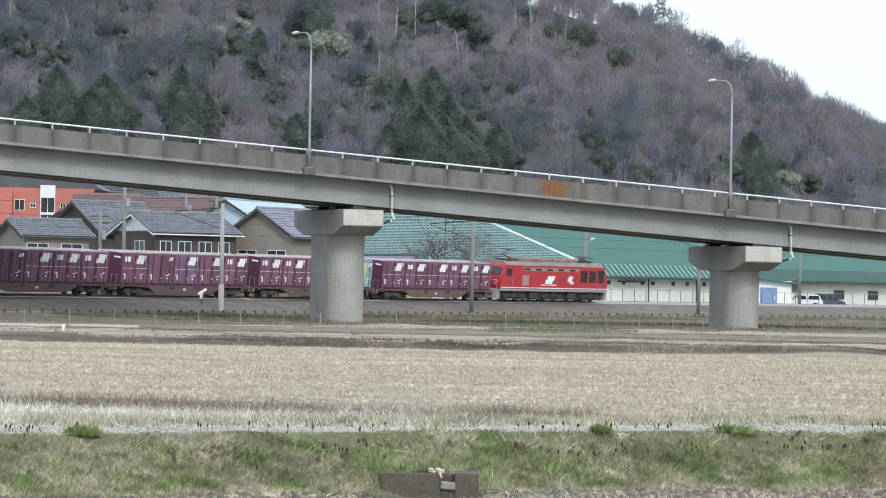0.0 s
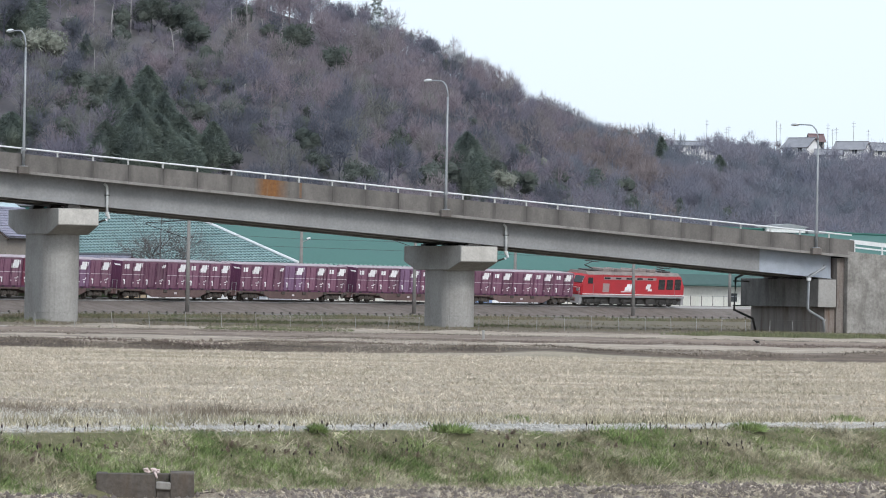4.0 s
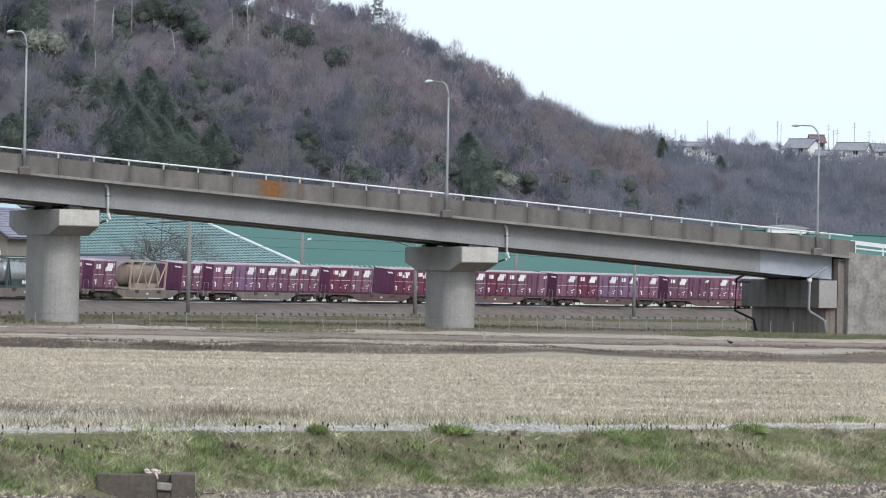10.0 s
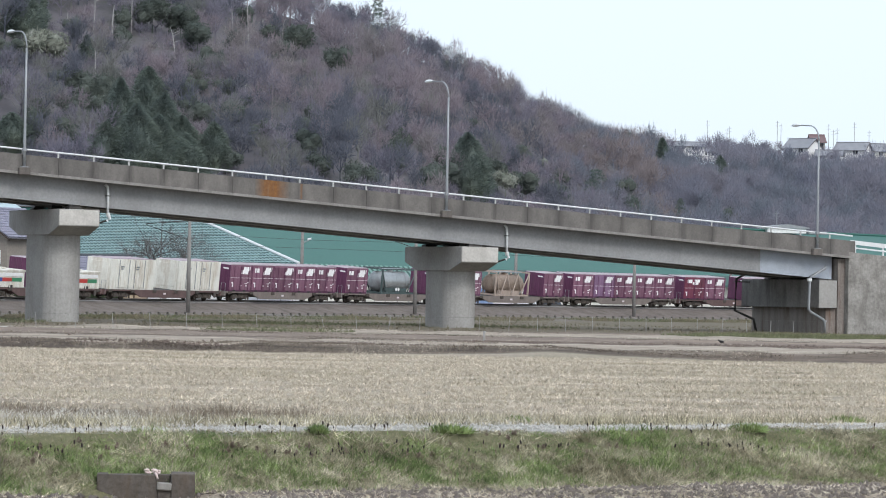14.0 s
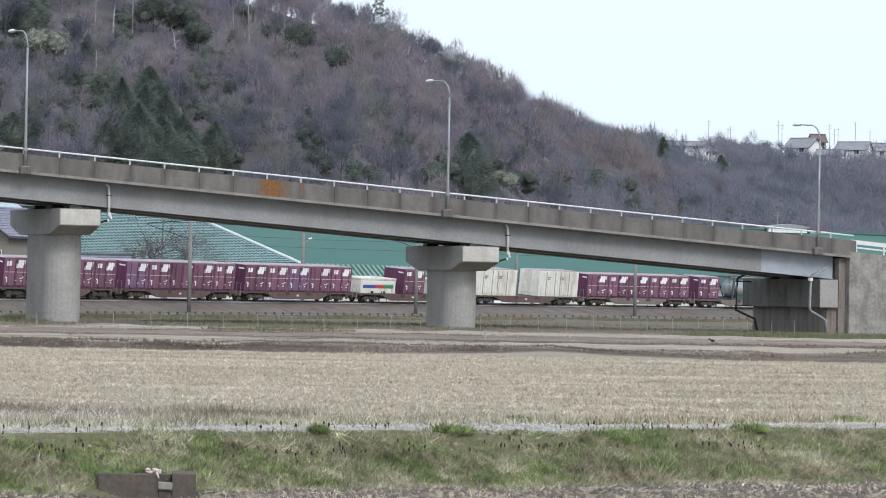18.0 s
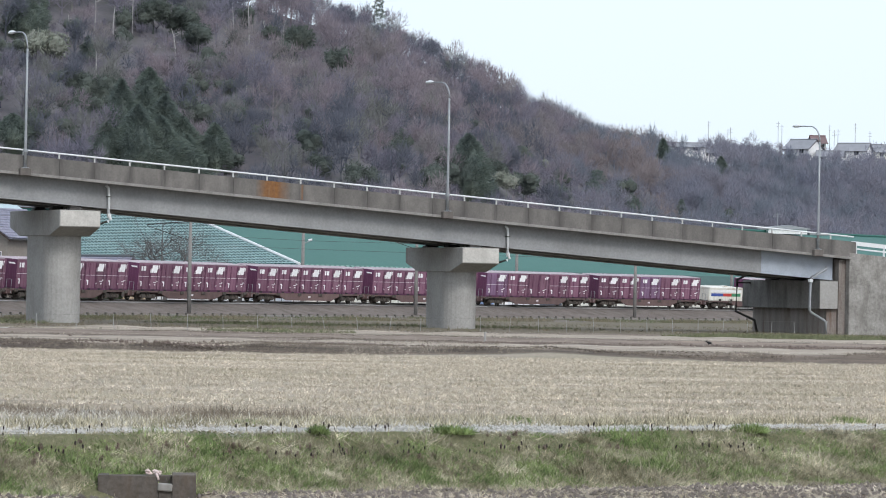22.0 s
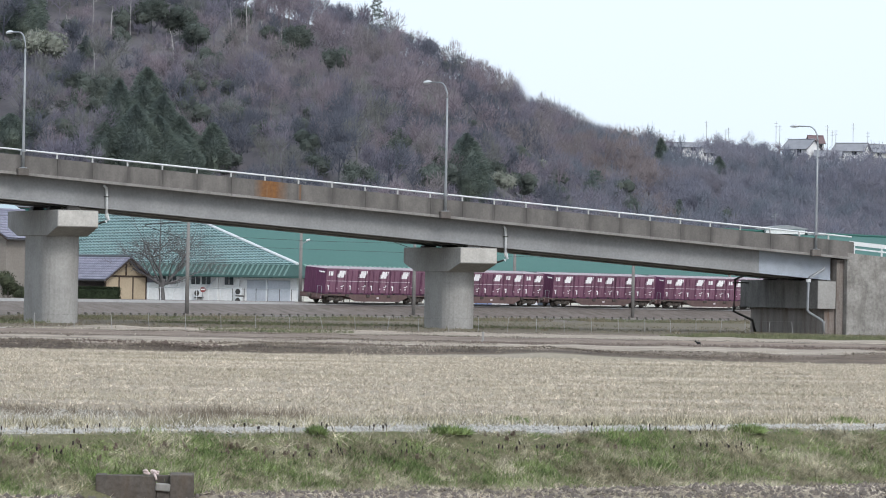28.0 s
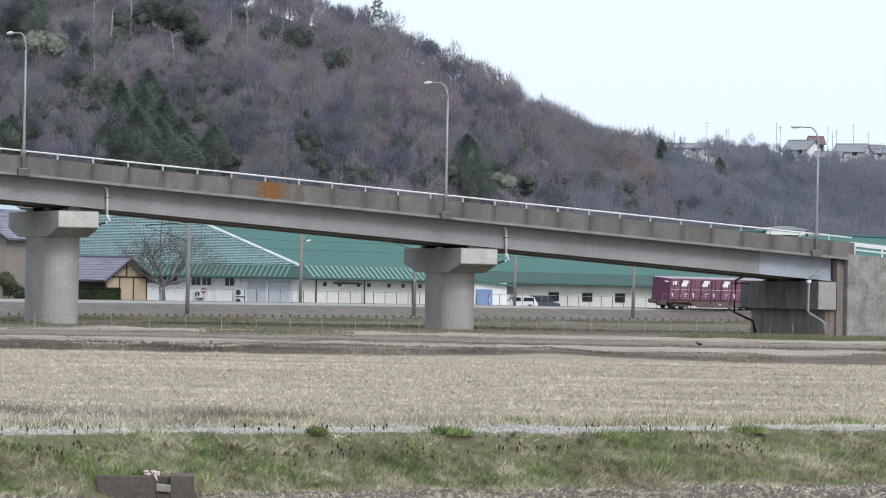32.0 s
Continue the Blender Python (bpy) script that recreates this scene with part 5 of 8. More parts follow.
def pine_crown(count, wide, high):
    """A pine: flat uneven cushions of needles on a bent stem."""
    out = []
    for k in range(7):
        z = high * (0.3 + 0.7 * k / 6)
        w = wide * RNG.uniform(0.3, 0.5) * (1.15 - 0.5 * k / 6)
        c = np.r_[RNG.normal(size=2) * wide * 0.2 * (1 - k / 8), z]
        n = count // 7
        d = unit(RNG.normal(size=(n, 3)))
        q = c + d * (RNG.uniform(0.2, 1, n) ** 0.5)[:, None] * np.array([w, w, high * 0.06])
        out.append(spikes(q, unit(d + [0, 0, 0.6]), RNG.uniform(0.25, 0.55, n), RNG.uniform(0.12, 0.3, n)))
    out.append(spikes(np.tile([0.0, 0, -1.0], (2, 1)), np.tile([0.05, 0, 1.0], (2, 1)), np.array([high * 0.98] * 2), np.array([0.45, 0.45])))
    return np.concatenate(out)


def round_crown(count, wide, high):
    """A leafy crown of several rounded heads."""
    out = []
    k = 6
    way = unit(np.c_[RNG.normal(size=(k, 2)), RNG.uniform(-0.5, 1.0, k)])
    for d in way:
        c = d * np.array([wide * 0.28, wide * 0.28, high * 0.24]) + np.array([0, 0, high * 0.52])
        r, n = RNG.uniform(0.2, 0.3) * min(wide, high * 1.2), count // k
        e = unit(RNG.normal(size=(n, 3)))
        p = c + e * (r * RNG.uniform(0.75, 1.08, n))[:, None]
        out.append(spikes(p, unit(e + RNG.normal(size=(n, 3)) * 0.6), RNG.uniform(0.05, 0.1, n) * wide, RNG.uniform(0.022, 0.05, n) * wide))
        out.append(shell(lambda t: 0.8 * r * np.sqrt(np.clip(1 - (2 * t - 1) ** 2, 0, 1)), c[2] - 0.8 * r, c[2] + 0.8 * r, 6, 9) + [c[0], c[1], 0])
    out.append(spikes(np.tile([0.0, 0, -0.5], (2, 1)), np.tile([0, 0, 1.0], (2, 1)), np.array([high * 0.6] * 2), np.array([0.05 * wide] * 2)))
    return np.concatenate(out)


def patchy(x, y, scale, seed):
    return np.array([noise.noise((float(a) * scale, float(b) * scale, seed)) for a, b in zip(x, y)])


def plant(name, templates, places, mat, label, smallest=0.7, largest=1.35):
    """Many copies of some crowns at (x, y, z) places, in one mesh."""
    places = np.asarray(places)
    n = len(places)
    which = RNG.integers(0, len(templates), n)
    out = []
    for k, t in enumerate(templates):
        p = places[which == k]
        m = len(p)
        if not m:
            continue
        a = RNG.uniform(0, 2 * np.pi, m)
        s = RNG.uniform(smallest, largest, m)
        sz = s * RNG.uniform(0.85, 1.2, m)
        c, q = np.cos(a), np.sin(a)
        v = np.empty((m, len(t), 3))
        v[:, :, 0] = s[:, None] * (c[:, None] * t[:, 0] - q[:, None] * t[:, 1]) + p[:, 0:1]
        v[:, :, 1] = s[:, None] * (q[:, None] * t[:, 0] + c[:, None] * t[:, 1]) + p[:, 1:2]
        v[:, :, 2] = sz[:, None] * t[:, 2] + p[:, 2:3]
        out.append(v.reshape(-1, 3))
    v = np.concatenate(out)
    tagged(new(name, raw(name, v, np.arange(len(v)).reshape(-1, 3), mat)), label, "trees", kind="stuff")


def hill_point(az, up):
    """Where the slope is seen at a sideways slope and an upward slope from the camera."""
    y = np.linspace(500, 1180, 341)
    e = (hill_height(np.full_like(y, az), y) - 2.7) / y
    k = int(np.argmax(e >= up)) if (e >= up).any() else int(np.argmax(e))
    return az * y[k], y[k], float(hill_height(np.array([az]), np.array([y[k]]))[0])


def build_hill():
    az = np.concatenate([np.linspace(-0.40, -0.22, 12), np.linspace(-0.21, 0.14, 120), np.linspace(0.15, 0.35, 10)])
    fr = np.concatenate([np.linspace(-0.25, 1.05, 70), np.linspace(1.1, 3.0, 12)])
    A, F = np.meshgrid(az, fr)
    ridge, foot = np.interp(A, RA, RD), np.interp(A, RA, RF)
    Y = foot + F * (ridge - foot)
    Z = hill_height(A, Y) - np.where(F < 0, 1.5, 0)
    v = np.c_[(A * Y).ravel(), Y.ravel(), Z.ravel()]
    w = len(az)
    f = [(j * w + i, j * w + i + 1, (j + 1) * w + i + 1, (j + 1) * w + i) for j in range(len(fr) - 1) for i in range(w - 1)]
    tagged(new("hillside", raw("hillside", v, f, LITTER, True)), "brown hillside under bare woods", "hill", kind="structure")

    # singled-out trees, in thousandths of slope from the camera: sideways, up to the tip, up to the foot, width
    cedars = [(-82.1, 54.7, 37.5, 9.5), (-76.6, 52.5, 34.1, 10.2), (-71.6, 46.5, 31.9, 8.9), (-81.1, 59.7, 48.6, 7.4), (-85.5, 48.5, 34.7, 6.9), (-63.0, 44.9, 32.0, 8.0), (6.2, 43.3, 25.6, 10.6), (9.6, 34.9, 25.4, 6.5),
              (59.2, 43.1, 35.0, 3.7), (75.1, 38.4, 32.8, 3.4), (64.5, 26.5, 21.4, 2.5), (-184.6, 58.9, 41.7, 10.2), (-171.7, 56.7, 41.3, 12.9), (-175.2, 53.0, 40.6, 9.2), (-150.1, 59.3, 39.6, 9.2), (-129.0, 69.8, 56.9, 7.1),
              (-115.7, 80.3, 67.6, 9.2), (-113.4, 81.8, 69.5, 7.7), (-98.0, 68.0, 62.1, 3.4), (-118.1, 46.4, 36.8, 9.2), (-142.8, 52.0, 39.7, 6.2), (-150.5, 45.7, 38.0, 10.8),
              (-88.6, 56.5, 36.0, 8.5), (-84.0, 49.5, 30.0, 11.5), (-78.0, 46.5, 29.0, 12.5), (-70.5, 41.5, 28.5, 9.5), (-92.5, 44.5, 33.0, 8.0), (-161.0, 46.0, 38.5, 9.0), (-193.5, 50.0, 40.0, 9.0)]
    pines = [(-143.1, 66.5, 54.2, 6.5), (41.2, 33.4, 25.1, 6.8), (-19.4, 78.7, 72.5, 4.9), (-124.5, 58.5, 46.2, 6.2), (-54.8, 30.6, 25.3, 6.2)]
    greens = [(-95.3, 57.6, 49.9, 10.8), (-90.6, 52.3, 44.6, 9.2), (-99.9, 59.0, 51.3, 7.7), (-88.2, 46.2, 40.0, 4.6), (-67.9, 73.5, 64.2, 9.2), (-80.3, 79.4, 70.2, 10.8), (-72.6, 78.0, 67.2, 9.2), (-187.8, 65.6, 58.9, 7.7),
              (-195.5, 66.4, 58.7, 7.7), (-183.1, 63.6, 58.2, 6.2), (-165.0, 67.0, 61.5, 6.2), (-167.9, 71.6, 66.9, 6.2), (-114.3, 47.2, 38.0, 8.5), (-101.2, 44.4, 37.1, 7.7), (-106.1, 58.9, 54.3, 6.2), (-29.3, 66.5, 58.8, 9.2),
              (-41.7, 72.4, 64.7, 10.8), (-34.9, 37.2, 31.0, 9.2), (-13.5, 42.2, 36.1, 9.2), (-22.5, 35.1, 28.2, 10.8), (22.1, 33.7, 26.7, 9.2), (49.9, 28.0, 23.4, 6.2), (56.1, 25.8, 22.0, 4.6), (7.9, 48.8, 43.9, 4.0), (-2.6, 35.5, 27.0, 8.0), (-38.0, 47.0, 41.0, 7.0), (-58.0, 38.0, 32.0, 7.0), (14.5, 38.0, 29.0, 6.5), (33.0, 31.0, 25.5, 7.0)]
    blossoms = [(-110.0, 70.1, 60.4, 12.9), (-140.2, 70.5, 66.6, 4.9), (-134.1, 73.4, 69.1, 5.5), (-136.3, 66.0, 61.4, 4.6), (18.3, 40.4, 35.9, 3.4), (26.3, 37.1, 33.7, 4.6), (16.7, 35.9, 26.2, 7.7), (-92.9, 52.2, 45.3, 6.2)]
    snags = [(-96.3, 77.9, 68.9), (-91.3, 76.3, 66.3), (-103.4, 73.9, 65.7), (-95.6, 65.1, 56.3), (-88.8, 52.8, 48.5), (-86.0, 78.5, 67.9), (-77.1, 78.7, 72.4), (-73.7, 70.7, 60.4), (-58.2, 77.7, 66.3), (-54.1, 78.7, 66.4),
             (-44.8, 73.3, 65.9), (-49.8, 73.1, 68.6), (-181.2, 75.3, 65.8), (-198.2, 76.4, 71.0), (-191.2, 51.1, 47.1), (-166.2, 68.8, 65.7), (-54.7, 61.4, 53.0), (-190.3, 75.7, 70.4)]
    clear = []

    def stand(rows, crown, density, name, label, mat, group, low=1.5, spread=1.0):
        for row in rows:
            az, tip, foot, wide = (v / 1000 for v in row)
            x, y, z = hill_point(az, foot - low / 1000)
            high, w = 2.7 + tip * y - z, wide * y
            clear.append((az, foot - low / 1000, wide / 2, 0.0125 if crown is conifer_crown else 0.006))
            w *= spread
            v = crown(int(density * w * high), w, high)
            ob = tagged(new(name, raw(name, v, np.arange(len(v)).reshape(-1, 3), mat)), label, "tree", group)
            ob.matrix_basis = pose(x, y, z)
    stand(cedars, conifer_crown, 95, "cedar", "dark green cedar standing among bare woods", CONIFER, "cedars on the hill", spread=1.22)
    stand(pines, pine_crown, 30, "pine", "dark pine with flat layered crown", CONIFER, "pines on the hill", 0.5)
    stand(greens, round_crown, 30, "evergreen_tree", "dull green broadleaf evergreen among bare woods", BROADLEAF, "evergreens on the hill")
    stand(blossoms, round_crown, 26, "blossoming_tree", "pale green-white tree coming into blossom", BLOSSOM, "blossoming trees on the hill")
    rnd = random.Random(21)
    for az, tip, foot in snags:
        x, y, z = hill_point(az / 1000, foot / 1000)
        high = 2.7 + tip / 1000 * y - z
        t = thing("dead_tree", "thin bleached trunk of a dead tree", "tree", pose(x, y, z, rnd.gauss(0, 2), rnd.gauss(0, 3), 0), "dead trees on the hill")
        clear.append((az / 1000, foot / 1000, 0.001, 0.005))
        bend = rnd.gauss(0, 0.2)
        part("trunk", tube(bmesh.new(), [(0, 0, -1), (bend * 0.5, 0, high * 0.5), (bend, 0, high * 0.8), (bend * 2.2, 0, high)], 0.15, 6, 0, 0.05), DEAD_WOOD, t)
        for _ in range(rnd.randint(2, 5)):
            h, s = rnd.uniform(0.5, 0.95) * high, rnd.choice((-1, 1))
            part("branch", tube(bmesh.new(), [(bend * 0.9, 0, h), (s * 0.5, 0, h + 0.3), (s * rnd.uniform(0.8, 1.5), 0, h + rnd.uniform(0.3, 0.9))], 0.05, 4, 0, 0.015), DEAD_WOOD, t)

    # the bare woods: crown beside crown, left open before the trees named above
    cells = [(i * 5.5 + (2.75 if j % 2 else 0.0), 500.0 + j * 5.6) for j in range(123) for i in range(-48, 32)]
    g = np.array(cells) + RNG.uniform(-2.1, 2.1, (len(cells), 2))
    a, y = g[:, 0] / g[:, 1], g[:, 1]
    ridge, foot = np.interp(a, RA, RD), np.interp(a, RA, RF)
    on = (a > -0.215) & (a < 0.135) & (y > foot) & (y < ridge + 4) & ~((a > 0.088) & (y > 1094)) & ~((a > 0.06) & (a < 0.073) & (y > 1065))
    a, y = a[on], y[on]
    z = hill_height(a, y)
    e = (z - 2.7) / y
    keep = np.ones(len(a), bool)
    for az, up, half, drop in clear:
        keep &= ~((np.abs(a - az) < half * 0.8 + 0.001) & (e < up + 0.0015) & (e > up - drop))
    p, low = np.c_[a * y, y, z][keep], np.c_[a * y, y, z][~keep]
    crowns = [bare_crown(480, w, h) for w, h in ((7.8, 8.2), (7.0, 7.6), (9.2, 8.8), (6.4, 7.2), (8.2, 8.4), (7.4, 8.6))]
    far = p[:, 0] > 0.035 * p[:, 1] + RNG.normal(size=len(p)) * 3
    pick = patchy(p[:, 0], p[:, 1], 0.02, 4.0) * 0.9 + RNG.normal(size=len(p)) * 0.26 + 0.12 * np.clip((p[:, 2] - 30) / 30, -1, 1)
    pick -= 0.34 * np.clip((-0.04 - p[:, 0] / p[:, 1]) / 0.05, 0, 1)
    groves = ((-9, -0.36, DARK_TWIGS, "dark_bare_trees", "leafless dark blue-grey trees on the hill"), (-0.36, -0.24, OLIVE_TWIGS, "budding_trees", "olive-grey budding trees among bare woods"),
              (-0.24, 0.02, MAUVE_TWIGS, "mauve_bare_trees", "leafless mauve-grey trees covering the hill"), (0.02, 0.36, PINK_TWIGS, "bare_trees", "leafless pinkish brown deciduous trees covering the hill"),
              (0.36, 9, TAN_TWIGS, "tan_bare_trees", "leafless tan trees among bare woods"))
    for lo, hi, mat, name, label in groves:
        plant(name, crowns, p[~far & (pick >= lo) & (pick < hi)], mat, label)
    russet = far & (p[:, 0] < 0.062 * p[:, 1]) & (pick > 0.05)
    plant("russet_bare_trees", crowns, p[russet], RUSSET_TWIGS, "russet-brown leafless trees on the lower slope")
    plant("pale_bare_trees", crowns, p[far & ~russet & (pick > -0.18)], FAR_TWIGS_HAZED, "leafless grey trees on the lower ridge, haze-paled")
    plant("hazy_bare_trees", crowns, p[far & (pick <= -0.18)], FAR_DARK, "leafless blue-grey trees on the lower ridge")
    # low scrub before the singled-out trees, and a loose edge along the ridge
    plant("bare_scrub", [bare_crown(200, w, h, 5) for w, h in ((6.0, 4.0), (5.0, 3.4), (7.0, 4.2))], low, MAUVE_TWIGS, "low bare scrub between the hill's trees", 0.6, 0.9)
    lace = [bare_crown(420, w, h, 9, 0.06) for w, h in ((5.4, 9.0), (6.4, 9.6), (4.6, 8.4))]
    n = 110
    a = RNG.uniform(-0.05, 0.1, n)
    y = np.interp(a, RA, RD) * RNG.uniform(0.97, 1.0, n)
    plant("ridge_trees", lace, np.c_[a * y, y, hill_height(a, y)], MAUVE_TWIGS, "bare trees along the hill's skyline", 0.6, 1.05)
    n = 170
    a = RNG.uniform(0.05, 0.135, n)
    y = np.interp(a, RA, RD) * RNG.uniform(0.84, 0.925, n)
    plant("lower_ridge_trees", lace, np.c_[a * y, y, hill_height(a, y)], FAR_TWIGS_HAZED, "bare trees before the houses on the ridge", 0.6, 0.95)
    rounds = []
    for k in range(170):
        c = RNG.uniform(-0.2, -0.055) if k < 120 else RNG.uniform(-0.06, 0.13)
        rounds.append(hill_point(c, np.interp(c, RA, RE) * RNG.uniform(0.35, 0.9)))
    plant("evergreen_bushes", [round_crown(420, w, h) for w, h in ((6, 7), (5, 6))], rounds, BROADLEAF, "dull green evergreen bushes among bare woods", 0.6, 1.1)


build_hill()


# ---- buildings behind the railway ----
TEAL_ROOF = surface("teal metal roof", (0.028, 0.112, 0.092), (0.038, 0.138, 0.114), 0.12, 3.0, 0.65, grime=(0.055, 0.14, 0.12), grime_amount=0.35)
PALE_TILE = surface("pale green tile", (0.17, 0.285, 0.285), (0.27, 0.385, 0.38), 0.25, 3.0, 0.5, each=0.14)
TILE_LIP = surface("dark green tile edge", (0.03, 0.075, 0.078), (0.05, 0.105, 0.105), 0.5, 5.0, 0.6)
RIB_GREEN = surface("dark green rib", (0.028, 0.07, 0.061), (0.042, 0.095, 0.084), 0.8, 8.0, 0.5)
# one rib green in two copies: lighter for the lit long side, darker for the end
RIB_LIT = surface("pale green rib", (0.13, 0.25, 0.215), (0.19, 0.32, 0.28), 0.8, 8.0, 0.5)
RIB_SHADED = surface("green rib", (0.115, 0.195, 0.178), (0.165, 0.255, 0.235), 0.8, 8.0, 0.6)
CREAM_WALL = surface("cream rendered wall", (0.6, 0.6, 0.55), (0.72, 0.72, 0.67), 0.2, 4.0, 0.8, grime=(0.42, 0.4, 0.35), grime_amount=0.4)
WHITE_WALL = surface("white rendered wall", (0.74, 0.74, 0.74), (0.86, 0.86, 0.86), 0.2, 4.0, 0.8, grime=(0.5, 0.49, 0.46), grime_amount=0.4)
BLUE_DOOR = surface("dusty blue door paint", (0.16, 0.24, 0.42), (0.22, 0.31, 0.5), 0.8, 8.0, 0.5)
SHUTTER = surface("grey-blue shutter", (0.42, 0.45, 0.5), (0.54, 0.57, 0.62), 0.6, 8.0, 0.5)
TAN_WALL = surface("tan board wall", (0.42, 0.335, 0.23), (0.52, 0.425, 0.31), 0.5, 6.0, 0.8)
TIMBER = surface("dark timber", (0.045, 0.03, 0.022), (0.08, 0.055, 0.04), 1.0, 10.0, 0.7)
BROWN_WALL = surface("brown plaster wall", (0.21, 0.185, 0.162), (0.29, 0.26, 0.23), 0.4, 5.0, 0.85)
DARK_WALL = surface("dark brown board wall", (0.06, 0.048, 0.045), (0.1, 0.08, 0.075), 0.5, 6.0, 0.8)
RED_WALL = surface("orange-red wall", (0.42, 0.135, 0.11), (0.49, 0.17, 0.14), 0.4, 5.0, 0.75)
BLUE_WALL = surface("pale blue metal wall", (0.42, 0.56, 0.62), (0.52, 0.66, 0.71), 0.4, 5.0, 0.6)
BLUE_ROOF = surface("pale blue-grey metal roof", (0.36, 0.46, 0.5), (0.46, 0.56, 0.6), 0.4, 5.0, 0.5)
TILE_GREY = surface("blue-grey roof tile", (0.085, 0.092, 0.115), (0.24, 0.25, 0.285), 1.6, 7.0, 0.45, grime=(0.07, 0.075, 0.085), grime_amount=0.5)
TILE_PURPLE = surface("purple-grey roof tile", (0.15, 0.15, 0.2), (0.29, 0.285, 0.36), 0.8, 9.0, 0.4)
TILE_MAROON = surface("maroon roof tile", (0.13, 0.082, 0.084), (0.21, 0.14, 0.142), 0.8, 9.0, 0.5)
TILE_DARK = surface("slate-dark roof", (0.055, 0.06, 0.07), (0.11, 0.12, 0.135), 0.6, 7.0, 0.45)
SHED_GREEN = surface("dark green ribbed metal", (0.03, 0.13, 0.12), (0.045, 0.18, 0.16), 0.6, 7.0, 0.5)
YARD_Z = 1.0


def sheet(bm, a, b, c, d, thick, index=0):
    """A roof plane through four corners (eave a, b; top c, d), with thickness downwards."""
    top = [bm.verts.new(p) for p in (a, b, c, d)]
    low = [bm.verts.new((p[0], p[1], p[2] - thick)) for p in (a, b, c, d)]
    made = [bm.faces.new(top), bm.faces.new(low[::-1])] + [bm.faces.new((top[i], low[i], low[(i + 1) % 4], top[(i + 1) % 4])) for i in range(4)]
    for f in made:
        f.material_index = index
    bmesh.ops.recalc_face_normals(bm, faces=made)
    return bm


def tiled(bm, a, b, c, d, pitch=0.3, high=0.11, courses=0.0):
    """Rounded tile ribs up a roof plane from the eave a-b to the top d-c, with stepped courses."""
    a, b, c, d = (Vector(p) for p in (a, b, c, d))
    n = max(4, int((b - a).length / pitch))
    rows = max(1, int((d - a).length / courses)) if courses else 1
    nor = (b - a).cross(d - a).normalized()
    if nor.z < 0:
        nor = -nor
    prof = [(0.0, 0.0), (0.22, 0.75), (0.5, 1.0), (0.78, 0.75)]
    cols = [((k + f) / n, h * high) for k in range(n) for f, h in prof] + [(1.0, 0.0)]
    grid = []
    for r in range(rows):
        for v, lift in ((r / rows, 0.05 if courses else 0.0), ((r + 1) / rows, 0.0)):
            p0, p1 = a.lerp(d, v), b.lerp(c, v)
            grid.append([bm.verts.new(p0.lerp(p1, u) + nor * (h + lift + 0.02)) for u, h in cols])
    for g0, g1 in zip(grid, grid[1:]):
        for i in range(len(cols) - 1):
            bm.faces.new((g0[i], g0[i + 1], g1[i + 1], g1[i]))
    return bm


def window(parent, m, wide, high, panes=2, frame_mat=None):
    """A framed window with panes, its face looking along -y of m."""
    frame_mat = frame_mat or WHITE_STEEL
    bm = bmesh.new()
    for lo, hi in (((-wide / 2 - 0.06, -0.05, -0.06), (wide / 2 + 0.06, 0.02, 0.0)), ((-wide / 2 - 0.06, -0.05, high), (wide / 2 + 0.06, 0.02, high + 0.06)),
                   ((-wide / 2 - 0.06, -0.05, 0.0), (-wide / 2, 0.02, high)), ((wide / 2, -0.05, 0.0), (wide / 2 + 0.06, 0.02, high))):
        box(bm, lo, hi)
    for k in range(1, panes):
        x = -wide / 2 + wide * k / panes
        box(bm, (x - 0.03, -0.045, 0.0), (x + 0.03, 0.015, high))
    w = part("window", bm, frame_mat, parent, m=m)
    for k in range(panes):
        x0 = -wide / 2 + wide * k / panes
        part("pane", boxed((x0 + 0.02, -0.02, 0.01), (x0 + wide / panes - 0.02, -0.005, high - 0.01)), GLASS_DARK, w)
    return w


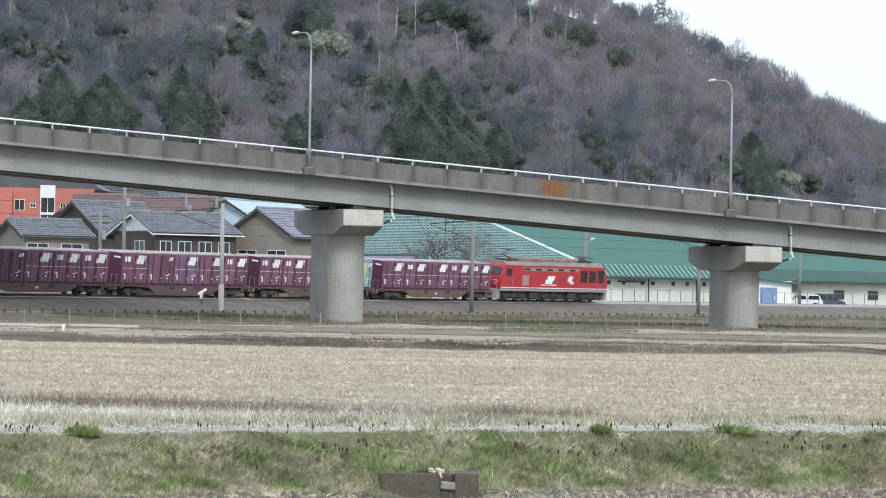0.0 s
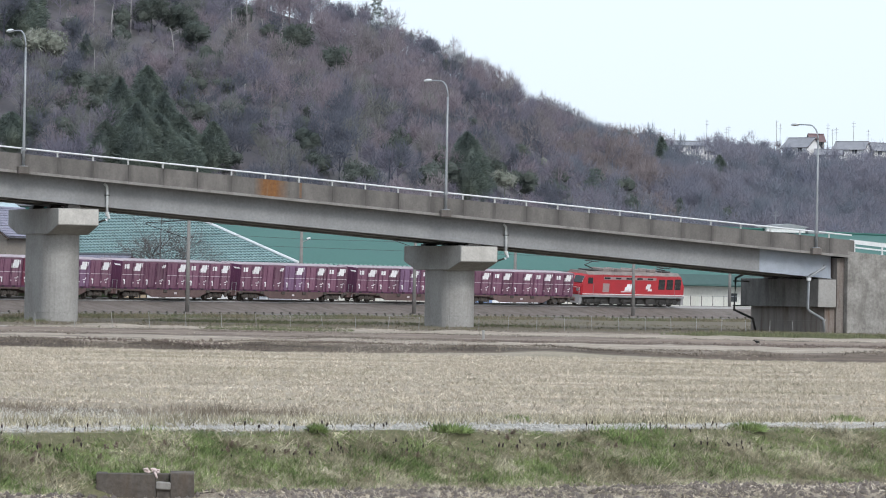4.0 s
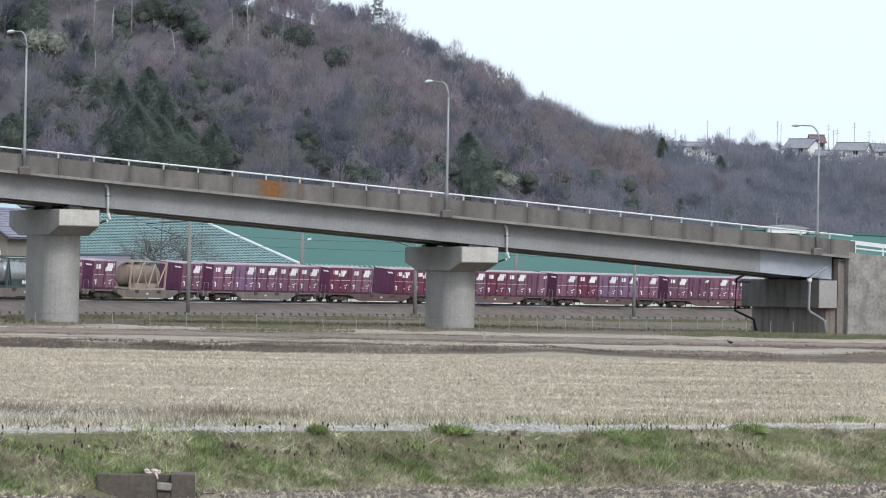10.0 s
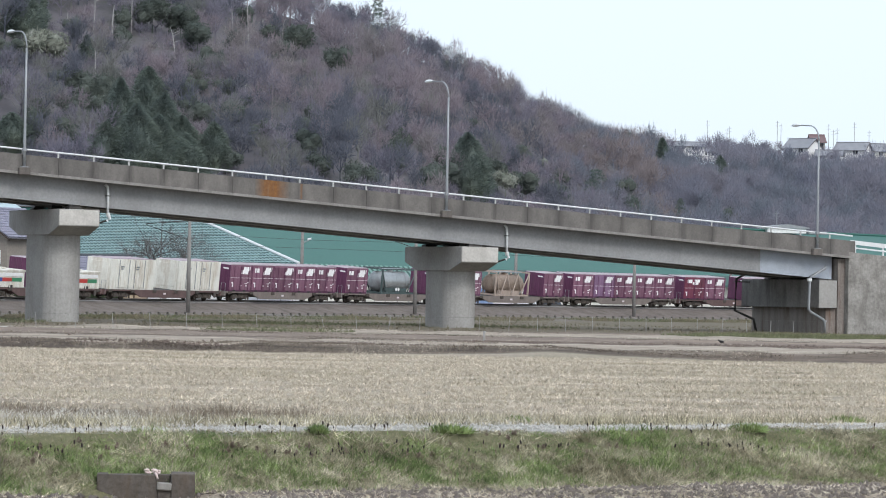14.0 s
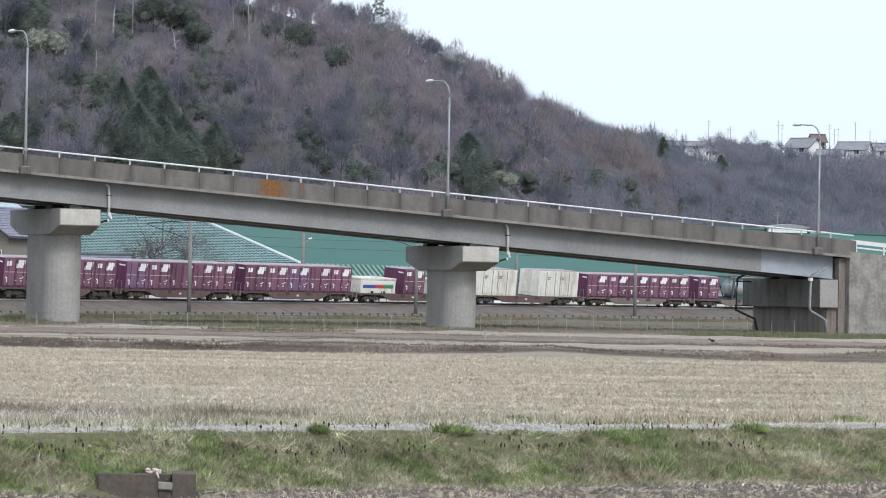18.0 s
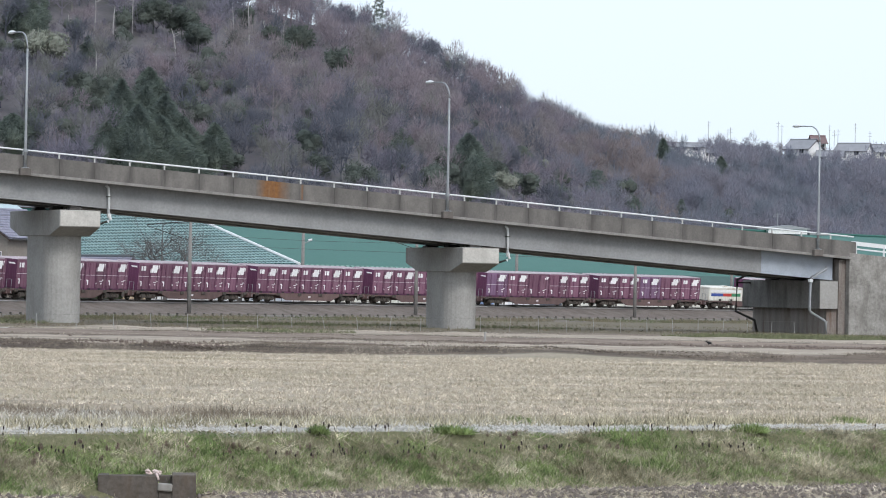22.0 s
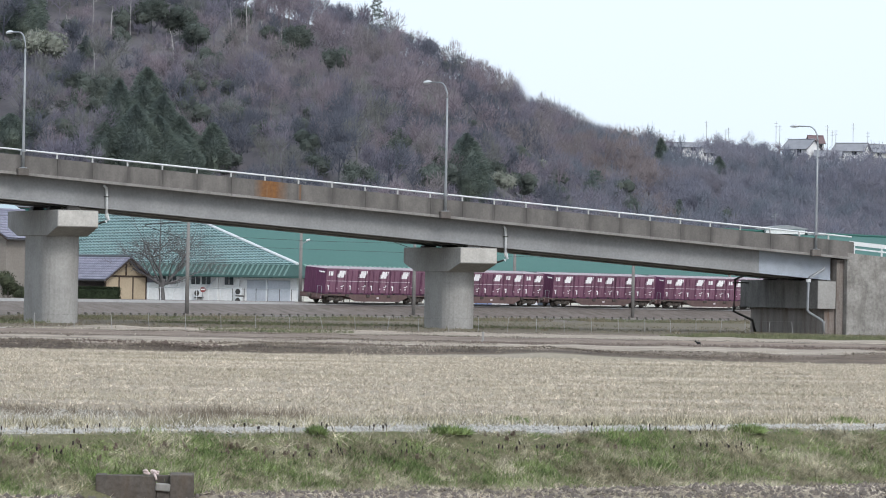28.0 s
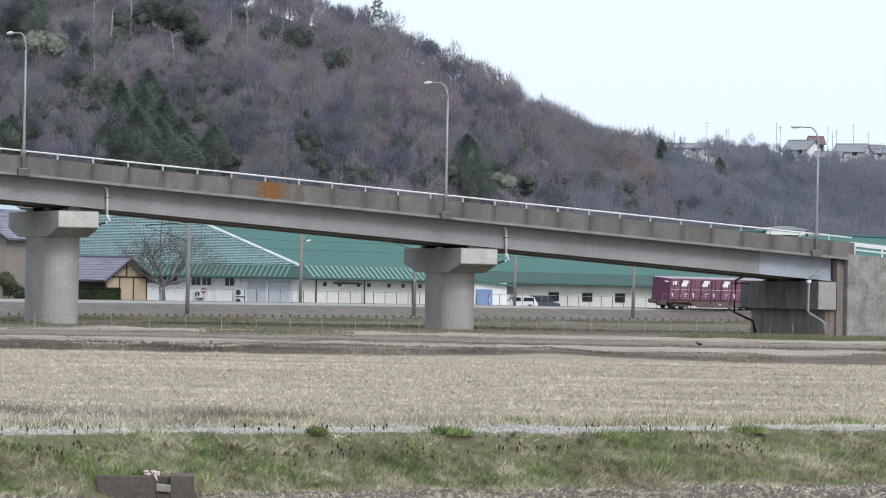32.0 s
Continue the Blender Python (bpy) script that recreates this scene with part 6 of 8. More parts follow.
def house(name, label, x, y, turn, long, wide, walls, roof, wall_mat, roof_mat, over=0.55, base=YARD_Z, gable_mat=None, windows=(), ridge_mat=None, pitch=0.3, group="houses beside the railway", trim=None):
    """A gabled house: its ridge lies along local x. windows: (face, along, sill, width, height)."""
    h = thing(name, label, "house", pose(x, y, base, 0, 0, turn), group)
    L, W = long / 2, wide / 2
    bm = prism(bmesh.new(), [(-W, -0.4), (W, -0.4), (W, walls), (-W, walls)], -L, L, "x")
    part("wall", bm, wall_mat, h)
    for s in (-1, 1):
        bm = prism(bmesh.new(), [(-W, walls), (W, walls), (0, walls + roof)], s * (L - 0.1) - 0.08, s * (L - 0.1) + 0.08, "x")
        part("gable", bm, gable_mat or wall_mat, h)
    k = roof / W
    for s in (-1, 1):
        e = W + over
        lo, hi = walls - over * k + 0.05, walls + roof + 0.05
        a, b, c, d = (-L - over, s * e, lo), (L + over, s * e, lo), (L + over, 0, hi), (-L - over, 0, hi)
        bm = sheet(bmesh.new(), a, b, c, d, 0.14)
        if pitch:
            tiled(bm, a, b, c, d, pitch, 0.07, 0.42)
        part("roof_slope", bm, roof_mat, h)
        bm = tube(bmesh.new(), [(-L - over, s * (e + 0.06), lo - 0.08), (L + over, s * (e + 0.06), lo - 0.08)], 0.06, 6)
        part("gutter", bm, trim or DARK_STEEL, h)
        for q in (-1, 1):
            bm = sheet(bmesh.new(), (q * (L + over), s * e, lo - 0.02), (q * (L + over - 0.06), s * e, lo - 0.02), (q * (L + over - 0.06), 0, hi - 0.02), (q * (L + over), 0, hi - 0.02), 0.24)
            part("bargeboard", bm, trim or TIMBER, h)
    part("ridge_cap", tube(bmesh.new(), [(-L - over, 0, walls + roof + 0.12), (L + over, 0, walls + roof + 0.12)], 0.16, 8), ridge_mat or roof_mat, h)
    for face, along, sill, w, hh in windows:
        m = {"front": pose(along, -W - 0.01, sill), "left": pose(-L - 0.01, -along, sill, 0, 0, -90), "right": pose(L + 0.01, along, sill, 0, 0, 90)}[face]
        window(h, m, w, hh)
    return h


def build_town():
    house("house", "dark timber house with blue-grey tiled gable roof", -50.0, 331.0, 41, 8.6, 7.0, 6.1, 1.6, DARK_WALL, TILE_GREY, gable_mat=WHITE_WALL, trim=WHITE_WALL,
          windows=(("front", -3.2, 4.0, 1.1, 1.2), ("front", -1.2, 4.0, 1.3, 1.2), ("front", 1.0, 4.0, 1.3, 1.2), ("front", 3.0, 4.0, 1.1, 1.2), ("left", 0.9, 4.0, 1.5, 1.2)))
    house("house", "brown plastered house with steep tiled gable roof", -40.9, 337.5, 64, 8.0, 7.2, 6.1, 2.3, BROWN_WALL, TILE_PURPLE,
          windows=(("left", -1.3, 3.5, 1.9, 1.1), ("left", 1.9, 3.5, 1.9, 1.1)))
    house("house", "low brown house with dark tiled roof", -59.9, 319.5, 32, 6.0, 6.2, 5.5, 1.25, BROWN_WALL, TILE_GREY,
          windows=(("front", -1.8, 3.9, 1.9, 0.8), ("front", 1.4, 3.9, 1.9, 0.8)))
    house("house", "pale blue metal-clad building with shallow gable", -46.0, 362.0, 68, 14.0, 9.4, 7.0, 2.7, BLUE_WALL, BLUE_ROOF, pitch=0)
    house("house", "house with maroon tiled roof and white gable", -56.2, 368.0, -22, 10.0, 6.6, 7.8, 2.1, WHITE_WALL, TILE_MAROON)
    house("house", "white gabled house with dark grey roof", -54.0, 374.0, -65, 7.0, 5.2, 8.4, 1.8, WHITE_WALL, TILE_GREY, gable_mat=TILE_MAROON)
    house("house", "dark house with blue-grey tiled roof among others", -58.6, 345.0, 50, 8.0, 7.6, 6.3, 2.6, DARK_WALL, TILE_GREY)
    house("house", "house with dark slate roof behind others", -66.6, 394.0, 12, 9.0, 8.0, 10.4, 1.9, BROWN_WALL, TILE_DARK)
    house("house", "far house with grey roof and cream walls", -60.5, 404.0, 15, 9.0, 8.0, 10.2, 1.8, WHITE_WALL, TILE_GREY)
    house("house", "far house with blue-grey roof behind the town", -53.5, 408.0, 20, 8.5, 8.0, 10.0, 1.6, WHITE_WALL, TILE_GREY)
    house("house", "house with maroon roof at the town edge", -62.0, 352.0, 62, 6.5, 6.0, 6.6, 1.6, WHITE_WALL, TILE_MAROON)
    house("house", "small maroon-roofed house between bigger ones", -63.3, 372.0, 10, 6.0, 6.0, 8.6, 1.6, WHITE_WALL, TILE_MAROON)
    house("shed", "dark green ribbed metal shed", -43.8, 392.0, 5, 5.4, 6.0, 9.9, 0.8, SHED_GREEN, TILE_DARK, pitch=0, over=0.2)
    # the orange-red flat building with a white framed stair window
    b = thing("apartment_building", "orange-red rendered building with white framed window bay", "building", pose(-70.0, 375.0, YARD_Z, 0, 0, 4))
    part("wall", boxed((-9.0, 0, -0.4), (4.8, 10.0, 11.0)), RED_WALL, b)
    bm = prism(bmesh.new(), [(-9.5, 11.0), (5.8, 10.9), (2.6, 12.6), (-8.6, 12.9)], 0.4, 10.4, "y")
    part("roof", bm, TILE_DARK, b, "dark blue-grey metal roof")
    bay = part("window_bay", boxed((-0.75, -0.25, 6.6), (0.8, 0.02, 11.3), 0.03), WHITE_STEEL, b, "white framed tall window bay")
    for k in range(3):
        for q in (0, 1):
            z = 5.0 + 1.75 * k
            part("pane", boxed((-0.62 + 0.7 * q, -0.27, z), (0.02 + 0.7 * q, -0.24, z + 1.5)), GLASS_DARK, bay)
    for x, w in ((-2.9, 0.95), (3.1, 0.95), (-5.9, 0.9), (-1.5, 0.5), (1.6, 0.5)):
        window(b, pose(x, -0.01, 8.7 if w > 0.6 else 9.0), w, 1.05 if w > 0.6 else 0.4)
    part("side_wing", boxed((-12.0, -0.8, -0.4), (-3.6, 6.0, 10.6)), RED_WALL, b)


build_town()


def build_warehouse():
    """The long green-roofed factory: a hipped corner, tiled on its short side and plain along the railway."""
    C = Vector((-15.2, 388.0, YARD_Z))
    R, L = Vector((0.61, 0.793, 0)), Vector((-0.9, 0.436, 0))
    out_r, out_l = Vector((0.793, -0.61, 0)), Vector((-0.436, -0.9, 0))
    hall = thing("factory_hall", "long cream factory hall with large teal green roof", "factory", group="")
    up = Vector((0, 0, 1))
    top = Vector((-31.8, 413.7, 12.0))
    eave = 4.25

    def at(p, z):
        return (p.x, p.y, z)

    # walls
    bm = bmesh.new()
    a, b = C, C + R * 185
    for p, q, o in ((a, b, out_r),):
        vs = [bm.verts.new(at(p, 0.6)), bm.verts.new(at(q, 0.6)), bm.verts.new(at(q, eave)), bm.verts.new(at(p, eave)),
              bm.verts.new(at(p - o * 0.3, 0.6)), bm.verts.new(at(q - o * 0.3, 0.6)), bm.verts.new(at(q - o * 0.3, eave)), bm.verts.new(at(p - o * 0.3, eave))]
        for f in ((0, 1, 2, 3), (7, 6, 5, 4), (0, 4, 5, 1), (3, 2, 6, 7), (0, 3, 7, 4), (1, 5, 6, 2)):
            bm.faces.new([vs[i] for i in f])
    part("wall", bm, CREAM_WALL, hall, "long cream rendered wall")
    bm = bmesh.new()
    p, q, o = C, C + L * 42, out_l
    vs = [bm.verts.new(at(p, 0.6)), bm.verts.new(at(q, 0.6)), bm.verts.new(at(q, eave)), bm.verts.new(at(p, eave)),
          bm.verts.new(at(p - o * 0.3, 0.6)), bm.verts.new(at(q - o * 0.3, 0.6)), bm.verts.new(at(q - o * 0.3, eave)), bm.verts.new(at(p - o * 0.3, eave))]
    for f in ((0, 1, 2, 3), (7, 6, 5, 4), (0, 4, 5, 1), (3, 2, 6, 7), (0, 3, 7, 4), (1, 5, 6, 2)):
        bm.faces.new([vs[i] for i in f])
    bmesh.ops.recalc_face_normals(bm, faces=bm.faces[:])
    part("end_wall", bm, WHITE_WALL, hall, "white end wall")
    # main roof planes
    z0 = 5.3
    cr = C + (top - C) * 0.0
    far_top = top + R * 185
    bm = sheet(bmesh.new(), at(C, z0), at(C + R * 185, z0), at(far_top, 12.0), at(top, 12.0), 0.2)
    part("long_roof", bm, TEAL_ROOF, hall, "smooth teal metal roof")
    lt = top + L * 30
    bm = sheet(bmesh.new(), at(C + L * 42, z0), at(C, z0), at(top, 12.0), at(lt, 12.0), 0.2)
    part("end_roof", bm, PALE_TILE, hall, "pale green tiled end roof")
    # tiles of the end roof: the nearest courses as pieces, laid like scales
    slope_l = (top - C) - L * (top - C).dot(L)
    a0, a1 = Vector(at(C, z0)), Vector(at(C + L * 40, z0))
    rise = Vector((slope_l.x, slope_l.y, 12.0 - z0))
    n = L.cross(rise).normalized()
    n = n if n.z > 0 else -n
    length = rise.length
    rise.normalize()
    bm = bmesh.new()
    tw, th = 0.46, 0.46
    v = [bm.verts.new(q) for q in ((-tw / 2, 0.0, 0.09), (tw / 2, 0.0, 0.09), (tw / 2, th, 0.02), (-tw / 2, th, 0.02), (0, -th * 0.5, 0.11), (-tw / 2, 0, 0.0), (tw / 2, 0, 0.0), (0, -th * 0.45, 0.0))]
    for f in ((0, 4, 1, 2, 3), (0, 5, 7, 4), (4, 7, 6, 1)):
        bm.faces.new([v[i] for i in f])
    bmesh.ops.recalc_face_normals(bm, faces=bm.faces[:])
    rest_v, rest_f = [], []
    # lip faces get a dark colour that stands in for the shade at tile edges
    for f in bm.faces:
        f.material_index = 0 if len(f.verts) == 5 else 1
    me = finish("tile", bm, [PALE_TILE, TILE_LIP])
    frame3 = Matrix((L, rise, n)).transposed().to_4x4()
    base_v = [Vector(x.co) for x in me.vertices]
    base_p = [list(p.vertices) for p in me.polygons]
    count = 0
    along_top = (top - C).dot(L)
    for r in range(int(length / th)):
        for k in range(int(34 / tw)):
            u = (k + 0.5 * (r % 2)) * tw + 0.3
            w = r * th + 0.3
            if u < along_top * w / length + 0.3:
                continue
            m = Matrix.Translation(a0 + L * u + rise * w) @ frame3
            if count < 300 and r < 13 and u < 26:
                part("tile", me, None, hall, m=m)
                count += 1
            else:
                s = len(rest_v)
                rest_v += [tuple(m @ q) for q in base_v]
                rest_f += [[s + i for i in f] for f in base_p]
    me2 = bpy.data.meshes.new("tiles")
    me2.from_pydata(rest_v, [], rest_f)
    me2.materials.append(PALE_TILE)
    me2.materials.append(TILE_LIP)
    me2.polygons.foreach_set("material_index", [0 if len(f) == 5 else 1 for f in rest_f])
    tagged(part("tile_field", me2, None, hall, "pale green scale tiles"), kind="stuff")
    bm = tube(bmesh.new(), [at(C, z0 + 0.1), at(top, 12.1)], 0.17, 6)
    part("hip_cap", bm, WHITE_STEEL, hall, "white hip capping")
    part("ridge_cap", tube(bmesh.new(), [at(top, 12.1), at(far_top, 12.1)], 0.2, 6), TEAL_ROOF, hall)
    # skirts of the eaves with standing ribs
    er, el = C + out_r * 1.3, C + out_l * 1.3
    corner = C + (out_r + out_l).normalized() * 1.7
    bm = sheet(bmesh.new(), at(corner, eave - 0.15), at(er + R * 185, eave - 0.15), at(C + R * 185, z0), at(C, z0), 0.1)
    part("skirt", bm, RIB_GREEN, hall)
    bm = sheet(bmesh.new(), at(el + L * 42, eave - 0.15), at(corner, eave - 0.15), at(C, z0), at(C + L * 42, z0), 0.1)
    part("skirt", bm, RIB_GREEN, hall)
    for k in range(29):
        t = 1.0 + 0.85 * k
        bm = sheet(bmesh.new(), at(er + R * t, eave - 0.1), at(er + R * (t + 0.42), eave - 0.1), at(C + R * (t + 0.42), z0 + 0.09), at(C + R * t, z0 + 0.09), 0.12)
        part("roof_rib", bm, RIB_LIT, hall)
    for k in range(52):
        t = 0.8 + 0.62 * k
        bm = sheet(bmesh.new(), at(el + L * (t + 0.2), eave - 0.1), at(el + L * t, eave - 0.1), at(C + L * t, z0 + 0.09), at(C + L * (t + 0.2), z0 + 0.09), 0.12)
        part("roof_rib", bm, RIB_SHADED, hall)
    part("gutter", tube(bmesh.new(), [at(corner, eave - 0.3), at(er + R * 185, eave - 0.3)], 0.12, 6), RIB_GREEN, hall)
    part("gutter", tube(bmesh.new(), [at(corner, eave - 0.3), at(el + L * 42, eave - 0.3)], 0.12, 6), RIB_GREEN, hall)
    bm = tube(bmesh.new(), [at(corner, eave - 0.2), at(corner * 0.5 + C * 0.5, eave - 0.9), at(C + out_r * 0.15, eave - 1.1), at(C + out_r * 0.15, 1.0)], 0.09, 6)
    part("downpipe", bm, WHITE_STEEL, hall)
    turn = math.degrees(math.atan2(R.y, R.x))

    def on_wall(t, z):
        p = C + R * t + out_r * 0.01
        return pose(p.x, p.y, z, 0, 0, turn)

    for t in (46.2, 52.9, 59.6, 84.0, 94.0):
        window(hall, on_wall(t, 2.05), 1.9, 0.95, 2, DARK_STEEL)
    for t in (4.5, 7.0, 10.2, 12.0, 15.5, 18.0, 21.0, 22.6, 26.0):
        part("vent", boxed((-0.25, -0.08, 0), (0.25, 0.02, 0.4)), DARK_STEEL, hall, m=on_wall(t, 3.2))
    for t in (3.0, 11.2, 19.6, 29.0):
        part("wall_pipe", tube(bmesh.new(), [(0, -0.1, 0), (0, -0.1, 3.0)], 0.07, 6), DARK_STEEL, hall, m=on_wall(t, 1.0))
    part("duct", boxed((-2.2, -0.3, 0), (2.2, -0.02, 0.14)), DARK_STEEL, hall, m=on_wall(8.2, 3.45))
    part("duct", boxed((-1.6, -0.3, 0), (1.6, -0.02, 0.14)), DARK_STEEL, hall, m=on_wall(24.2, 3.3))
    part("wall_stain", boxed((-1.1, -0.012, 0), (1.1, 0.0, 1.1)), BROWN_WALL, hall, "brown weather stain", m=on_wall(37.5, 2.7))
    # end wall: windows, shutters, air-conditioner units
    turn_l = math.degrees(math.atan2(-L.y, -L.x))

    def on_end(t, z):
        p = C + L * t + out_l * 0.01
        return pose(p.x, p.y, z, 0, 0, turn_l)

    part("shutter", boxed((-2.6, -0.06, 0), (2.6, 0.02, 2.6), 0.02), SHUTTER, hall, "grey-blue closed shutter", m=on_end(3.4, 1.0))
    bm = boxed((-0.08, -0.15, 0), (0.08, 0.0, 3.1))
    part("wall_pipe", bm, WHITE_STEEL, hall, m=on_end(3.6, 1.0))
    for t in (8.2, 11.0, 12.3, 15.2, 16.5, 19.5):
        window(hall, on_end(t, 3.05), 1.1, 0.85)
    for t in (7.0, 9.6, 13.6):
        part("pilaster", boxed((-0.12, -0.2, 0), (0.12, 0, 3.2)), WHITE_WALL, hall, m=on_end(t, 1.0))
    bm = tube(bmesh.new(), [(-1.2, -0.25, 1.0), (1.0, -0.25, 3.1)], 0.06, 6)
    part("diagonal_brace", bm, SHUTTER, hall, m=on_end(10.4, 0.9))
    for t, z in ((6.7, 1.0), (6.7, 1.95), (11.7, 1.7)):
        u = thing("air_conditioner", "white outdoor air-conditioner unit by a wall", "air conditioner", on_end(t, z) @ pose(0, -0.45, 0), "air conditioners")
        part("casing", boxed((-0.42, -0.16, 0), (0.42, 0.16, 0.8), 0.03), WHITE_STEEL, u)
        part("fan_grille", tube(bmesh.new(), [(-0.08, -0.17, 0.4), (-0.08, -0.19, 0.4)], 0.3, 14), DARK_STEEL, u)
        part("bracket", boxed((-0.4, -0.1, -0.12 if z > 1.01 else -0.05), (0.4, 0.45, 0.0)), DARK_STEEL, u)
    # the porch with the blue door
    p = C + R * 29.7
    lean = thing("porch", "white lean-to porch with blue door and green roof", "porch", pose(p.x + out_r.x * 2.6, p.y + out_r.y * 2.6, YARD_Z, 0, 0, turn - 38))
    part("wall", boxed((-2.6, 0, -0.3), (2.4, 3.6, 2.95)), WHITE_WALL, lean)
    bm = sheet(bmesh.new(), (-3.0, -0.6, 3.35), (3.0, -0.6, 2.75), (3.0, 3.8, 2.95), (-3.0, 3.8, 3.75), 0.2)
    part("roof", bm, TEAL_ROOF, lean)
    part("door", boxed((-1.2, -0.06, -0.2), (0.75, 0.02, 2.2), 0.02), BLUE_DOOR, lean, "dusty blue double door")
    part("door_handle", boxed((0.4, -0.1, 0.9), (0.47, -0.05, 1.25)), WHITE_STEEL, lean)


build_warehouse()


HEDGE = foliage("clipped hedge leaves", [(0.022, 0.032, 0.018), (0.04, 0.055, 0.03)], 0.8, 3.0)


def build_cottage():
    # long walls are coloured dark for the shade below the eaves; the gable stays tan
    h = house("cottage", "small tan boarded building with purple-grey tiled roof", -33.3, 352.0, -42, 9.0, 5.4, 2.65, 1.75, DARK_WALL, TILE_PURPLE, over=0.7, gable_mat=TAN_WALL, pitch=0.3, ridge_mat=TILE_DARK)
    part("gable_cladding", boxed((4.5, -2.7, -0.2), (4.53, 2.7, 2.66)), TAN_WALL, h, "tan boards of the gable end")
    for y in (-2.62, -0.9, 0.9, 2.62):
        part("timber_post", boxed((4.5, y - 0.07, -0.2), (4.57, y + 0.07, 2.66)), TIMBER, h)
    part("timber_rail", boxed((4.5, -2.7, 2.55), (4.58, 2.7, 2.72)), TIMBER, h)
    part("timber_post", boxed((4.5, -0.07, 2.7), (4.57, 0.07, 4.2)), TIMBER, h)
    n = 5200
    p = RNG.uniform(-1, 1, (n, 3))
    face = RNG.integers(0, 3, n)
    p[np.arange(n), face] = np.sign(p[np.arange(n), face]) * RNG.uniform(0.88, 1.04, n)
    p[:, 2] = np.abs(p[:, 2])
    v = spikes(p * [2.6, 0.7, 1.6], unit(p * [0.3, 1, 1] + RNG.normal(size=(n, 3)) * 0.5), RNG.uniform(0.08, 0.2, n), RNG.uniform(0.05, 0.11, n))
    ob = tagged(new("hedge", raw("hedge", v, np.arange(len(v)).reshape(-1, 3), HEDGE)), "square clipped dark green hedge before a cottage", "hedge")
    ob.matrix_basis = pose(-32.9, 345.9, YARD_Z - 0.1, 0, 0, 20)
    part("heart", boxed((-2.5, -0.62, -0.1), (2.5, 0.62, 1.46), 0.1), HEDGE, ob, "dense inner twigs")


build_cottage()


def limb(bm, a, way, length, radius, depth, rnd):
    """A branch with its forks, thinning towards its tips."""
    pts, p, d = [Vector(a)], Vector(a), Vector(way).normalized()
    for k in range(4):
        d = (d + Vector((rnd.gauss(0, 0.16), rnd.gauss(0, 0.16), rnd.gauss(0.03, 0.1)))).normalized()
        p = p + d * length / 4
        pts.append(p)
    tube(bm, pts, radius, 5 if radius > 0.04 else 3, 0, radius * 0.45)
    if depth:
        for k in range(rnd.randint(3, 4)):
            q = pts[rnd.randint(1, 4)]
            w = (d + Vector((rnd.gauss(0, 0.75), rnd.gauss(0, 0.75), rnd.gauss(0.12, 0.4)))).normalized()
            limb(bm, q, w, length * rnd.uniform(0.5, 0.78), radius * 0.5, depth - 1, rnd)


YARD_BARK = surface("dark grey bark", (0.1, 0.094, 0.094), (0.17, 0.16, 0.16), 2.0, 18.0, 0.9, stretch=(1, 1, 0.3))


def build_yard_tree():
    rnd = random.Random(21)
    t = thing("bare_tree", "bare spreading tree with dark trunk by white wall", "tree", pose(-26.6, 350.0, YARD_Z))
    part("trunk", tube(bmesh.new(), [(0, 0, -0.3), (0.05, 0, 0.8), (-0.05, 0, 1.7), (0.1, 0, 2.5)], 0.32, 9, 0, 0.24), YARD_BARK, t, smooth=True)
    bm = bmesh.new()
    for way in ((-0.9, 0.1, 0.75), (0.95, 0, 0.55), (0.3, 0.4, 1.0), (-0.3, -0.3, 1.1), (0.75, -0.3, 0.9), (-0.6, 0.3, 1.2), (1.2, 0.2, 0.32)):
        limb(bm, (0.03, 0, 2.2 + rnd.uniform(-0.5, 0.2)), way, 3.5, 0.13, 4, rnd)
    part("branchwork", bm, YARD_BARK, t, "dark bare branches")
    # leaf buds and twig haze at the tips
    d = unit(RNG.normal(size=(3000, 3)))
    d[:, 2] = np.abs(d[:, 2]) - 0.1
    base = d * (RNG.uniform(0.4, 1.0, 3000) ** 0.5)[:, None] * np.array([5.6, 3.6, 3.4]) + np.array([0.9, 0, 3.4])
    v = spikes(base, unit(d + RNG.normal(size=(3000, 3)) * 0.5), RNG.uniform(0.4, 0.9, 3000), RNG.uniform(0.014, 0.03, 3000))
    tagged(part("twig_haze", raw("twig_haze", v, np.arange(len(v)).reshape(-1, 3), YARD_BARK), None, t), kind="stuff")


build_yard_tree()


def evergreen_shrub(x, y, wide, high, label):
    t = thing("evergreen_shrub", label, "shrub", pose(x, y, YARD_Z - 0.2), "shrubs behind the railway")
    part("stem", tube(bmesh.new(), [(0, 0, -0.2), (0.05, 0, high * 0.5)], 0.12, 7, 0, 0.06), BARK, t)
    v = np.concatenate([round_crown(900, wide, high), round_crown(500, wide * 0.6, high * 0.6) + [wide * 0.3, 0, 0]]) * [1, 1, 1]
    part("crown", raw("crown", v, np.arange(len(v)).reshape(-1, 3), SHRUB), None, t, "dark green leaves")


SHRUB = foliage("dark shrub leaves", [(0.04, 0.048, 0.03), (0.075, 0.082, 0.05)], 0.8, 3.0)
evergreen_shrub(-38.6, 327.5, 2.6, 3.7, "dark evergreen shrub beside a brown house")
evergreen_shrub(-37.4, 327.0, 1.6, 1.6, "low dark evergreen shrub by the railway")
evergreen_shrub(-36.2, 334.0, 2.0, 2.4, "olive green shrub before a brown house")


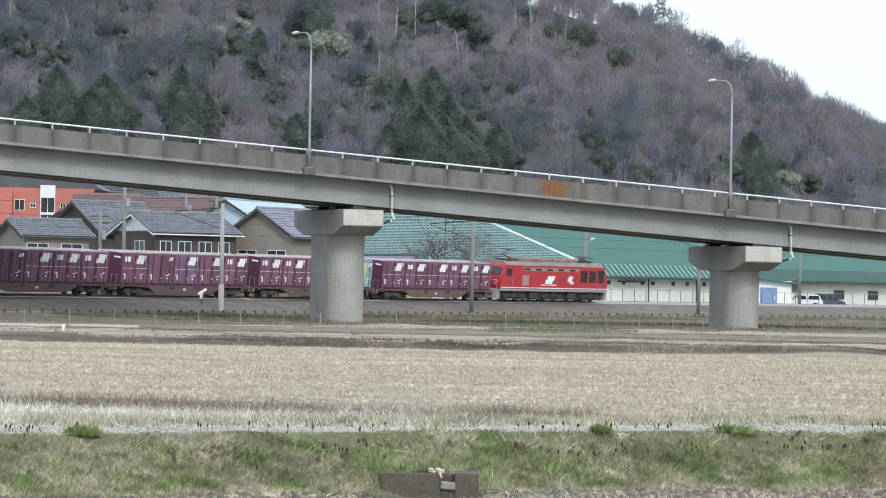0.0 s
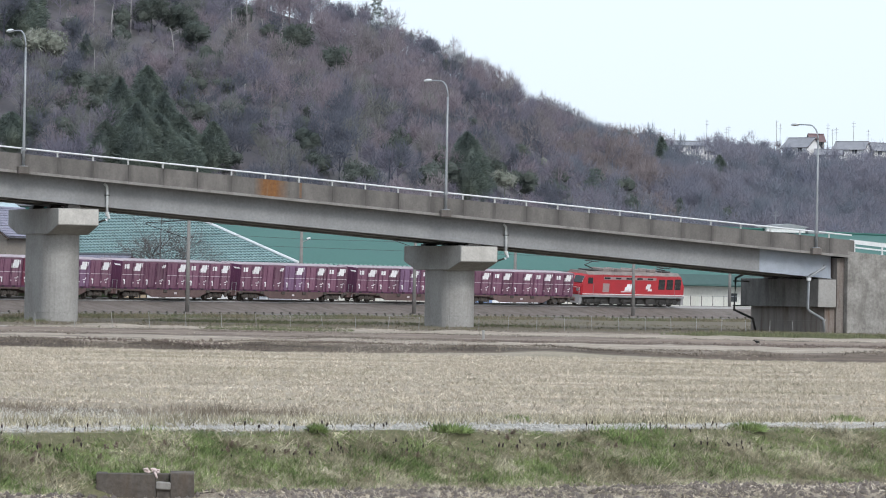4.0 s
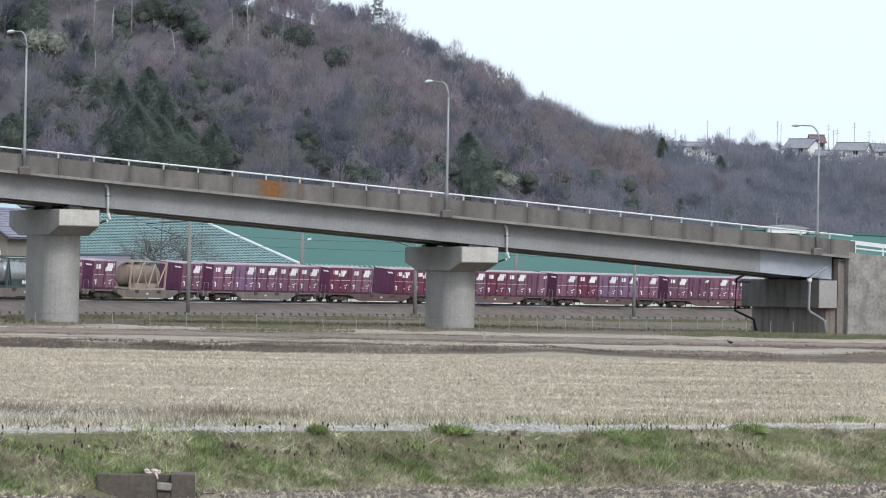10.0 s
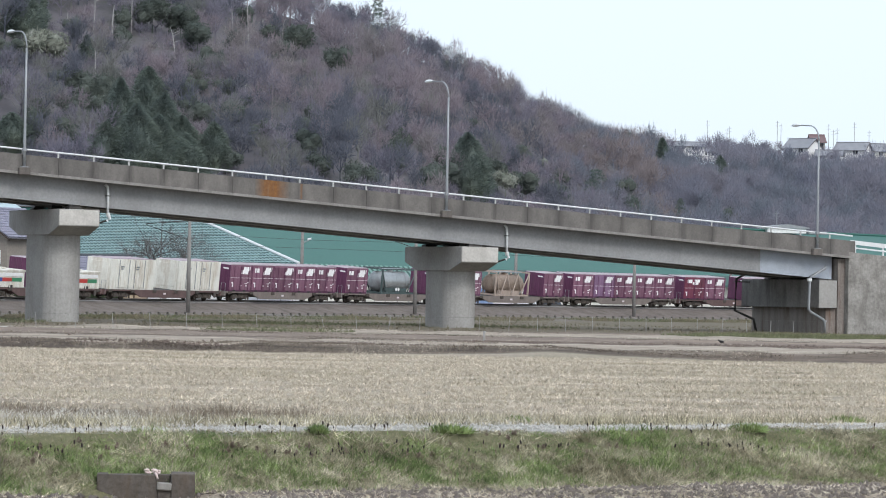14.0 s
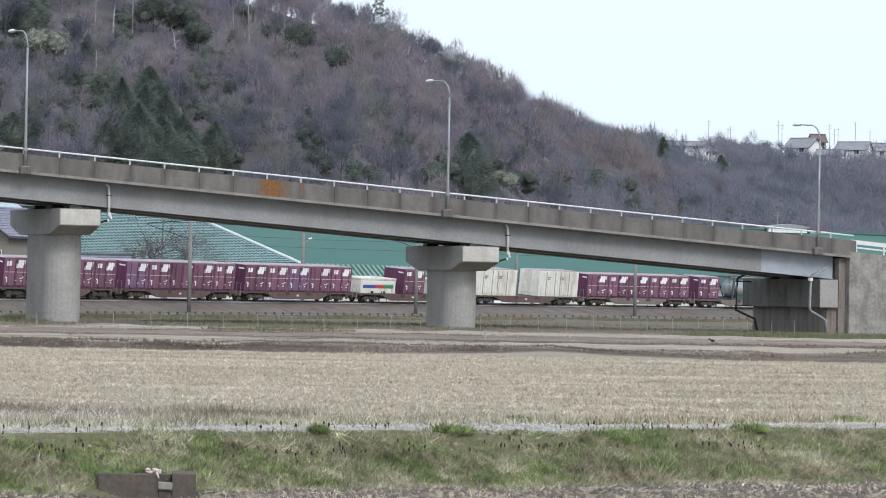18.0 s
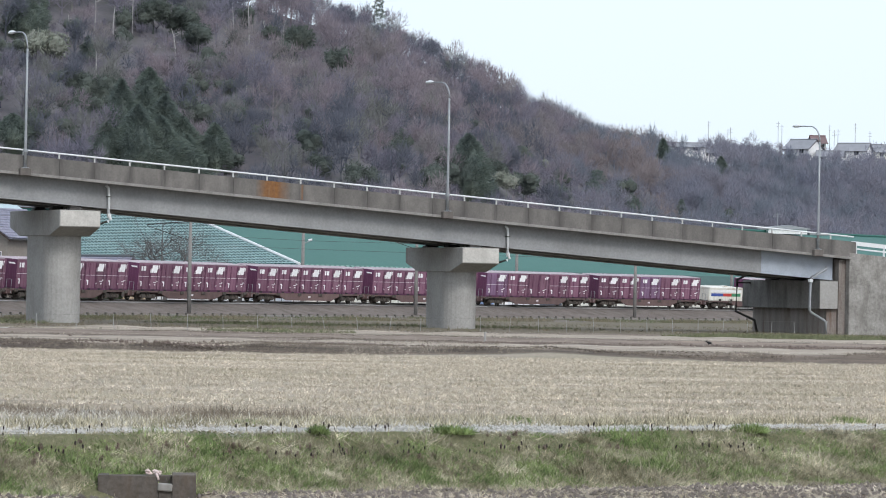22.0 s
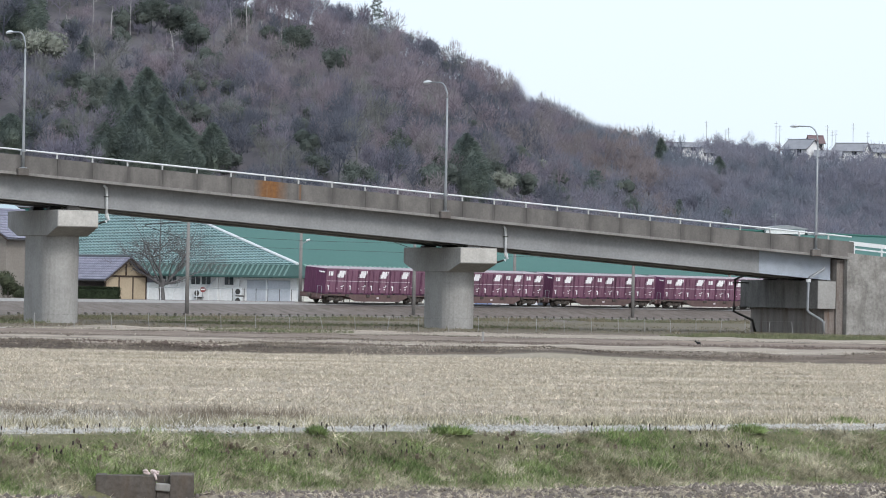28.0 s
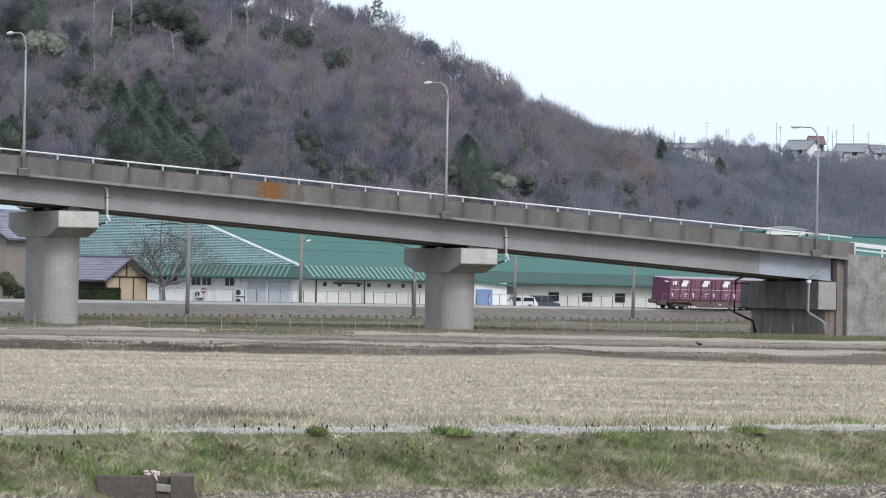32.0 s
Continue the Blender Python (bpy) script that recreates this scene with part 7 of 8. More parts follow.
# ---- railway masts, poles, fences ----
def pole(name, label, x, y, base, top, group, white_foot=False, arms=(), thick=0.2):
    p = thing(name, label, "pole", pose(x, y, base), group)
    part("shaft", tube(bmesh.new(), [(0, 0, -0.5), (0, 0, top - base)], thick, 10, 0, thick * 0.75), CONCRETE_DARK if not white_foot else CONCRETE, p, smooth=True)
    if white_foot:
        part("foot_sleeve", tube(bmesh.new(), [(0, 0, -0.3), (0, 0, 2.1)], 0.23, 10), CONCRETE_PALE, p, "pale concrete foot")
    for dx, z, long in arms:
        part("arm", tube(bmesh.new(), [(0, 0, z), (dx, 0.1, z + long)], 0.05, 6), GALVANISED, p)
        part("insulator", tube(bmesh.new(), [(dx * 0.7, 0.05, z + long), (dx * 1.15, 0.12, z + long + 0.1)], 0.11, 8), WHITE_STEEL, p, "white insulator")
    return p


def build_masts():
    for s, foot in ((-94.2, True), (-52.9, False), (-12.6, False), (27.6, False), (67.1, False)):
        x, y, a = line_at(s, 5.2)
        p = pole("catenary_mast", "grey concrete catenary mast beside the track", x, y, 0.35, 8.9, "catenary masts", foot)
        ca, sa = math.cos(a + math.pi / 2), math.sin(a + math.pi / 2)
        part("bracket", tube(bmesh.new(), [(0, 0, 8.2), (4.5 * ca, 4.5 * sa, 7.9)], 0.045, 6), DARK_STEEL, p)
        part("bracket", tube(bmesh.new(), [(0, 0, 6.5), (4.5 * ca, 4.5 * sa, 7.8)], 0.035, 6), DARK_STEEL, p)
    for s in (-55.0, -17.2, 20.3, 59.0):
        x, y, a = line_at(s, -5.2)
        pole("catenary_mast", "grey concrete mast with white insulators behind the track", x, y, 1.0, 9.6, "catenary masts", False, ((0.75, 6.2, 0.35), (0.6, 7.3, 0.1)))
    wire = thing("overhead_wire", "thin dark overhead wires above the track", "wire", kind="structure")
    for off, z in ((0.3, 6.6), (0.3, 7.4), (-5.2, 8.6)):
        pts = []
        for k in range(40):
            s = -150 + 6 * k
            x, y, _ = line_at(s, off)
            pts.append((x, y, z + (0.0 if z < 7 else 0.25 * abs(((s + 4.8) / 39.4) % 1 - 0.5))))
        part("wire", tube(bmesh.new(), pts, 0.014, 4), DARK_STEEL, wire)
    for x, y, top in ((-53.7, 325.0, 11.6), (-55.0, 320.0, 8.6), (-48.2, 345.0, 11.2), (-52.0, 351.0, 11.6)):
        p = pole("utility_pole", "weathered grey utility pole among houses", x, y, YARD_Z, top, "utility poles")
        for z in (0.4, 1.0):
            part("crossarm", boxed((-0.8, -0.05, top - YARD_Z - z), (0.8, 0.05, top - YARD_Z - z + 0.1)), DARK_STEEL, p)
        part("transformer", tube(bmesh.new(), [(0.3, -0.1, top - 3.4), (0.3, -0.1, top - 2.6)], 0.25, 10), GALVANISED, p)


build_masts()


def build_fences():
    """Posts and wires along the field's far edge; a taller mesh fence before the factory."""
    f = thing("wire_fence", "thin steel posts with slack wires along field edge", "fence", kind="structure")
    a, b = Vector((-54.0, 185.0, 0)), Vector((30.0, 293.5, 0))
    n = 40
    rnd = random.Random(3)
    for k in range(n + 1):
        p = a.lerp(b, k / n)
        m = pose(p.x, p.y, 0.0, rnd.gauss(0, 3.0), rnd.gauss(0, 5.0), 0)
        part("post", tube(bmesh.new(), [(0, 0, 0), (0, 0, 0.95 + rnd.uniform(-0.08, 0.08))], 0.02, 6), CONCRETE, f, m=m)
    for z in (0.9,):
        part("wire", tube(bmesh.new(), [tuple(a.lerp(b, k / n) + Vector((0, 0, z + rnd.uniform(-0.03, 0.03)))) for k in range(n + 1)], 0.004, 3), DARK_STEEL, f)
    g = thing("mesh_fence", "grey mesh fence posts and rails before the factory", "fence", kind="structure")
    for k in range(58):
        s = -38 + 2.0 * k
        x, y, an = line_at(s, -8.5)
        part("post", tube(bmesh.new(), [(0, 0, 0), (0, 0, 1.7)], 0.035, 6), DARK_STEEL if k > 6 else WHITE_STEEL, g, m=pose(x, y, YARD_Z, 0, 0, 0))
    for z in (0.12, 1.65):
        part("rail", tube(bmesh.new(), [(*line_at(-38 + 2.0 * k, -8.5)[:2], YARD_Z + z) for k in range(58)], 0.022, 4), GALVANISED, g)
    k = thing("signal_marker", "white slanted trackside marker on a post", "marker", pose(*line_at(-93.6, 3.0)[:2], 0.9))
    part("post", tube(bmesh.new(), [(0, 0, -0.3), (0, 0, 1.1)], 0.06, 6), DARK_STEEL, k)
    part("board", boxed((-0.4, -0.05, -0.11), (0.4, 0.05, 0.11), 0.04), WHITE, k, "white slanted board", m=pose(0.05, -0.1, 0.95, 0, -32, 0))
    part("board", boxed((-0.09, -0.05, -0.4), (0.09, 0.05, 0.25), 0.04), WHITE, k, m=pose(0.0, -0.12, 0.75, 0, 12, 0))


build_fences()


SIGN_RED = plain("faded red sign face", (0.22, 0.05, 0.05), 0.5)


def build_road_sign():
    """A round red road sign with a white bar on a steel post."""
    k = thing("road_sign", "round red road sign with white bar on post", "sign", pose(-24.1, 372.0, YARD_Z - 0.02))
    part("post", tube(bmesh.new(), [(0, 0.06, 0), (0, 0.06, 1.85)], 0.035, 8), GALVANISED, k)
    part("disc", tube(bmesh.new(), [(0, 0.02, 1.52), (0, -0.02, 1.52)], 0.28, 20), SIGN_RED, k)
    part("bar", boxed((-0.2, -0.03, 1.48), (0.2, -0.018, 1.57)), WHITE, k)


build_road_sign()

# ---- parked cars ----
CAR_WHITE = surface("white car paint", (0.62, 0.64, 0.67), (0.72, 0.74, 0.77), 1.0, 8.0, 0.25, spec=0.6)
CAR_DARK = surface("dark blue-grey car paint", (0.05, 0.06, 0.08), (0.08, 0.095, 0.12), 1.0, 8.0, 0.25, spec=0.6)
TAIL_RED = plain("red tail lamp", (0.4, 0.03, 0.03), 0.3)


def car(label, x, y, turn, paint, long=4.6, high=1.5, boxy=False):
    c = thing("car", label, "car", pose(x, y, YARD_Z, 0, 0, turn), "parked cars")
    L, W = long / 2, 0.83
    lower = [(-L, 0.28), (L, 0.28), (L + 0.02, 0.55), (L - 0.12, 0.78), (L * 0.45, 0.9), (-L + 0.1, 0.92), (-L - 0.02, 0.6)]
    bm = prism(bmesh.new(), lower, -W, W, "y")
    bmesh.ops.bevel(bm, geom=bm.edges[:], offset=0.06, segments=2, affect="EDGES")
    part("body", bm, paint, c, smooth=False)
    nose = 0.62 if boxy else 0.42
    cabin = [(-L + 0.12, 0.88), (L * nose, 0.88), (L * (nose - 0.3), high), (-L + 0.45, high)]
    bm = prism(bmesh.new(), cabin, -W + 0.1, W - 0.1, "y")
    bmesh.ops.bevel(bm, geom=bm.edges[:], offset=0.05, segments=2, affect="EDGES")
    part("cabin", bm, paint, c)
    for s in (-1, 1):
        y0 = s * (W - 0.095)
        for a, b in ((-0.88, -0.3), (-0.26, 0.12), (0.15, nose - 0.2)):
            bm = prism(bmesh.new(), [(L * a + 0.1, 0.95), (L * b, 0.95), (L * b - 0.1, high - 0.12), (L * a + 0.2, high - 0.12)], y0 - 0.012, y0 + 0.012, "y")
            part("side_window", bm, GLASS_DARK, c)
        for q in (-0.62, 0.62):
            w = part("wheel", tube(bmesh.new(), [(L * q, s * (W - 0.18), 0.31), (L * q, s * (W + 0.01), 0.31)], 0.31, 18), BLACK, c)
            part("rim", tube(bmesh.new(), [(L * q, s * (W + 0.0), 0.31), (L * q, s * (W + 0.02), 0.31)], 0.19, 14), GALVANISED, w)
        part("headlight", boxed((L - 0.12, s * 0.55 - 0.18, 0.6), (L + 0.03, s * 0.55 + 0.18, 0.74), 0.02), WHITE_STEEL, c)
        part("tail_lamp", boxed((-L - 0.03, s * 0.66 - 0.1, 0.62), (-L + 0.08, s * 0.66 + 0.1, 0.88), 0.02), TAIL_RED, c)
        part("mirror", boxed((L * nose - 0.3, s * (W + 0.08) - 0.08, 0.93), (L * nose - 0.18, s * (W + 0.08) + 0.08, 1.05), 0.02), paint, c)
    bm = prism(bmesh.new(), [(L * nose - 0.03, 0.93), (L * nose + 0.02, 0.93), (L * (nose - 0.28) + 0.02, high - 0.08), (L * (nose - 0.28) - 0.03, high - 0.08)], -W + 0.2, W - 0.2, "y")
    part("windscreen", bm, GLASS_DARK, c)
    bm = prism(bmesh.new(), [(-L + 0.1, 0.96), (-L + 0.15, 0.96), (-L + 0.44, high - 0.1), (-L + 0.39, high - 0.1)], -W + 0.2, W - 0.2, "y")
    part("rear_window", bm, GLASS_DARK, c)
    return c


car("white estate car parked by the factory fence", 8.4, 413.5, 188, CAR_WHITE, 4.8, 1.5)
car("dark blue-grey van parked beside a white car", 11.6, 417.5, 20, CAR_DARK, 3.6, 1.62, True)


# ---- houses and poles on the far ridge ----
# this roof grey is paled for the haze of its distance
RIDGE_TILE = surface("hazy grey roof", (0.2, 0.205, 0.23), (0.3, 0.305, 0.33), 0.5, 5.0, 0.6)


def ridge_house(x_slope, y, turn, long, wide, walls, roof, wall_mat, roof_mat, label, lift=0.0):
    walls, lift = walls * 0.7, lift + 0.1
    z = float(hill_height(np.array([x_slope]), np.array([y]))[0]) + lift - 1.1
    return house("house", label, x_slope * y, y, turn, long, wide, walls, roof, wall_mat, roof_mat, 0.6, z, None, (("front", -long * 0.25, walls * 0.55, 1.6, 1.2), ("front", long * 0.2, walls * 0.55, 1.6, 1.2), ("left", 0, walls * 0.55, 1.6, 1.2)), None, 0, "houses on the ridge")


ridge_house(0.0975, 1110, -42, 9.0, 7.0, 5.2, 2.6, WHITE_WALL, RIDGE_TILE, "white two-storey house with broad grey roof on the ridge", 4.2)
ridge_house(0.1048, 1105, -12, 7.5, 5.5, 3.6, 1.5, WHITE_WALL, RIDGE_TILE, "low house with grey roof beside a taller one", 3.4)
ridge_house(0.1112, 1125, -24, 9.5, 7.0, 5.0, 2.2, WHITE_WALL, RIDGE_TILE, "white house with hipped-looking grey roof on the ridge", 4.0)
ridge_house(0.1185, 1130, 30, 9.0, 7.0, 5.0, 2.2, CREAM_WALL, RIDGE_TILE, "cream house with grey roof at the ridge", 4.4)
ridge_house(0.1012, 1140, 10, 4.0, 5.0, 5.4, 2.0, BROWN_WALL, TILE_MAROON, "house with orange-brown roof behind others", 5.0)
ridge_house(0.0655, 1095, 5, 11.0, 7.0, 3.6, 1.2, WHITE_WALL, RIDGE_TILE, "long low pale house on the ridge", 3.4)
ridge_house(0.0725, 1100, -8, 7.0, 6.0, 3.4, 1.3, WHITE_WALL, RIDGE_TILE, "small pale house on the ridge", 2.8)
for k, (az, top) in enumerate(((0.0588, 15), (0.0627, 13), (0.0715, 14), (0.0768, 12), (0.0775, 12.5), (0.0905, 14), (0.0915, 13), (0.1045, 13.5), (0.1058, 12), (0.1068, 12.5), (0.1115, 15), (0.1155, 13))):
    y = 1125.0
    z = float(hill_height(np.array([az]), np.array([y]))[0])
    p = pole("utility_pole", "thin utility pole on the far ridge", az * y, y, z, z + top, "poles on the ridge", thick=0.085)
    for h in (0.6, 1.6):
        part("crossarm", boxed((-0.6, -0.04, top - h), (0.6, 0.04, top - h + 0.07)), GALVANISED, p)


def build_roof_hut():
    """A low white hut with an aerial on the factory's ridge."""
    h = thing("roof_hut", "low white hut with aerial on the factory ridge", "roof hut", pose(47.6, 515.0, 11.75, 0, 0, 20))
    part("wall", boxed((-3.0, -1.4, 0.0), (3.0, 1.4, 0.75), 0.03), WHITE_WALL, h)
    part("roof", prism(bmesh.new(), [(-3.4, 0.7), (3.4, 0.7), (3.2, 0.85), (0.4, 1.25), (-2.6, 0.95)], -1.7, 1.7, "y"), GALVANISED, h, "pale sloping roof")
    part("mast", tube(bmesh.new(), [(-1.0, 0, 0.8), (-1.0, 0, 3.0)], 0.05, 6), GALVANISED, h)
    for z, w in ((2.4, 0.7), (2.75, 0.5)):
        part("aerial", tube(bmesh.new(), [(-1.0 - w, 0, z), (-1.0 + w, 0, z)], 0.035, 5), GALVANISED, h)
    part("side_box", boxed((3.6, -1.0, -0.05), (6.4, 1.0, 0.35), 0.03), GALVANISED, h)


build_roof_hut()


# ---- plants and small things of the fields ----
STRAW = foliage("pale rice straw", [(0.29, 0.265, 0.19), (0.44, 0.39, 0.31), (0.55, 0.485, 0.4), (0.68, 0.61, 0.515)], 0.5, 1.5, vary=0.36, stretch=(0.12, 1.1, 1))
DRY_GRASS = foliage("dry bank grass", [(0.2, 0.18, 0.12), (0.38, 0.345, 0.25), (0.6, 0.55, 0.43)], 0.9, 4.0, vary=0.5)
GREEN_GRASS = foliage("fresh green grass", [(0.11, 0.155, 0.06), (0.19, 0.25, 0.1), (0.29, 0.345, 0.155)], 0.9, 4.0, vary=0.42)
PALE_GRASS = foliage("bleached matted grass", [(0.42, 0.4, 0.35), (0.56, 0.53, 0.48), (0.7, 0.67, 0.61)], 0.5, 2.0, vary=0.35)
WEED = foliage("brown winter weeds", [(0.14, 0.115, 0.09), (0.22, 0.185, 0.145), (0.32, 0.275, 0.22)], 0.4, 2.0)
VERGE_GREEN = foliage("dull verge grass", [(0.11, 0.115, 0.065), (0.19, 0.165, 0.115), (0.27, 0.235, 0.18)], 0.12, 1.0)
BERM_WEED = foliage("dark bank weeds", [(0.09, 0.073, 0.06), (0.17, 0.14, 0.115), (0.32, 0.28, 0.23)], 0.2, 1.0, vary=0.45)
FIELD_GREEN = foliage("dull field grass", [(0.11, 0.122, 0.07), (0.15, 0.16, 0.09), (0.19, 0.195, 0.12)], 0.2, 1.0, vary=0.3)
SEED = plain("dark seed head", (0.035, 0.025, 0.025), 0.9)
STALK = plain("dry stalk", (0.2, 0.17, 0.1), 0.9)


def heights(x, y):
    return np.array([ground_height(float(a), float(b)) for a, b in zip(x, y)])


def blades(name, x, y, z, lean, low, high, thin, wide, mat, label, category, tall=1.0):
    n = len(x)
    way = unit(np.c_[RNG.normal(size=(n, 2)) * lean, np.ones(n)])
    base = np.c_[x, y, z - 0.02]
    v = spikes(base, way, RNG.uniform(low, high, n) * tall, RNG.uniform(thin, wide, n))
    return tagged(new(name, raw(name, v, np.arange(len(v)).reshape(-1, 3), mat)), label, category, kind="stuff")


def build_stubble():
    # rice stubble stands in rows of hills
    ys = np.arange(74.0, 156.3, 0.3)
    px, py = [], []
    for k, y in enumerate(ys):
        x = np.arange(-0.2 * y - 1, 0.127 * y + 1, 0.22)
        px.append(x + RNG.normal(size=len(x)) * 0.035)
        py.append(np.full(len(x), y) + RNG.normal(size=len(x)) * 0.04)
    x, y = np.concatenate(px), np.concatenate(py)
    keep = (0.22 * x + 0.975 * y > 77.0) & (((y - 71.0) - 0.637 * x) * 0.843 > 3.3) & (RNG.random(len(x)) < 0.85 + 0.6 * patchy(x * 0.25, y, 0.22, 2.0))
    x, y = x[keep], y[keep]
    z = heights(x, y)
    k = 7
    x, y, z = np.repeat(x, k), np.repeat(y, k), np.repeat(z, k)
    n = len(x)
    blades("rice_stubble", x + RNG.normal(size=n) * 0.03, y + RNG.normal(size=n) * 0.03, z, 0.85, 0.05, 0.16, 0.016, 0.04, STRAW, "rows of cut pale rice stubble", "stubble")
    n = 16000
    y = np.sqrt(RNG.uniform(74.0 ** 2, 158.0 ** 2, n))
    x = RNG.uniform(-0.2, 0.127, n) * y
    keep = (across(x, y) > 3.2)
    x, y = x[keep], y[keep]
    blades("loose_straw", x, y, heights(x, y) + 0.05, 3.0, 0.1, 0.28, 0.012, 0.026, STRAW, "loose pale straw lying on the field", "straw")
    # pale dry grass between path and field, then a band of dark weeds
    n = 22000
    x = RNG.uniform(-16, 13, n)
    d = 2.2 + 3.0 * RNG.random(n) ** 0.7
    y = 71.0 + 0.637 * x + d / 0.843
    keep = (0.22 * x + 0.975 * y < 80) | (RNG.random(n) < 0.25)
    x, y = x[keep], y[keep]
    blades("path_edge_grass", x, y, heights(x, y), 0.6, 0.1, 0.34, 0.012, 0.03, DRY_GRASS, "pale dry grass beside the gravel path", "grass")
    n = 60000
    x = RNG.uniform(-20, 8, n)
    near, edge = 71.0 + 0.637 * x + 2.6 / 0.843, 76.4 - 0.225 * x
    y = near + (edge - near) * RNG.random(n)
    keep = (edge > near + 0.3) & (RNG.random(n) < np.clip((edge - near) / 14, 0.08, 1))
    x, y = x[keep], y[keep]
    blades("matted_grass", x, y, heights(x, y), 2.0, 0.1, 0.34, 0.01, 0.026, PALE_GRASS, "bleached matted grass between path and field", "grass")
    n = 22000
    x = RNG.uniform(-18, 8, n)
    t = RNG.normal(size=n) * 1.0
    y = 76.2 - 0.225 * x + t
    keep = (across(x, y) > 3.6) & (patchy(x, y, 0.35, 3.0) + 0.15 * RNG.normal(size=n) > -0.08)
    x, y = x[keep], y[keep]
    blades("dark_weeds", x, y, heights(x, y), 0.8, 0.1, 0.42, 0.012, 0.03, WEED, "dark brown weeds along the field's near edge", "weeds")
    # weeds on the low banks between the far strips
    px, py = [], []
    for at, high, wide in BERMS:
        n = 8000
        x = RNG.uniform(-0.2 * at, 0.127 * at, n)
        y = at + RNG.normal(size=n) * wide * 0.45
        k = patchy(x, np.full(n, at), 0.09, at) > np.where((x > 3) & (at > 170), 0.12, -0.12)
        px.append(x[k])
        py.append(y[k])
    x, y = np.concatenate(px), np.concatenate(py)
    blades("berm_weeds", x, y, heights(x, y), 1.2, 0.04, 0.17, 0.016, 0.036, BERM_WEED, "brown weeds on low banks between fields", "weeds")
    # two ragged lines of dead weeds on the field's far banks, as runs of (x, y)
    px, py = [], []
    for run in (((-40, 168), (-28, 170), (-18, 178), (-8, 184), (3, 181)), ((-4, 168), (6, 162), (14, 159), (26, 157.2))):
        q = np.array(run, dtype=float)
        n = 9000
        x = RNG.uniform(q[0, 0], q[-1, 0], n)
        y = np.interp(x, q[:, 0], q[:, 1]) + RNG.normal(size=n) * (1.1 if q[0, 0] < -20 else 0.55)
        k = patchy(x, y * 0.6, 0.3, 12.0) + 0.2 * RNG.normal(size=n) > -0.1
        px.append(x[k])
        py.append(y[k])
    x, y = np.concatenate(px), np.concatenate(py)
    blades("weed_lines", x, y, heights(x, y), 0.9, 0.12, 0.42, 0.014, 0.034, BERM_WEED, "dead brown weeds in ragged lines between fields", "weeds", np.where((x > -4) & (y < 169), 0.42, 0.8))
    # thin dark furrow lines across the far strips
    px, py = [], []
    for at in (203.0, 209.0, 228.0, 234.0, 250.0, 257.0):
        n = 3600
        x = RNG.uniform(-0.2 * at, 0.127 * at, n)
        y = at + 1.5 * patchy(x, np.full(n, at), 0.05, at) + RNG.normal(size=n) * 0.35
        k = patchy(x, np.full(n, at), 0.12, at + 3) > -0.2
        px.append(x[k])
        py.append(y[k])
    x, y = np.concatenate(px), np.concatenate(py)
    blades("furrow_lines", x, y, heights(x, y), 1.1, 0.05, 0.15, 0.02, 0.045, BERM_WEED, "thin lines of dark weeds in far furrows", "weeds")
    # green patches on the verge: middle x, y and half-sizes
    px, py = [], []
    for cx, cy, rx, ry, n in ((24, 250, 9, 7, 4600), (27, 262, 9, 6, 4200), (-10.5, 236, 5, 7, 1300), (-34, 262, 6, 20, 2200), (-14, 283, 9, 9, 2400), (2, 290, 9, 8, 1500)):
        q = unit(RNG.normal(size=(n, 2))) * RNG.uniform(0, 1, n)[:, None] ** 0.6
        px.append(cx + q[:, 0] * rx)
        py.append(cy + q[:, 1] * ry)
    x, y = np.concatenate(px), np.concatenate(py)
    blades("verge_green", x, y, np.full(len(x), 0.0), 0.9, 0.1, 0.4, 0.03, 0.06, FIELD_GREEN, "dull green grass patches at the verge", "grass")
    n = 9000
    x = RNG.uniform(-0.2 * 158, 0.127 * 158, n)
    y = 157.6 + 1.0 * patchy(x, np.zeros(n), 0.06, 3.0) + RNG.normal(size=n) * 0.4
    blades("furrow_weeds", x, y, heights(x, y), 1.0, 0.05, 0.18, 0.018, 0.04, BERM_WEED, "dark weeds along the field's far furrow", "weeds")
    n = 20000
    y = RNG.uniform(160, 262, n)
    x = RNG.uniform(-0.2, 0.127, n) * y
    blades("far_stubble", x, y, heights(x, y), 0.9, 0.05, 0.12, 0.018, 0.038, STRAW, "sparse pale stubble on the far strips", "stubble")
    # rough grass before the railway
    n = 12000
    t = RNG.uniform(0, 1, n)
    y = RNG.uniform(225, 345, n)
    x = RNG.uniform(-0.21, 0.13, n) * y
    keep = (-0.55 * x + 0.835 * y > 209) & (((y - 374) - (x * 1.44)) * 0.57 < -6.0) & (patchy(x, y, 0.07, 9.0) > -0.25)
    x, y = x[keep], y[keep]
    blades("verge_grass", x, y, np.full(len(x), -0.05), 1.0, 0.1, 0.34, 0.04, 0.1, VERGE_GREEN, "rough green and brown grass below the railway", "grass")
    n = 40000
    s = RNG.uniform(-120, 90, n)
    off = RNG.uniform(6.5, 13.0, n)
    p = np.array([line_at(float(a), float(b))[:2] for a, b in zip(s, off)])
    keep = patchy(p[:, 0], p[:, 1], 0.12, 4.0) > -0.05
    blades("bank_weeds", p[keep, 0], p[keep, 1], np.interp(off[keep], [6.2, 6.6, 9, 16], [0.19, 0.12, 0.02, -0.3]), 0.8, 0.12, 0.5, 0.025, 0.055, VERGE_GREEN, "green and brown weeds on the railway bank", "weeds")
    n = 26000
    s = RNG.uniform(-120, 90, n)
    off = RNG.uniform(6.6, 14.0, n)
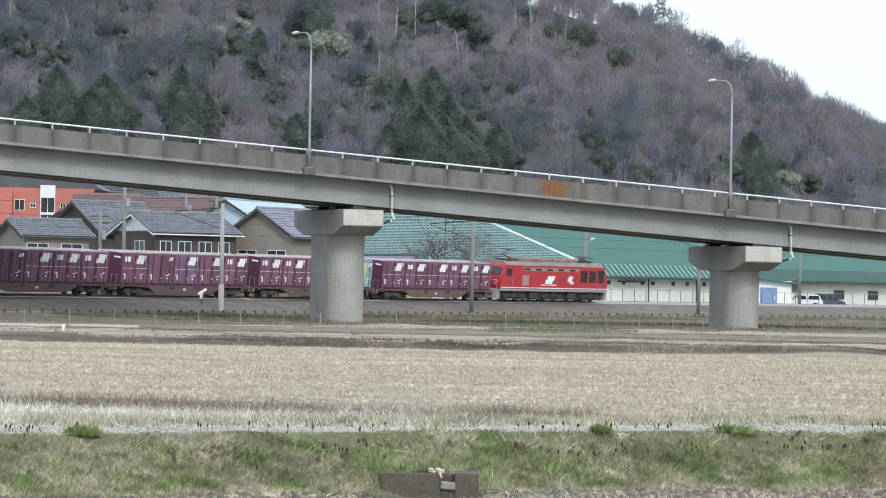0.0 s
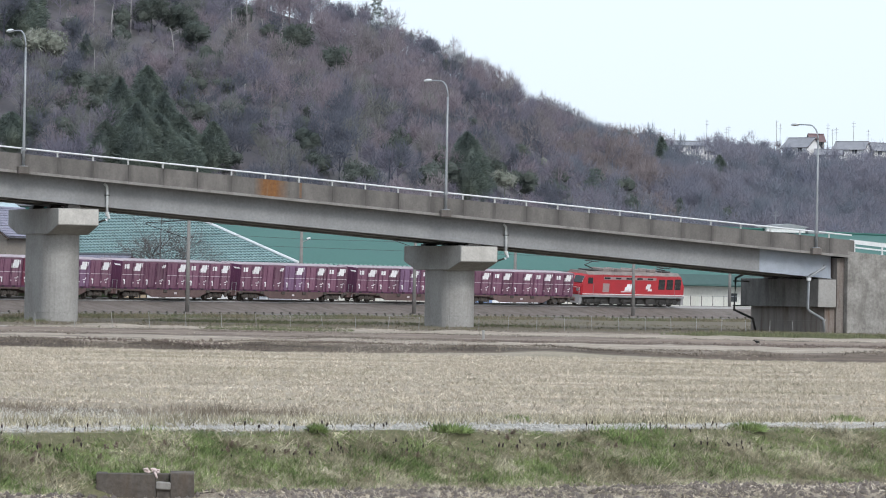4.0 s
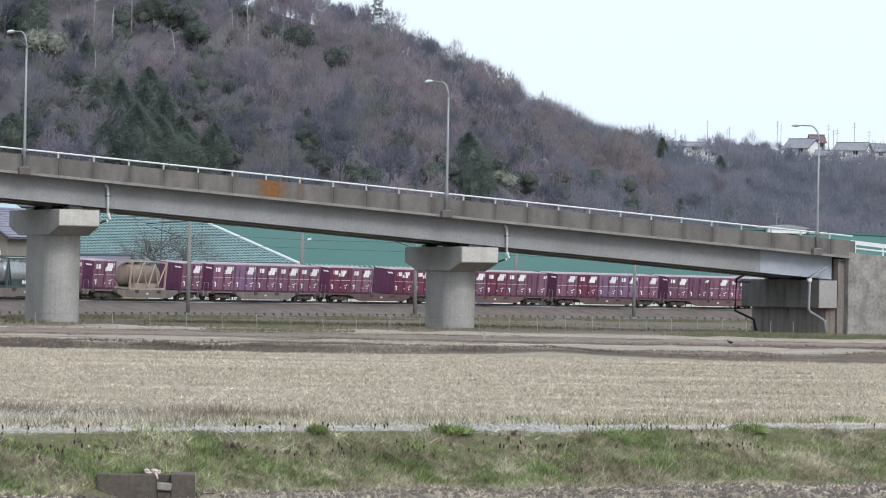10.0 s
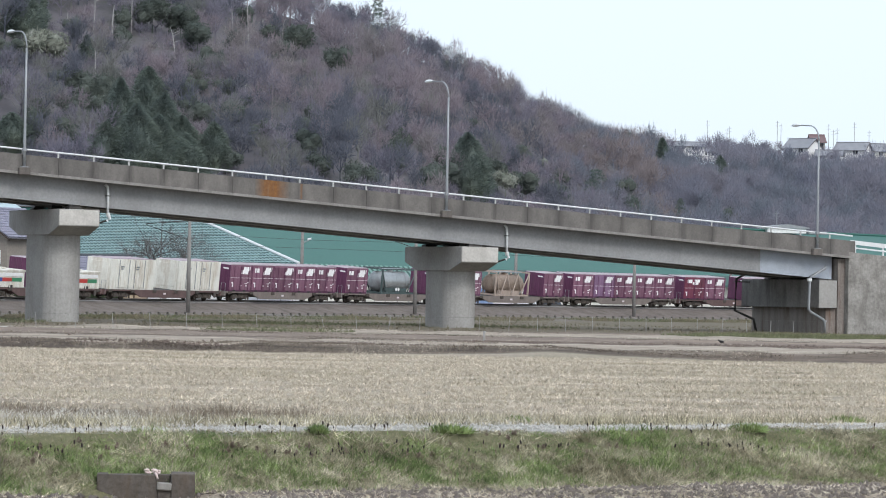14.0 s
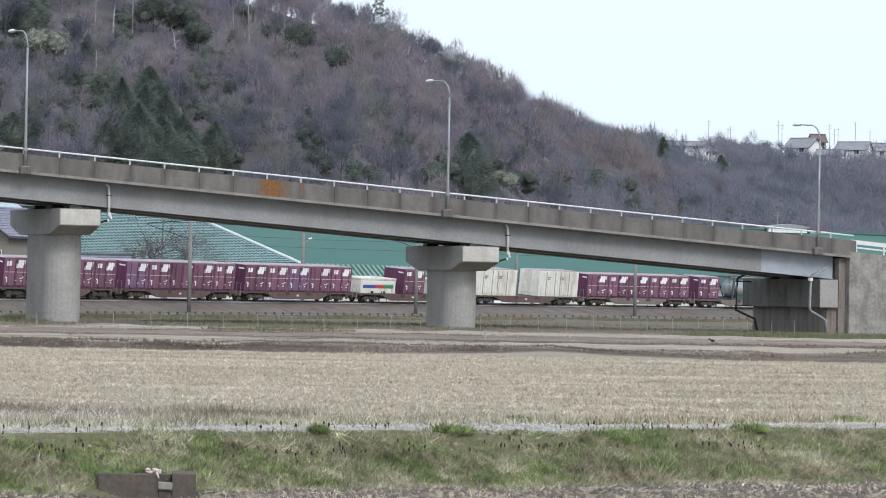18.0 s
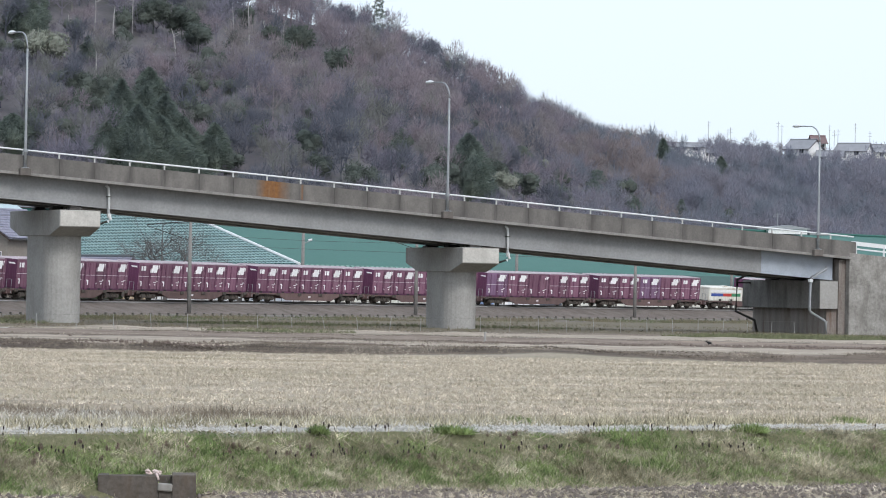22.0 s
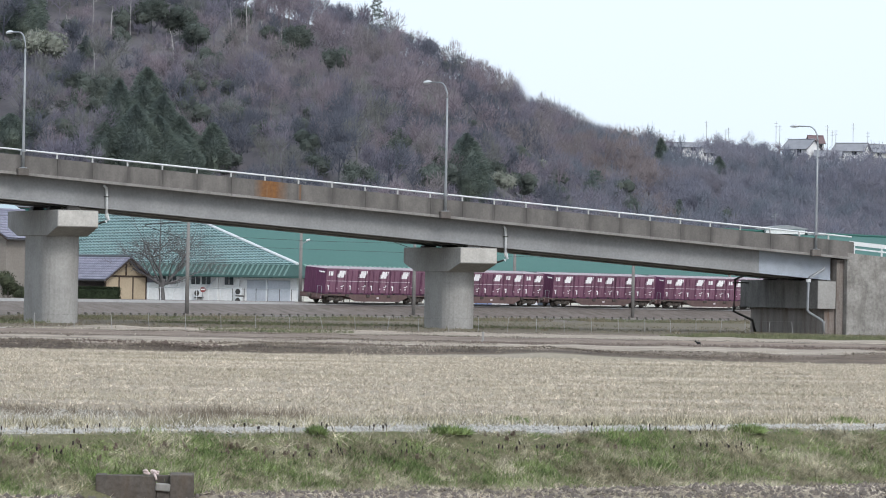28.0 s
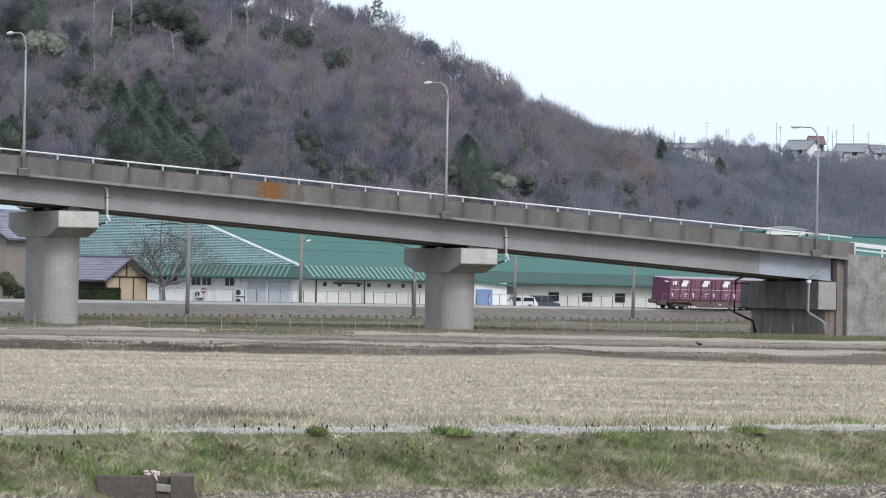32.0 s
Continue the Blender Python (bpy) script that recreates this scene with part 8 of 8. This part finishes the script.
    p = np.array([line_at(float(a), float(b))[:2] for a, b in zip(s, off)])
    keep = patchy(p[:, 0], p[:, 1] * 1.5, 0.06, 8.0) + 0.12 * RNG.normal(size=n) > 0.02
    blades("bank_green", p[keep, 0], p[keep, 1], np.interp(off[keep], [6.2, 6.6, 9, 16], [0.19, 0.12, 0.02, -0.3]), 0.8, 0.12, 0.45, 0.025, 0.055, FIELD_GREEN, "dull green grass on the railway bank", "grass")


build_stubble()


def build_bank():
    n = 230000
    x = RNG.uniform(-15.5, 12.5, n)
    d = RNG.uniform(-3.0, 0.02, n)
    keep = ~((np.abs(x + 5.16) < 0.88) & (np.abs(71.0 + 0.637 * x + d / 0.843 - 64.95) < 0.45))
    x, d = x[keep], d[keep]
    n = len(x)
    y = 71.0 + 0.637 * x + d / 0.843
    g = 0.8 * patchy(x, y, 0.9, 1.0) + 0.7 * patchy(x, y, 2.6, 6.0) + 0.25 * (d + 1.0) * 0.5
    green = g + RNG.normal(size=n) * 0.2 > 0.2
    z = heights(x, y)
    short = np.interp(d, [-1.2, -0.15, 0.1], [1.0, 0.45, 0.2])
    blades("bank_grass", x[green], y[green], z[green], 1.0, 0.05, 0.19, 0.009, 0.022, GREEN_GRASS, "fresh green grass on the bank", "grass", short[green])
    blades("dry_bank_grass", x[~green], y[~green], z[~green], 1.5, 0.05, 0.22, 0.006, 0.016, DRY_GRASS, "matted dry grass on the bank", "grass", short[~green])
    # short grass creeping over both edges of the path
    m = 12000
    ex = RNG.uniform(-15.5, 12.5, m)
    ed = np.where(RNG.random(m) < 0.5, np.abs(RNG.normal(size=m)) * 0.35, 2.5 - np.abs(RNG.normal(size=m)) * 0.5)
    ey = 71.0 + 0.637 * ex + ed / 0.843
    on = patchy(ex, ey, 0.6, 5.0) > -0.1
    blades("path_grass", ex[on], ey[on], heights(ex[on], ey[on]), 1.0, 0.03, 0.11, 0.012, 0.028, DRY_GRASS, "short dry grass creeping over the path", "grass")
    # dense green tufts and flattened straw clumps
    tx, ty, tz, sx, sy, sz = [], [], [], [], [], []
    rnd = random.Random(8)
    for k in range(150):
        cx, d = rnd.uniform(-15, 12), rnd.uniform(-2.7, -0.25)
        if abs(cx + 5.16) < 1.1 and d < -1.9:
            continue
        cy = 71.0 + 0.637 * cx + d / 0.843
        q = np.c_[RNG.normal(size=(260, 2)) * rnd.uniform(0.1, 0.28)]
        a, b = cx + q[:, 0] * 1.5, cy + q[:, 1]
        h = heights(a, b)
        if rnd.random() < 0.6:
            tx.append(a), ty.append(b), tz.append(h)
        else:
            sx.append(a), sy.append(b), sz.append(h)
    blades("green_tufts", np.concatenate(tx), np.concatenate(ty), np.concatenate(tz), 0.9, 0.1, 0.28, 0.012, 0.028, GREEN_GRASS, "bright green grass tufts on the bank", "grass")
    blades("straw_tufts", np.concatenate(sx), np.concatenate(sy), np.concatenate(sz), 1.5, 0.15, 0.42, 0.008, 0.018, DRY_GRASS, "bleached straw tufts on the bank", "grass")
    n = 20000
    x = RNG.uniform(-10, 12.5, n)
    d = RNG.uniform(-7.0, -2.5, n)
    x[np.abs(x + 5.16) < 1.0] += 6.0
    y = 71.0 + 0.637 * x + d / 0.843
    blades("field_litter", x, y, heights(x, y) + 0.02, 2.6, 0.05, 0.15, 0.008, 0.022, STRAW, "scattered straw on the bare near field", "straw")


build_bank()


def clods():
    """Turned clods of the near field and stones of the path."""
    rnd = np.random.default_rng(5)
    base = np.array([(1, 0, 0), (-0.5, 0.87, 0), (-0.5, -0.87, 0), (0, 0, 0.75), (0.1, 0.1, -0.6)])
    fc = np.array([(0, 1, 3), (1, 2, 3), (2, 0, 3), (1, 0, 4), (2, 1, 4), (0, 2, 4)])
    for name, label, category, mat, lo, hi, small, big, n in (("soil_clods", "turned grey-brown clods of the near field", "clods", BALLAST, -7.5, -2.6, 0.03, 0.1, 5200),
                                                             ("path_gravel", "pale grey gravel stones of the path", "gravel", CONCRETE_PALE, 0.1, 2.9, 0.015, 0.05, 6500)):
        x = rnd.uniform(-16, 13, n)
        y = 71.0 + 0.637 * x + rnd.uniform(lo, hi, n) / 0.843
        z = heights(x, y)
        s = rnd.uniform(small, big, n)
        a = rnd.uniform(0, 6.28, n)
        v = base[None] * (s[:, None, None] * rnd.uniform(0.6, 1.3, (n, 5, 1)))
        c, q = np.cos(a)[:, None], np.sin(a)[:, None]
        w = np.stack([v[:, :, 0] * c - v[:, :, 1] * q + x[:, None], v[:, :, 0] * q + v[:, :, 1] * c + y[:, None], v[:, :, 2] + z[:, None]], axis=2)
        f = (np.arange(n) * 5)[:, None, None] + fc[None]
        tagged(new(name, raw(name, w.reshape(-1, 3), f.reshape(-1, 3), mat)), label, category, kind="stuff")


clods()


def turned_earth():
    """Patches of brown clods on the far strips: middle x, y and half-sizes."""
    rnd = np.random.default_rng(15)
    earth = surface("brown turned earth", (0.1, 0.075, 0.064), (0.2, 0.155, 0.135), 0.5, 6.0, 0.95)
    base = np.array([(1, 0, 0), (-0.5, 0.87, 0), (-0.5, -0.87, 0), (0, 0, 0.75), (0.1, 0.1, -0.6)])
    fc = np.array([(0, 1, 3), (1, 2, 3), (2, 0, 3), (1, 0, 4), (2, 1, 4), (0, 2, 4)])
    x, y = [], []
    for cx, cy, rx, ry, n in ((-13.6, 172, 3.0, 1.3, 450), (-20, 181, 6, 1.5, 400), (-6, 186, 4, 1.3, 450), (10, 201, 13, 3, 1100), (23, 208, 8, 3, 700), (-28, 196, 6, 3, 700)):
        x.append(rnd.normal(cx, rx * 0.6, n))
        y.append(rnd.normal(cy, ry * 0.6, n))
    x, y = np.concatenate(x), np.concatenate(y)
    n = len(x)
    s = rnd.uniform(0.05, 0.16, n)
    v = base[None] * (s[:, None, None] * rnd.uniform(0.6, 1.3, (n, 5, 1)))
    w = v + np.c_[x, y, heights(x, y)][:, None, :]
    f = (np.arange(n) * 5)[:, None, None] + fc[None]
    tagged(new("turned_earth", raw("turned_earth", w.reshape(-1, 3), f.reshape(-1, 3), earth)), "brown turned clods on the far strips", "clods", kind="stuff")


turned_earth()


def build_seed_heads():
    bm = tube(bmesh.new(), [(0, 0, 0), (0.01, 0, 0.17)], 0.006, 4, 1)
    for k in range(4):
        tube(bm, [(0.01, 0, 0.15 + 0.022 * k), (0.012, 0, 0.172 + 0.022 * k)], 0.022 - 0.003 * abs(k - 1.3), 6, 0)
    me = finish("horsetail", bm, [SEED, STALK])
    rnd = random.Random(12)
    spots = []
    for k in range(34):
        cx, d = rnd.uniform(-14.5, 11.5), rnd.choice((0.05, 0.1, 0.0, -0.8, -1.0))
        for _ in range(rnd.randint(2, 8)):
            spots.append((cx + rnd.gauss(0, 0.35), d + rnd.gauss(0, 0.12)))
    for x, d in spots:
        y = 71.0 + 0.637 * x + d / 0.843
        ob = tagged(new("horsetail", me), "brown horsetail shoot with dark seed head", "plant", "horsetails on the bank")
        ob.matrix_basis = pose(x, y, ground_height(x, y) - 0.01, rnd.gauss(0, 7), rnd.gauss(0, 7), rnd.uniform(0, 360))
        ob.scale = (rnd.uniform(0.4, 0.85),) * 3


build_seed_heads()

NETTLE = foliage("purple-brown nettle leaves", [(0.17, 0.125, 0.115), (0.25, 0.19, 0.165), (0.23, 0.225, 0.13)], 3.0, 9.0, vary=0.3, thin=0.3)


def build_nettles():
    """Low dead-nettle shoots with drooping purple-brown leaves, in loose drifts on the bank."""
    kinds = []
    for k in range(4):
        stems = RNG.integers(3, 6)
        made = []
        for _ in range(stems):
            foot, tall = np.r_[RNG.normal(size=2) * 0.035, 0.0], RNG.uniform(0.1, 0.19)
            made.append(spikes(np.tile(foot, (2, 1)), unit(np.tile(np.r_[RNG.normal(size=2) * 0.1, 1.0], (2, 1))), np.array([tall] * 2), np.array([0.012] * 2)))
            for h in np.linspace(0.4, 1.0, 5):
                a = RNG.uniform(0, 6.28, 6)
                out = unit(np.c_[np.cos(a), np.sin(a), RNG.uniform(-0.5, 0.4, 6)])
                made.append(spikes(np.tile(foot + [0, 0, tall * h], (6, 1)), out, RNG.uniform(0.03, 0.055, 6), np.full(6, 0.03)))
        v = np.concatenate(made)
        kinds.append(raw("dead_nettle", v, np.arange(len(v)).reshape(-1, 3), NETTLE))
    rnd = random.Random(31)
    for cx, cd, wide, n in ((-9.4, -1.0, 1.6, 22), (-7.6, -0.7, 1.0, 14), (-5.9, -0.8, 1.2, 16), (-4.3, -0.6, 0.8, 14), (-2.6, -0.8, 1.2, 16), (-0.6, -0.9, 0.9, 10), (1.2, -0.6, 0.7, 10), (3.4, -0.5, 0.9, 8), (8.6, -0.9, 1.4, 10), (10.4, -0.8, 1.0, 8)):
        for _ in range(n):
            x, d = rnd.gauss(cx, wide * 0.6), min(-0.15, rnd.gauss(cd, 0.28))
            y = 71.0 + 0.637 * x + d / 0.843
            ob = tagged(new("dead_nettle", rnd.choice(kinds)), "low purple-brown dead nettle among bank grass", "plant", "dead nettles on the bank")
            ob.matrix_basis = pose(x, y, ground_height(x, y) - 0.01, rnd.gauss(0, 6), rnd.gauss(0, 6), rnd.uniform(0, 360))
            ob.scale = (rnd.uniform(0.4, 0.75),) * 3


build_nettles()


def leaf_clump(name, label, x, y, wide, high, mat, count=900):
    d = unit(RNG.normal(size=(count, 3)))
    d[:, 2] = np.abs(d[:, 2])
    base = d * (RNG.uniform(0.2, 1.0, count) ** 0.5)[:, None] * np.array([wide / 2, wide / 2.6, high * 0.6])
    v = spikes(base, unit(d + [0, 0, 0.5] + RNG.normal(size=(count, 3)) * 0.5), RNG.uniform(0.06, 0.2, count), RNG.uniform(0.012, 0.035, count))
    ob = tagged(new(name, raw(name, v, np.arange(len(v)).reshape(-1, 3), mat)), label, "plant", "weed clumps by the path")
    ob.matrix_basis = pose(x, y, ground_height(x, y) - 0.03)


for cx, d, w, h in ((0.2, 0.05, 0.95, 0.2), (6.3, 0.05, 0.75, 0.17), (8.9, 3.3, 0.9, 0.2), (-3.8, 3.3, 0.7, 0.12), (1.6, 3.2, 0.5, 0.1), (-2.3, 0.0, 0.3, 0.08), (-11.2, 0.0, 0.6, 0.12)):
    leaf_clump("weed_clump", "low dark green weed clump by the path", cx, 71.0 + 0.637 * cx + d / 0.843, w, h * 0.75, GREEN_GRASS)


def build_sluice():
    """The concrete sluice box in the bank, with its notch, gate stone and knotted rag."""
    stone = surface("damp brown concrete", (0.066, 0.056, 0.049), (0.135, 0.118, 0.103), 1.8, 14.0, 0.9, bump=0.01, grime=(0.1, 0.06, 0.03), grime_amount=0.5)
    b = thing("sluice_box", "weathered brown concrete sluice box half buried in grass", "sluice box", pose(-5.16, 64.95, -0.62, 0, 0, 4))
    bm = prism(bmesh.new(), [(-0.87, -0.03), (-0.84, 0.0), (0.17, -0.012), (0.19, -0.03), (0.2, -1.0), (-0.7, -1.0)], -0.42, -0.2, "y")
    part("front_wall", bm, stone, b)
    part("end_wall", prism(bmesh.new(), [(-0.4, -0.03), (-0.38, 0.0), (0.38, 0.0), (0.4, -0.03), (0.4, -1.0), (-0.4, -1.0)], -0.86, -0.68, "x"), stone, b)
    part("wing_wall", boxed((0.43, -0.44, -1.0), (0.86, 0.4, 0.025), 0.02), stone, b)
    part("back_wall", boxed((-0.67, 0.18, -1.0), (0.43, 0.4, -0.02), 0.015), stone, b)
    part("sill_wall", boxed((0.2, -0.42, -1.0), (0.43, -0.22, -0.25), 0.012), stone, b)
    part("gate_stone", boxed((0.2, -0.5, -0.245), (0.46, -0.3, -0.11), 0.02), CONCRETE_WALL, b, "pale grey concrete gate stone", m=pose(0, 0, 0, 0, 4, 0))
    bm = bmesh.new()
    rnd = random.Random(2)
    for k in range(26):
        r = bmesh.ops.create_icosphere(bm, subdivisions=2, radius=rnd.uniform(0.022, 0.034))["verts"]
        side = -1 if k < 12 else 1
        o = Vector((0.11 + side * rnd.uniform(0.0, 0.12), -0.31 + rnd.gauss(0, 0.03), rnd.uniform(0.03, 0.085)))
        for v in r:
            v.co = Vector((v.co.x * 1.3, v.co.y, v.co.z * 0.8)) * (1 + 0.25 * noise.noise(v.co * 40)) + o
    tube(bm, [(0.16, -0.4, 0.03), (0.18, -0.45, 0.0), (0.2, -0.46, -0.07)], 0.022, 6)
    rag = tagged(new("rag", finish("rag", bm, plain("faded pink cloth", (0.62, 0.5, 0.48), 0.9), True)), "knotted faded pink rag on the sluice box", "rag")
    rag.matrix_basis = pose(-5.16, 64.95, -0.62, 0, 0, 4)


build_sluice()


def field_marker(x, y, high, mat, label):
    m = thing("marker_post", label, "post", pose(x, y, ground_height(x, y)), "marker posts in the fields")
    part("shaft", tube(bmesh.new(), [(0, 0, -0.2), (0, 0, high)], 0.07, 8), mat, m)
    part("cap", tube(bmesh.new(), [(0, 0, high), (0, 0, high + 0.05)], 0.085, 8), mat, m)


field_marker(-31.6, 174.0, 0.36, WHITE, "short white marker post in the field")
field_marker(2.4, 205.0, 0.55, CONCRETE, "short grey concrete post in the field")

def channel_kerb(x0, y0, x1, y1):
    k = tagged(new("channel_kerb", finish("channel_kerb", boxed((-0.5, -0.12, -0.15), (0.5, 0.12, 0.14), 0.015), CONCRETE_PALE)), "pale concrete kerb of a field channel", "kerb", "channel kerbs")
    k.matrix_basis = pose((x0 + x1) / 2, (y0 + y1) / 2, ground_height((x0 + x1) / 2, (y0 + y1) / 2), 0, 0, math.degrees(math.atan2(y1 - y0, x1 - x0)))
    k.scale = (math.hypot(x1 - x0, y1 - y0), 1, 1)


channel_kerb(-30.0, 222.0, -26.5, 224.0)
channel_kerb(-42.5, 207.0, -37.8, 209.0)
channel_kerb(-37.6, 209.1, -33.9, 210.7)

CROW = plain("black plumage", (0.012, 0.012, 0.014), 0.5)


def build_crow():
    c = thing("crow", "black crow walking on the stubble field", "bird")

    def egg(name, rx, ry, rz, at, tilt=0):
        bm = bmesh.new()
        bmesh.ops.create_uvsphere(bm, u_segments=12, v_segments=8, radius=1.0)
        for v in bm.verts:
            v.co = Vector((v.co.x * rx, v.co.y * ry, v.co.z * rz))
        return part(name, bm, CROW, c, m=pose(*at, 0, tilt, 0), smooth=True)
    egg("body", 0.19, 0.1, 0.1, (0, 0, 0.22), -18)
    egg("head", 0.075, 0.06, 0.065, (0.2, 0, 0.34))
    for s in (-1, 1):
        egg("wing", 0.2, 0.02, 0.08, (-0.04, 0.09 * s, 0.23), -14)
        bm = tube(bmesh.new(), [(0.02, 0.04 * s, 0.16), (0.0, 0.04 * s, 0.08), (0.02, 0.04 * s, 0.0), (0.07, 0.04 * s, 0.0)], 0.012, 5)
        part("leg", bm, CROW, c)
    part("beak", tube(bmesh.new(), [(0.25, 0, 0.34), (0.34, 0, 0.32)], 0.028, 6, 0, 0.006), CROW, c)
    part("tail", boxed((-0.42, -0.04, 0.2), (-0.15, 0.04, 0.225), 0.008), CROW, c, m=pose(0, 0, -0.1, 0, -12, 0))
    return c


CROW_THING = build_crow()
CROW_THING.scale = (0.72, 0.72, 0.72)
# the crow's steps over the field: seconds, x, y
STEPS = [(0.0, 18.6, 213.5), (3.0, 18.4, 213.4), (6.0, 18.25, 213.2), (9.0, 17.05, 212.8), (13.0, 16.3, 212.2), (19.0, 15.45, 211.5), (23.0, 15.2, 210.0), (28.0, 14.75, 210.0), (32.0, 14.72, 209.0)]


def motions():
    for ob, behind, half, along, up in TRAIN:
        walk(ob, [(t, on_rails(front(t) - behind, half) @ pose(along, 0, up)) for t in TIMES])
    walk(CROW_THING, [(t, pose(x, y, ground_height(x, y), 0, 0, 195)) for t, x, y in STEPS])


motions()
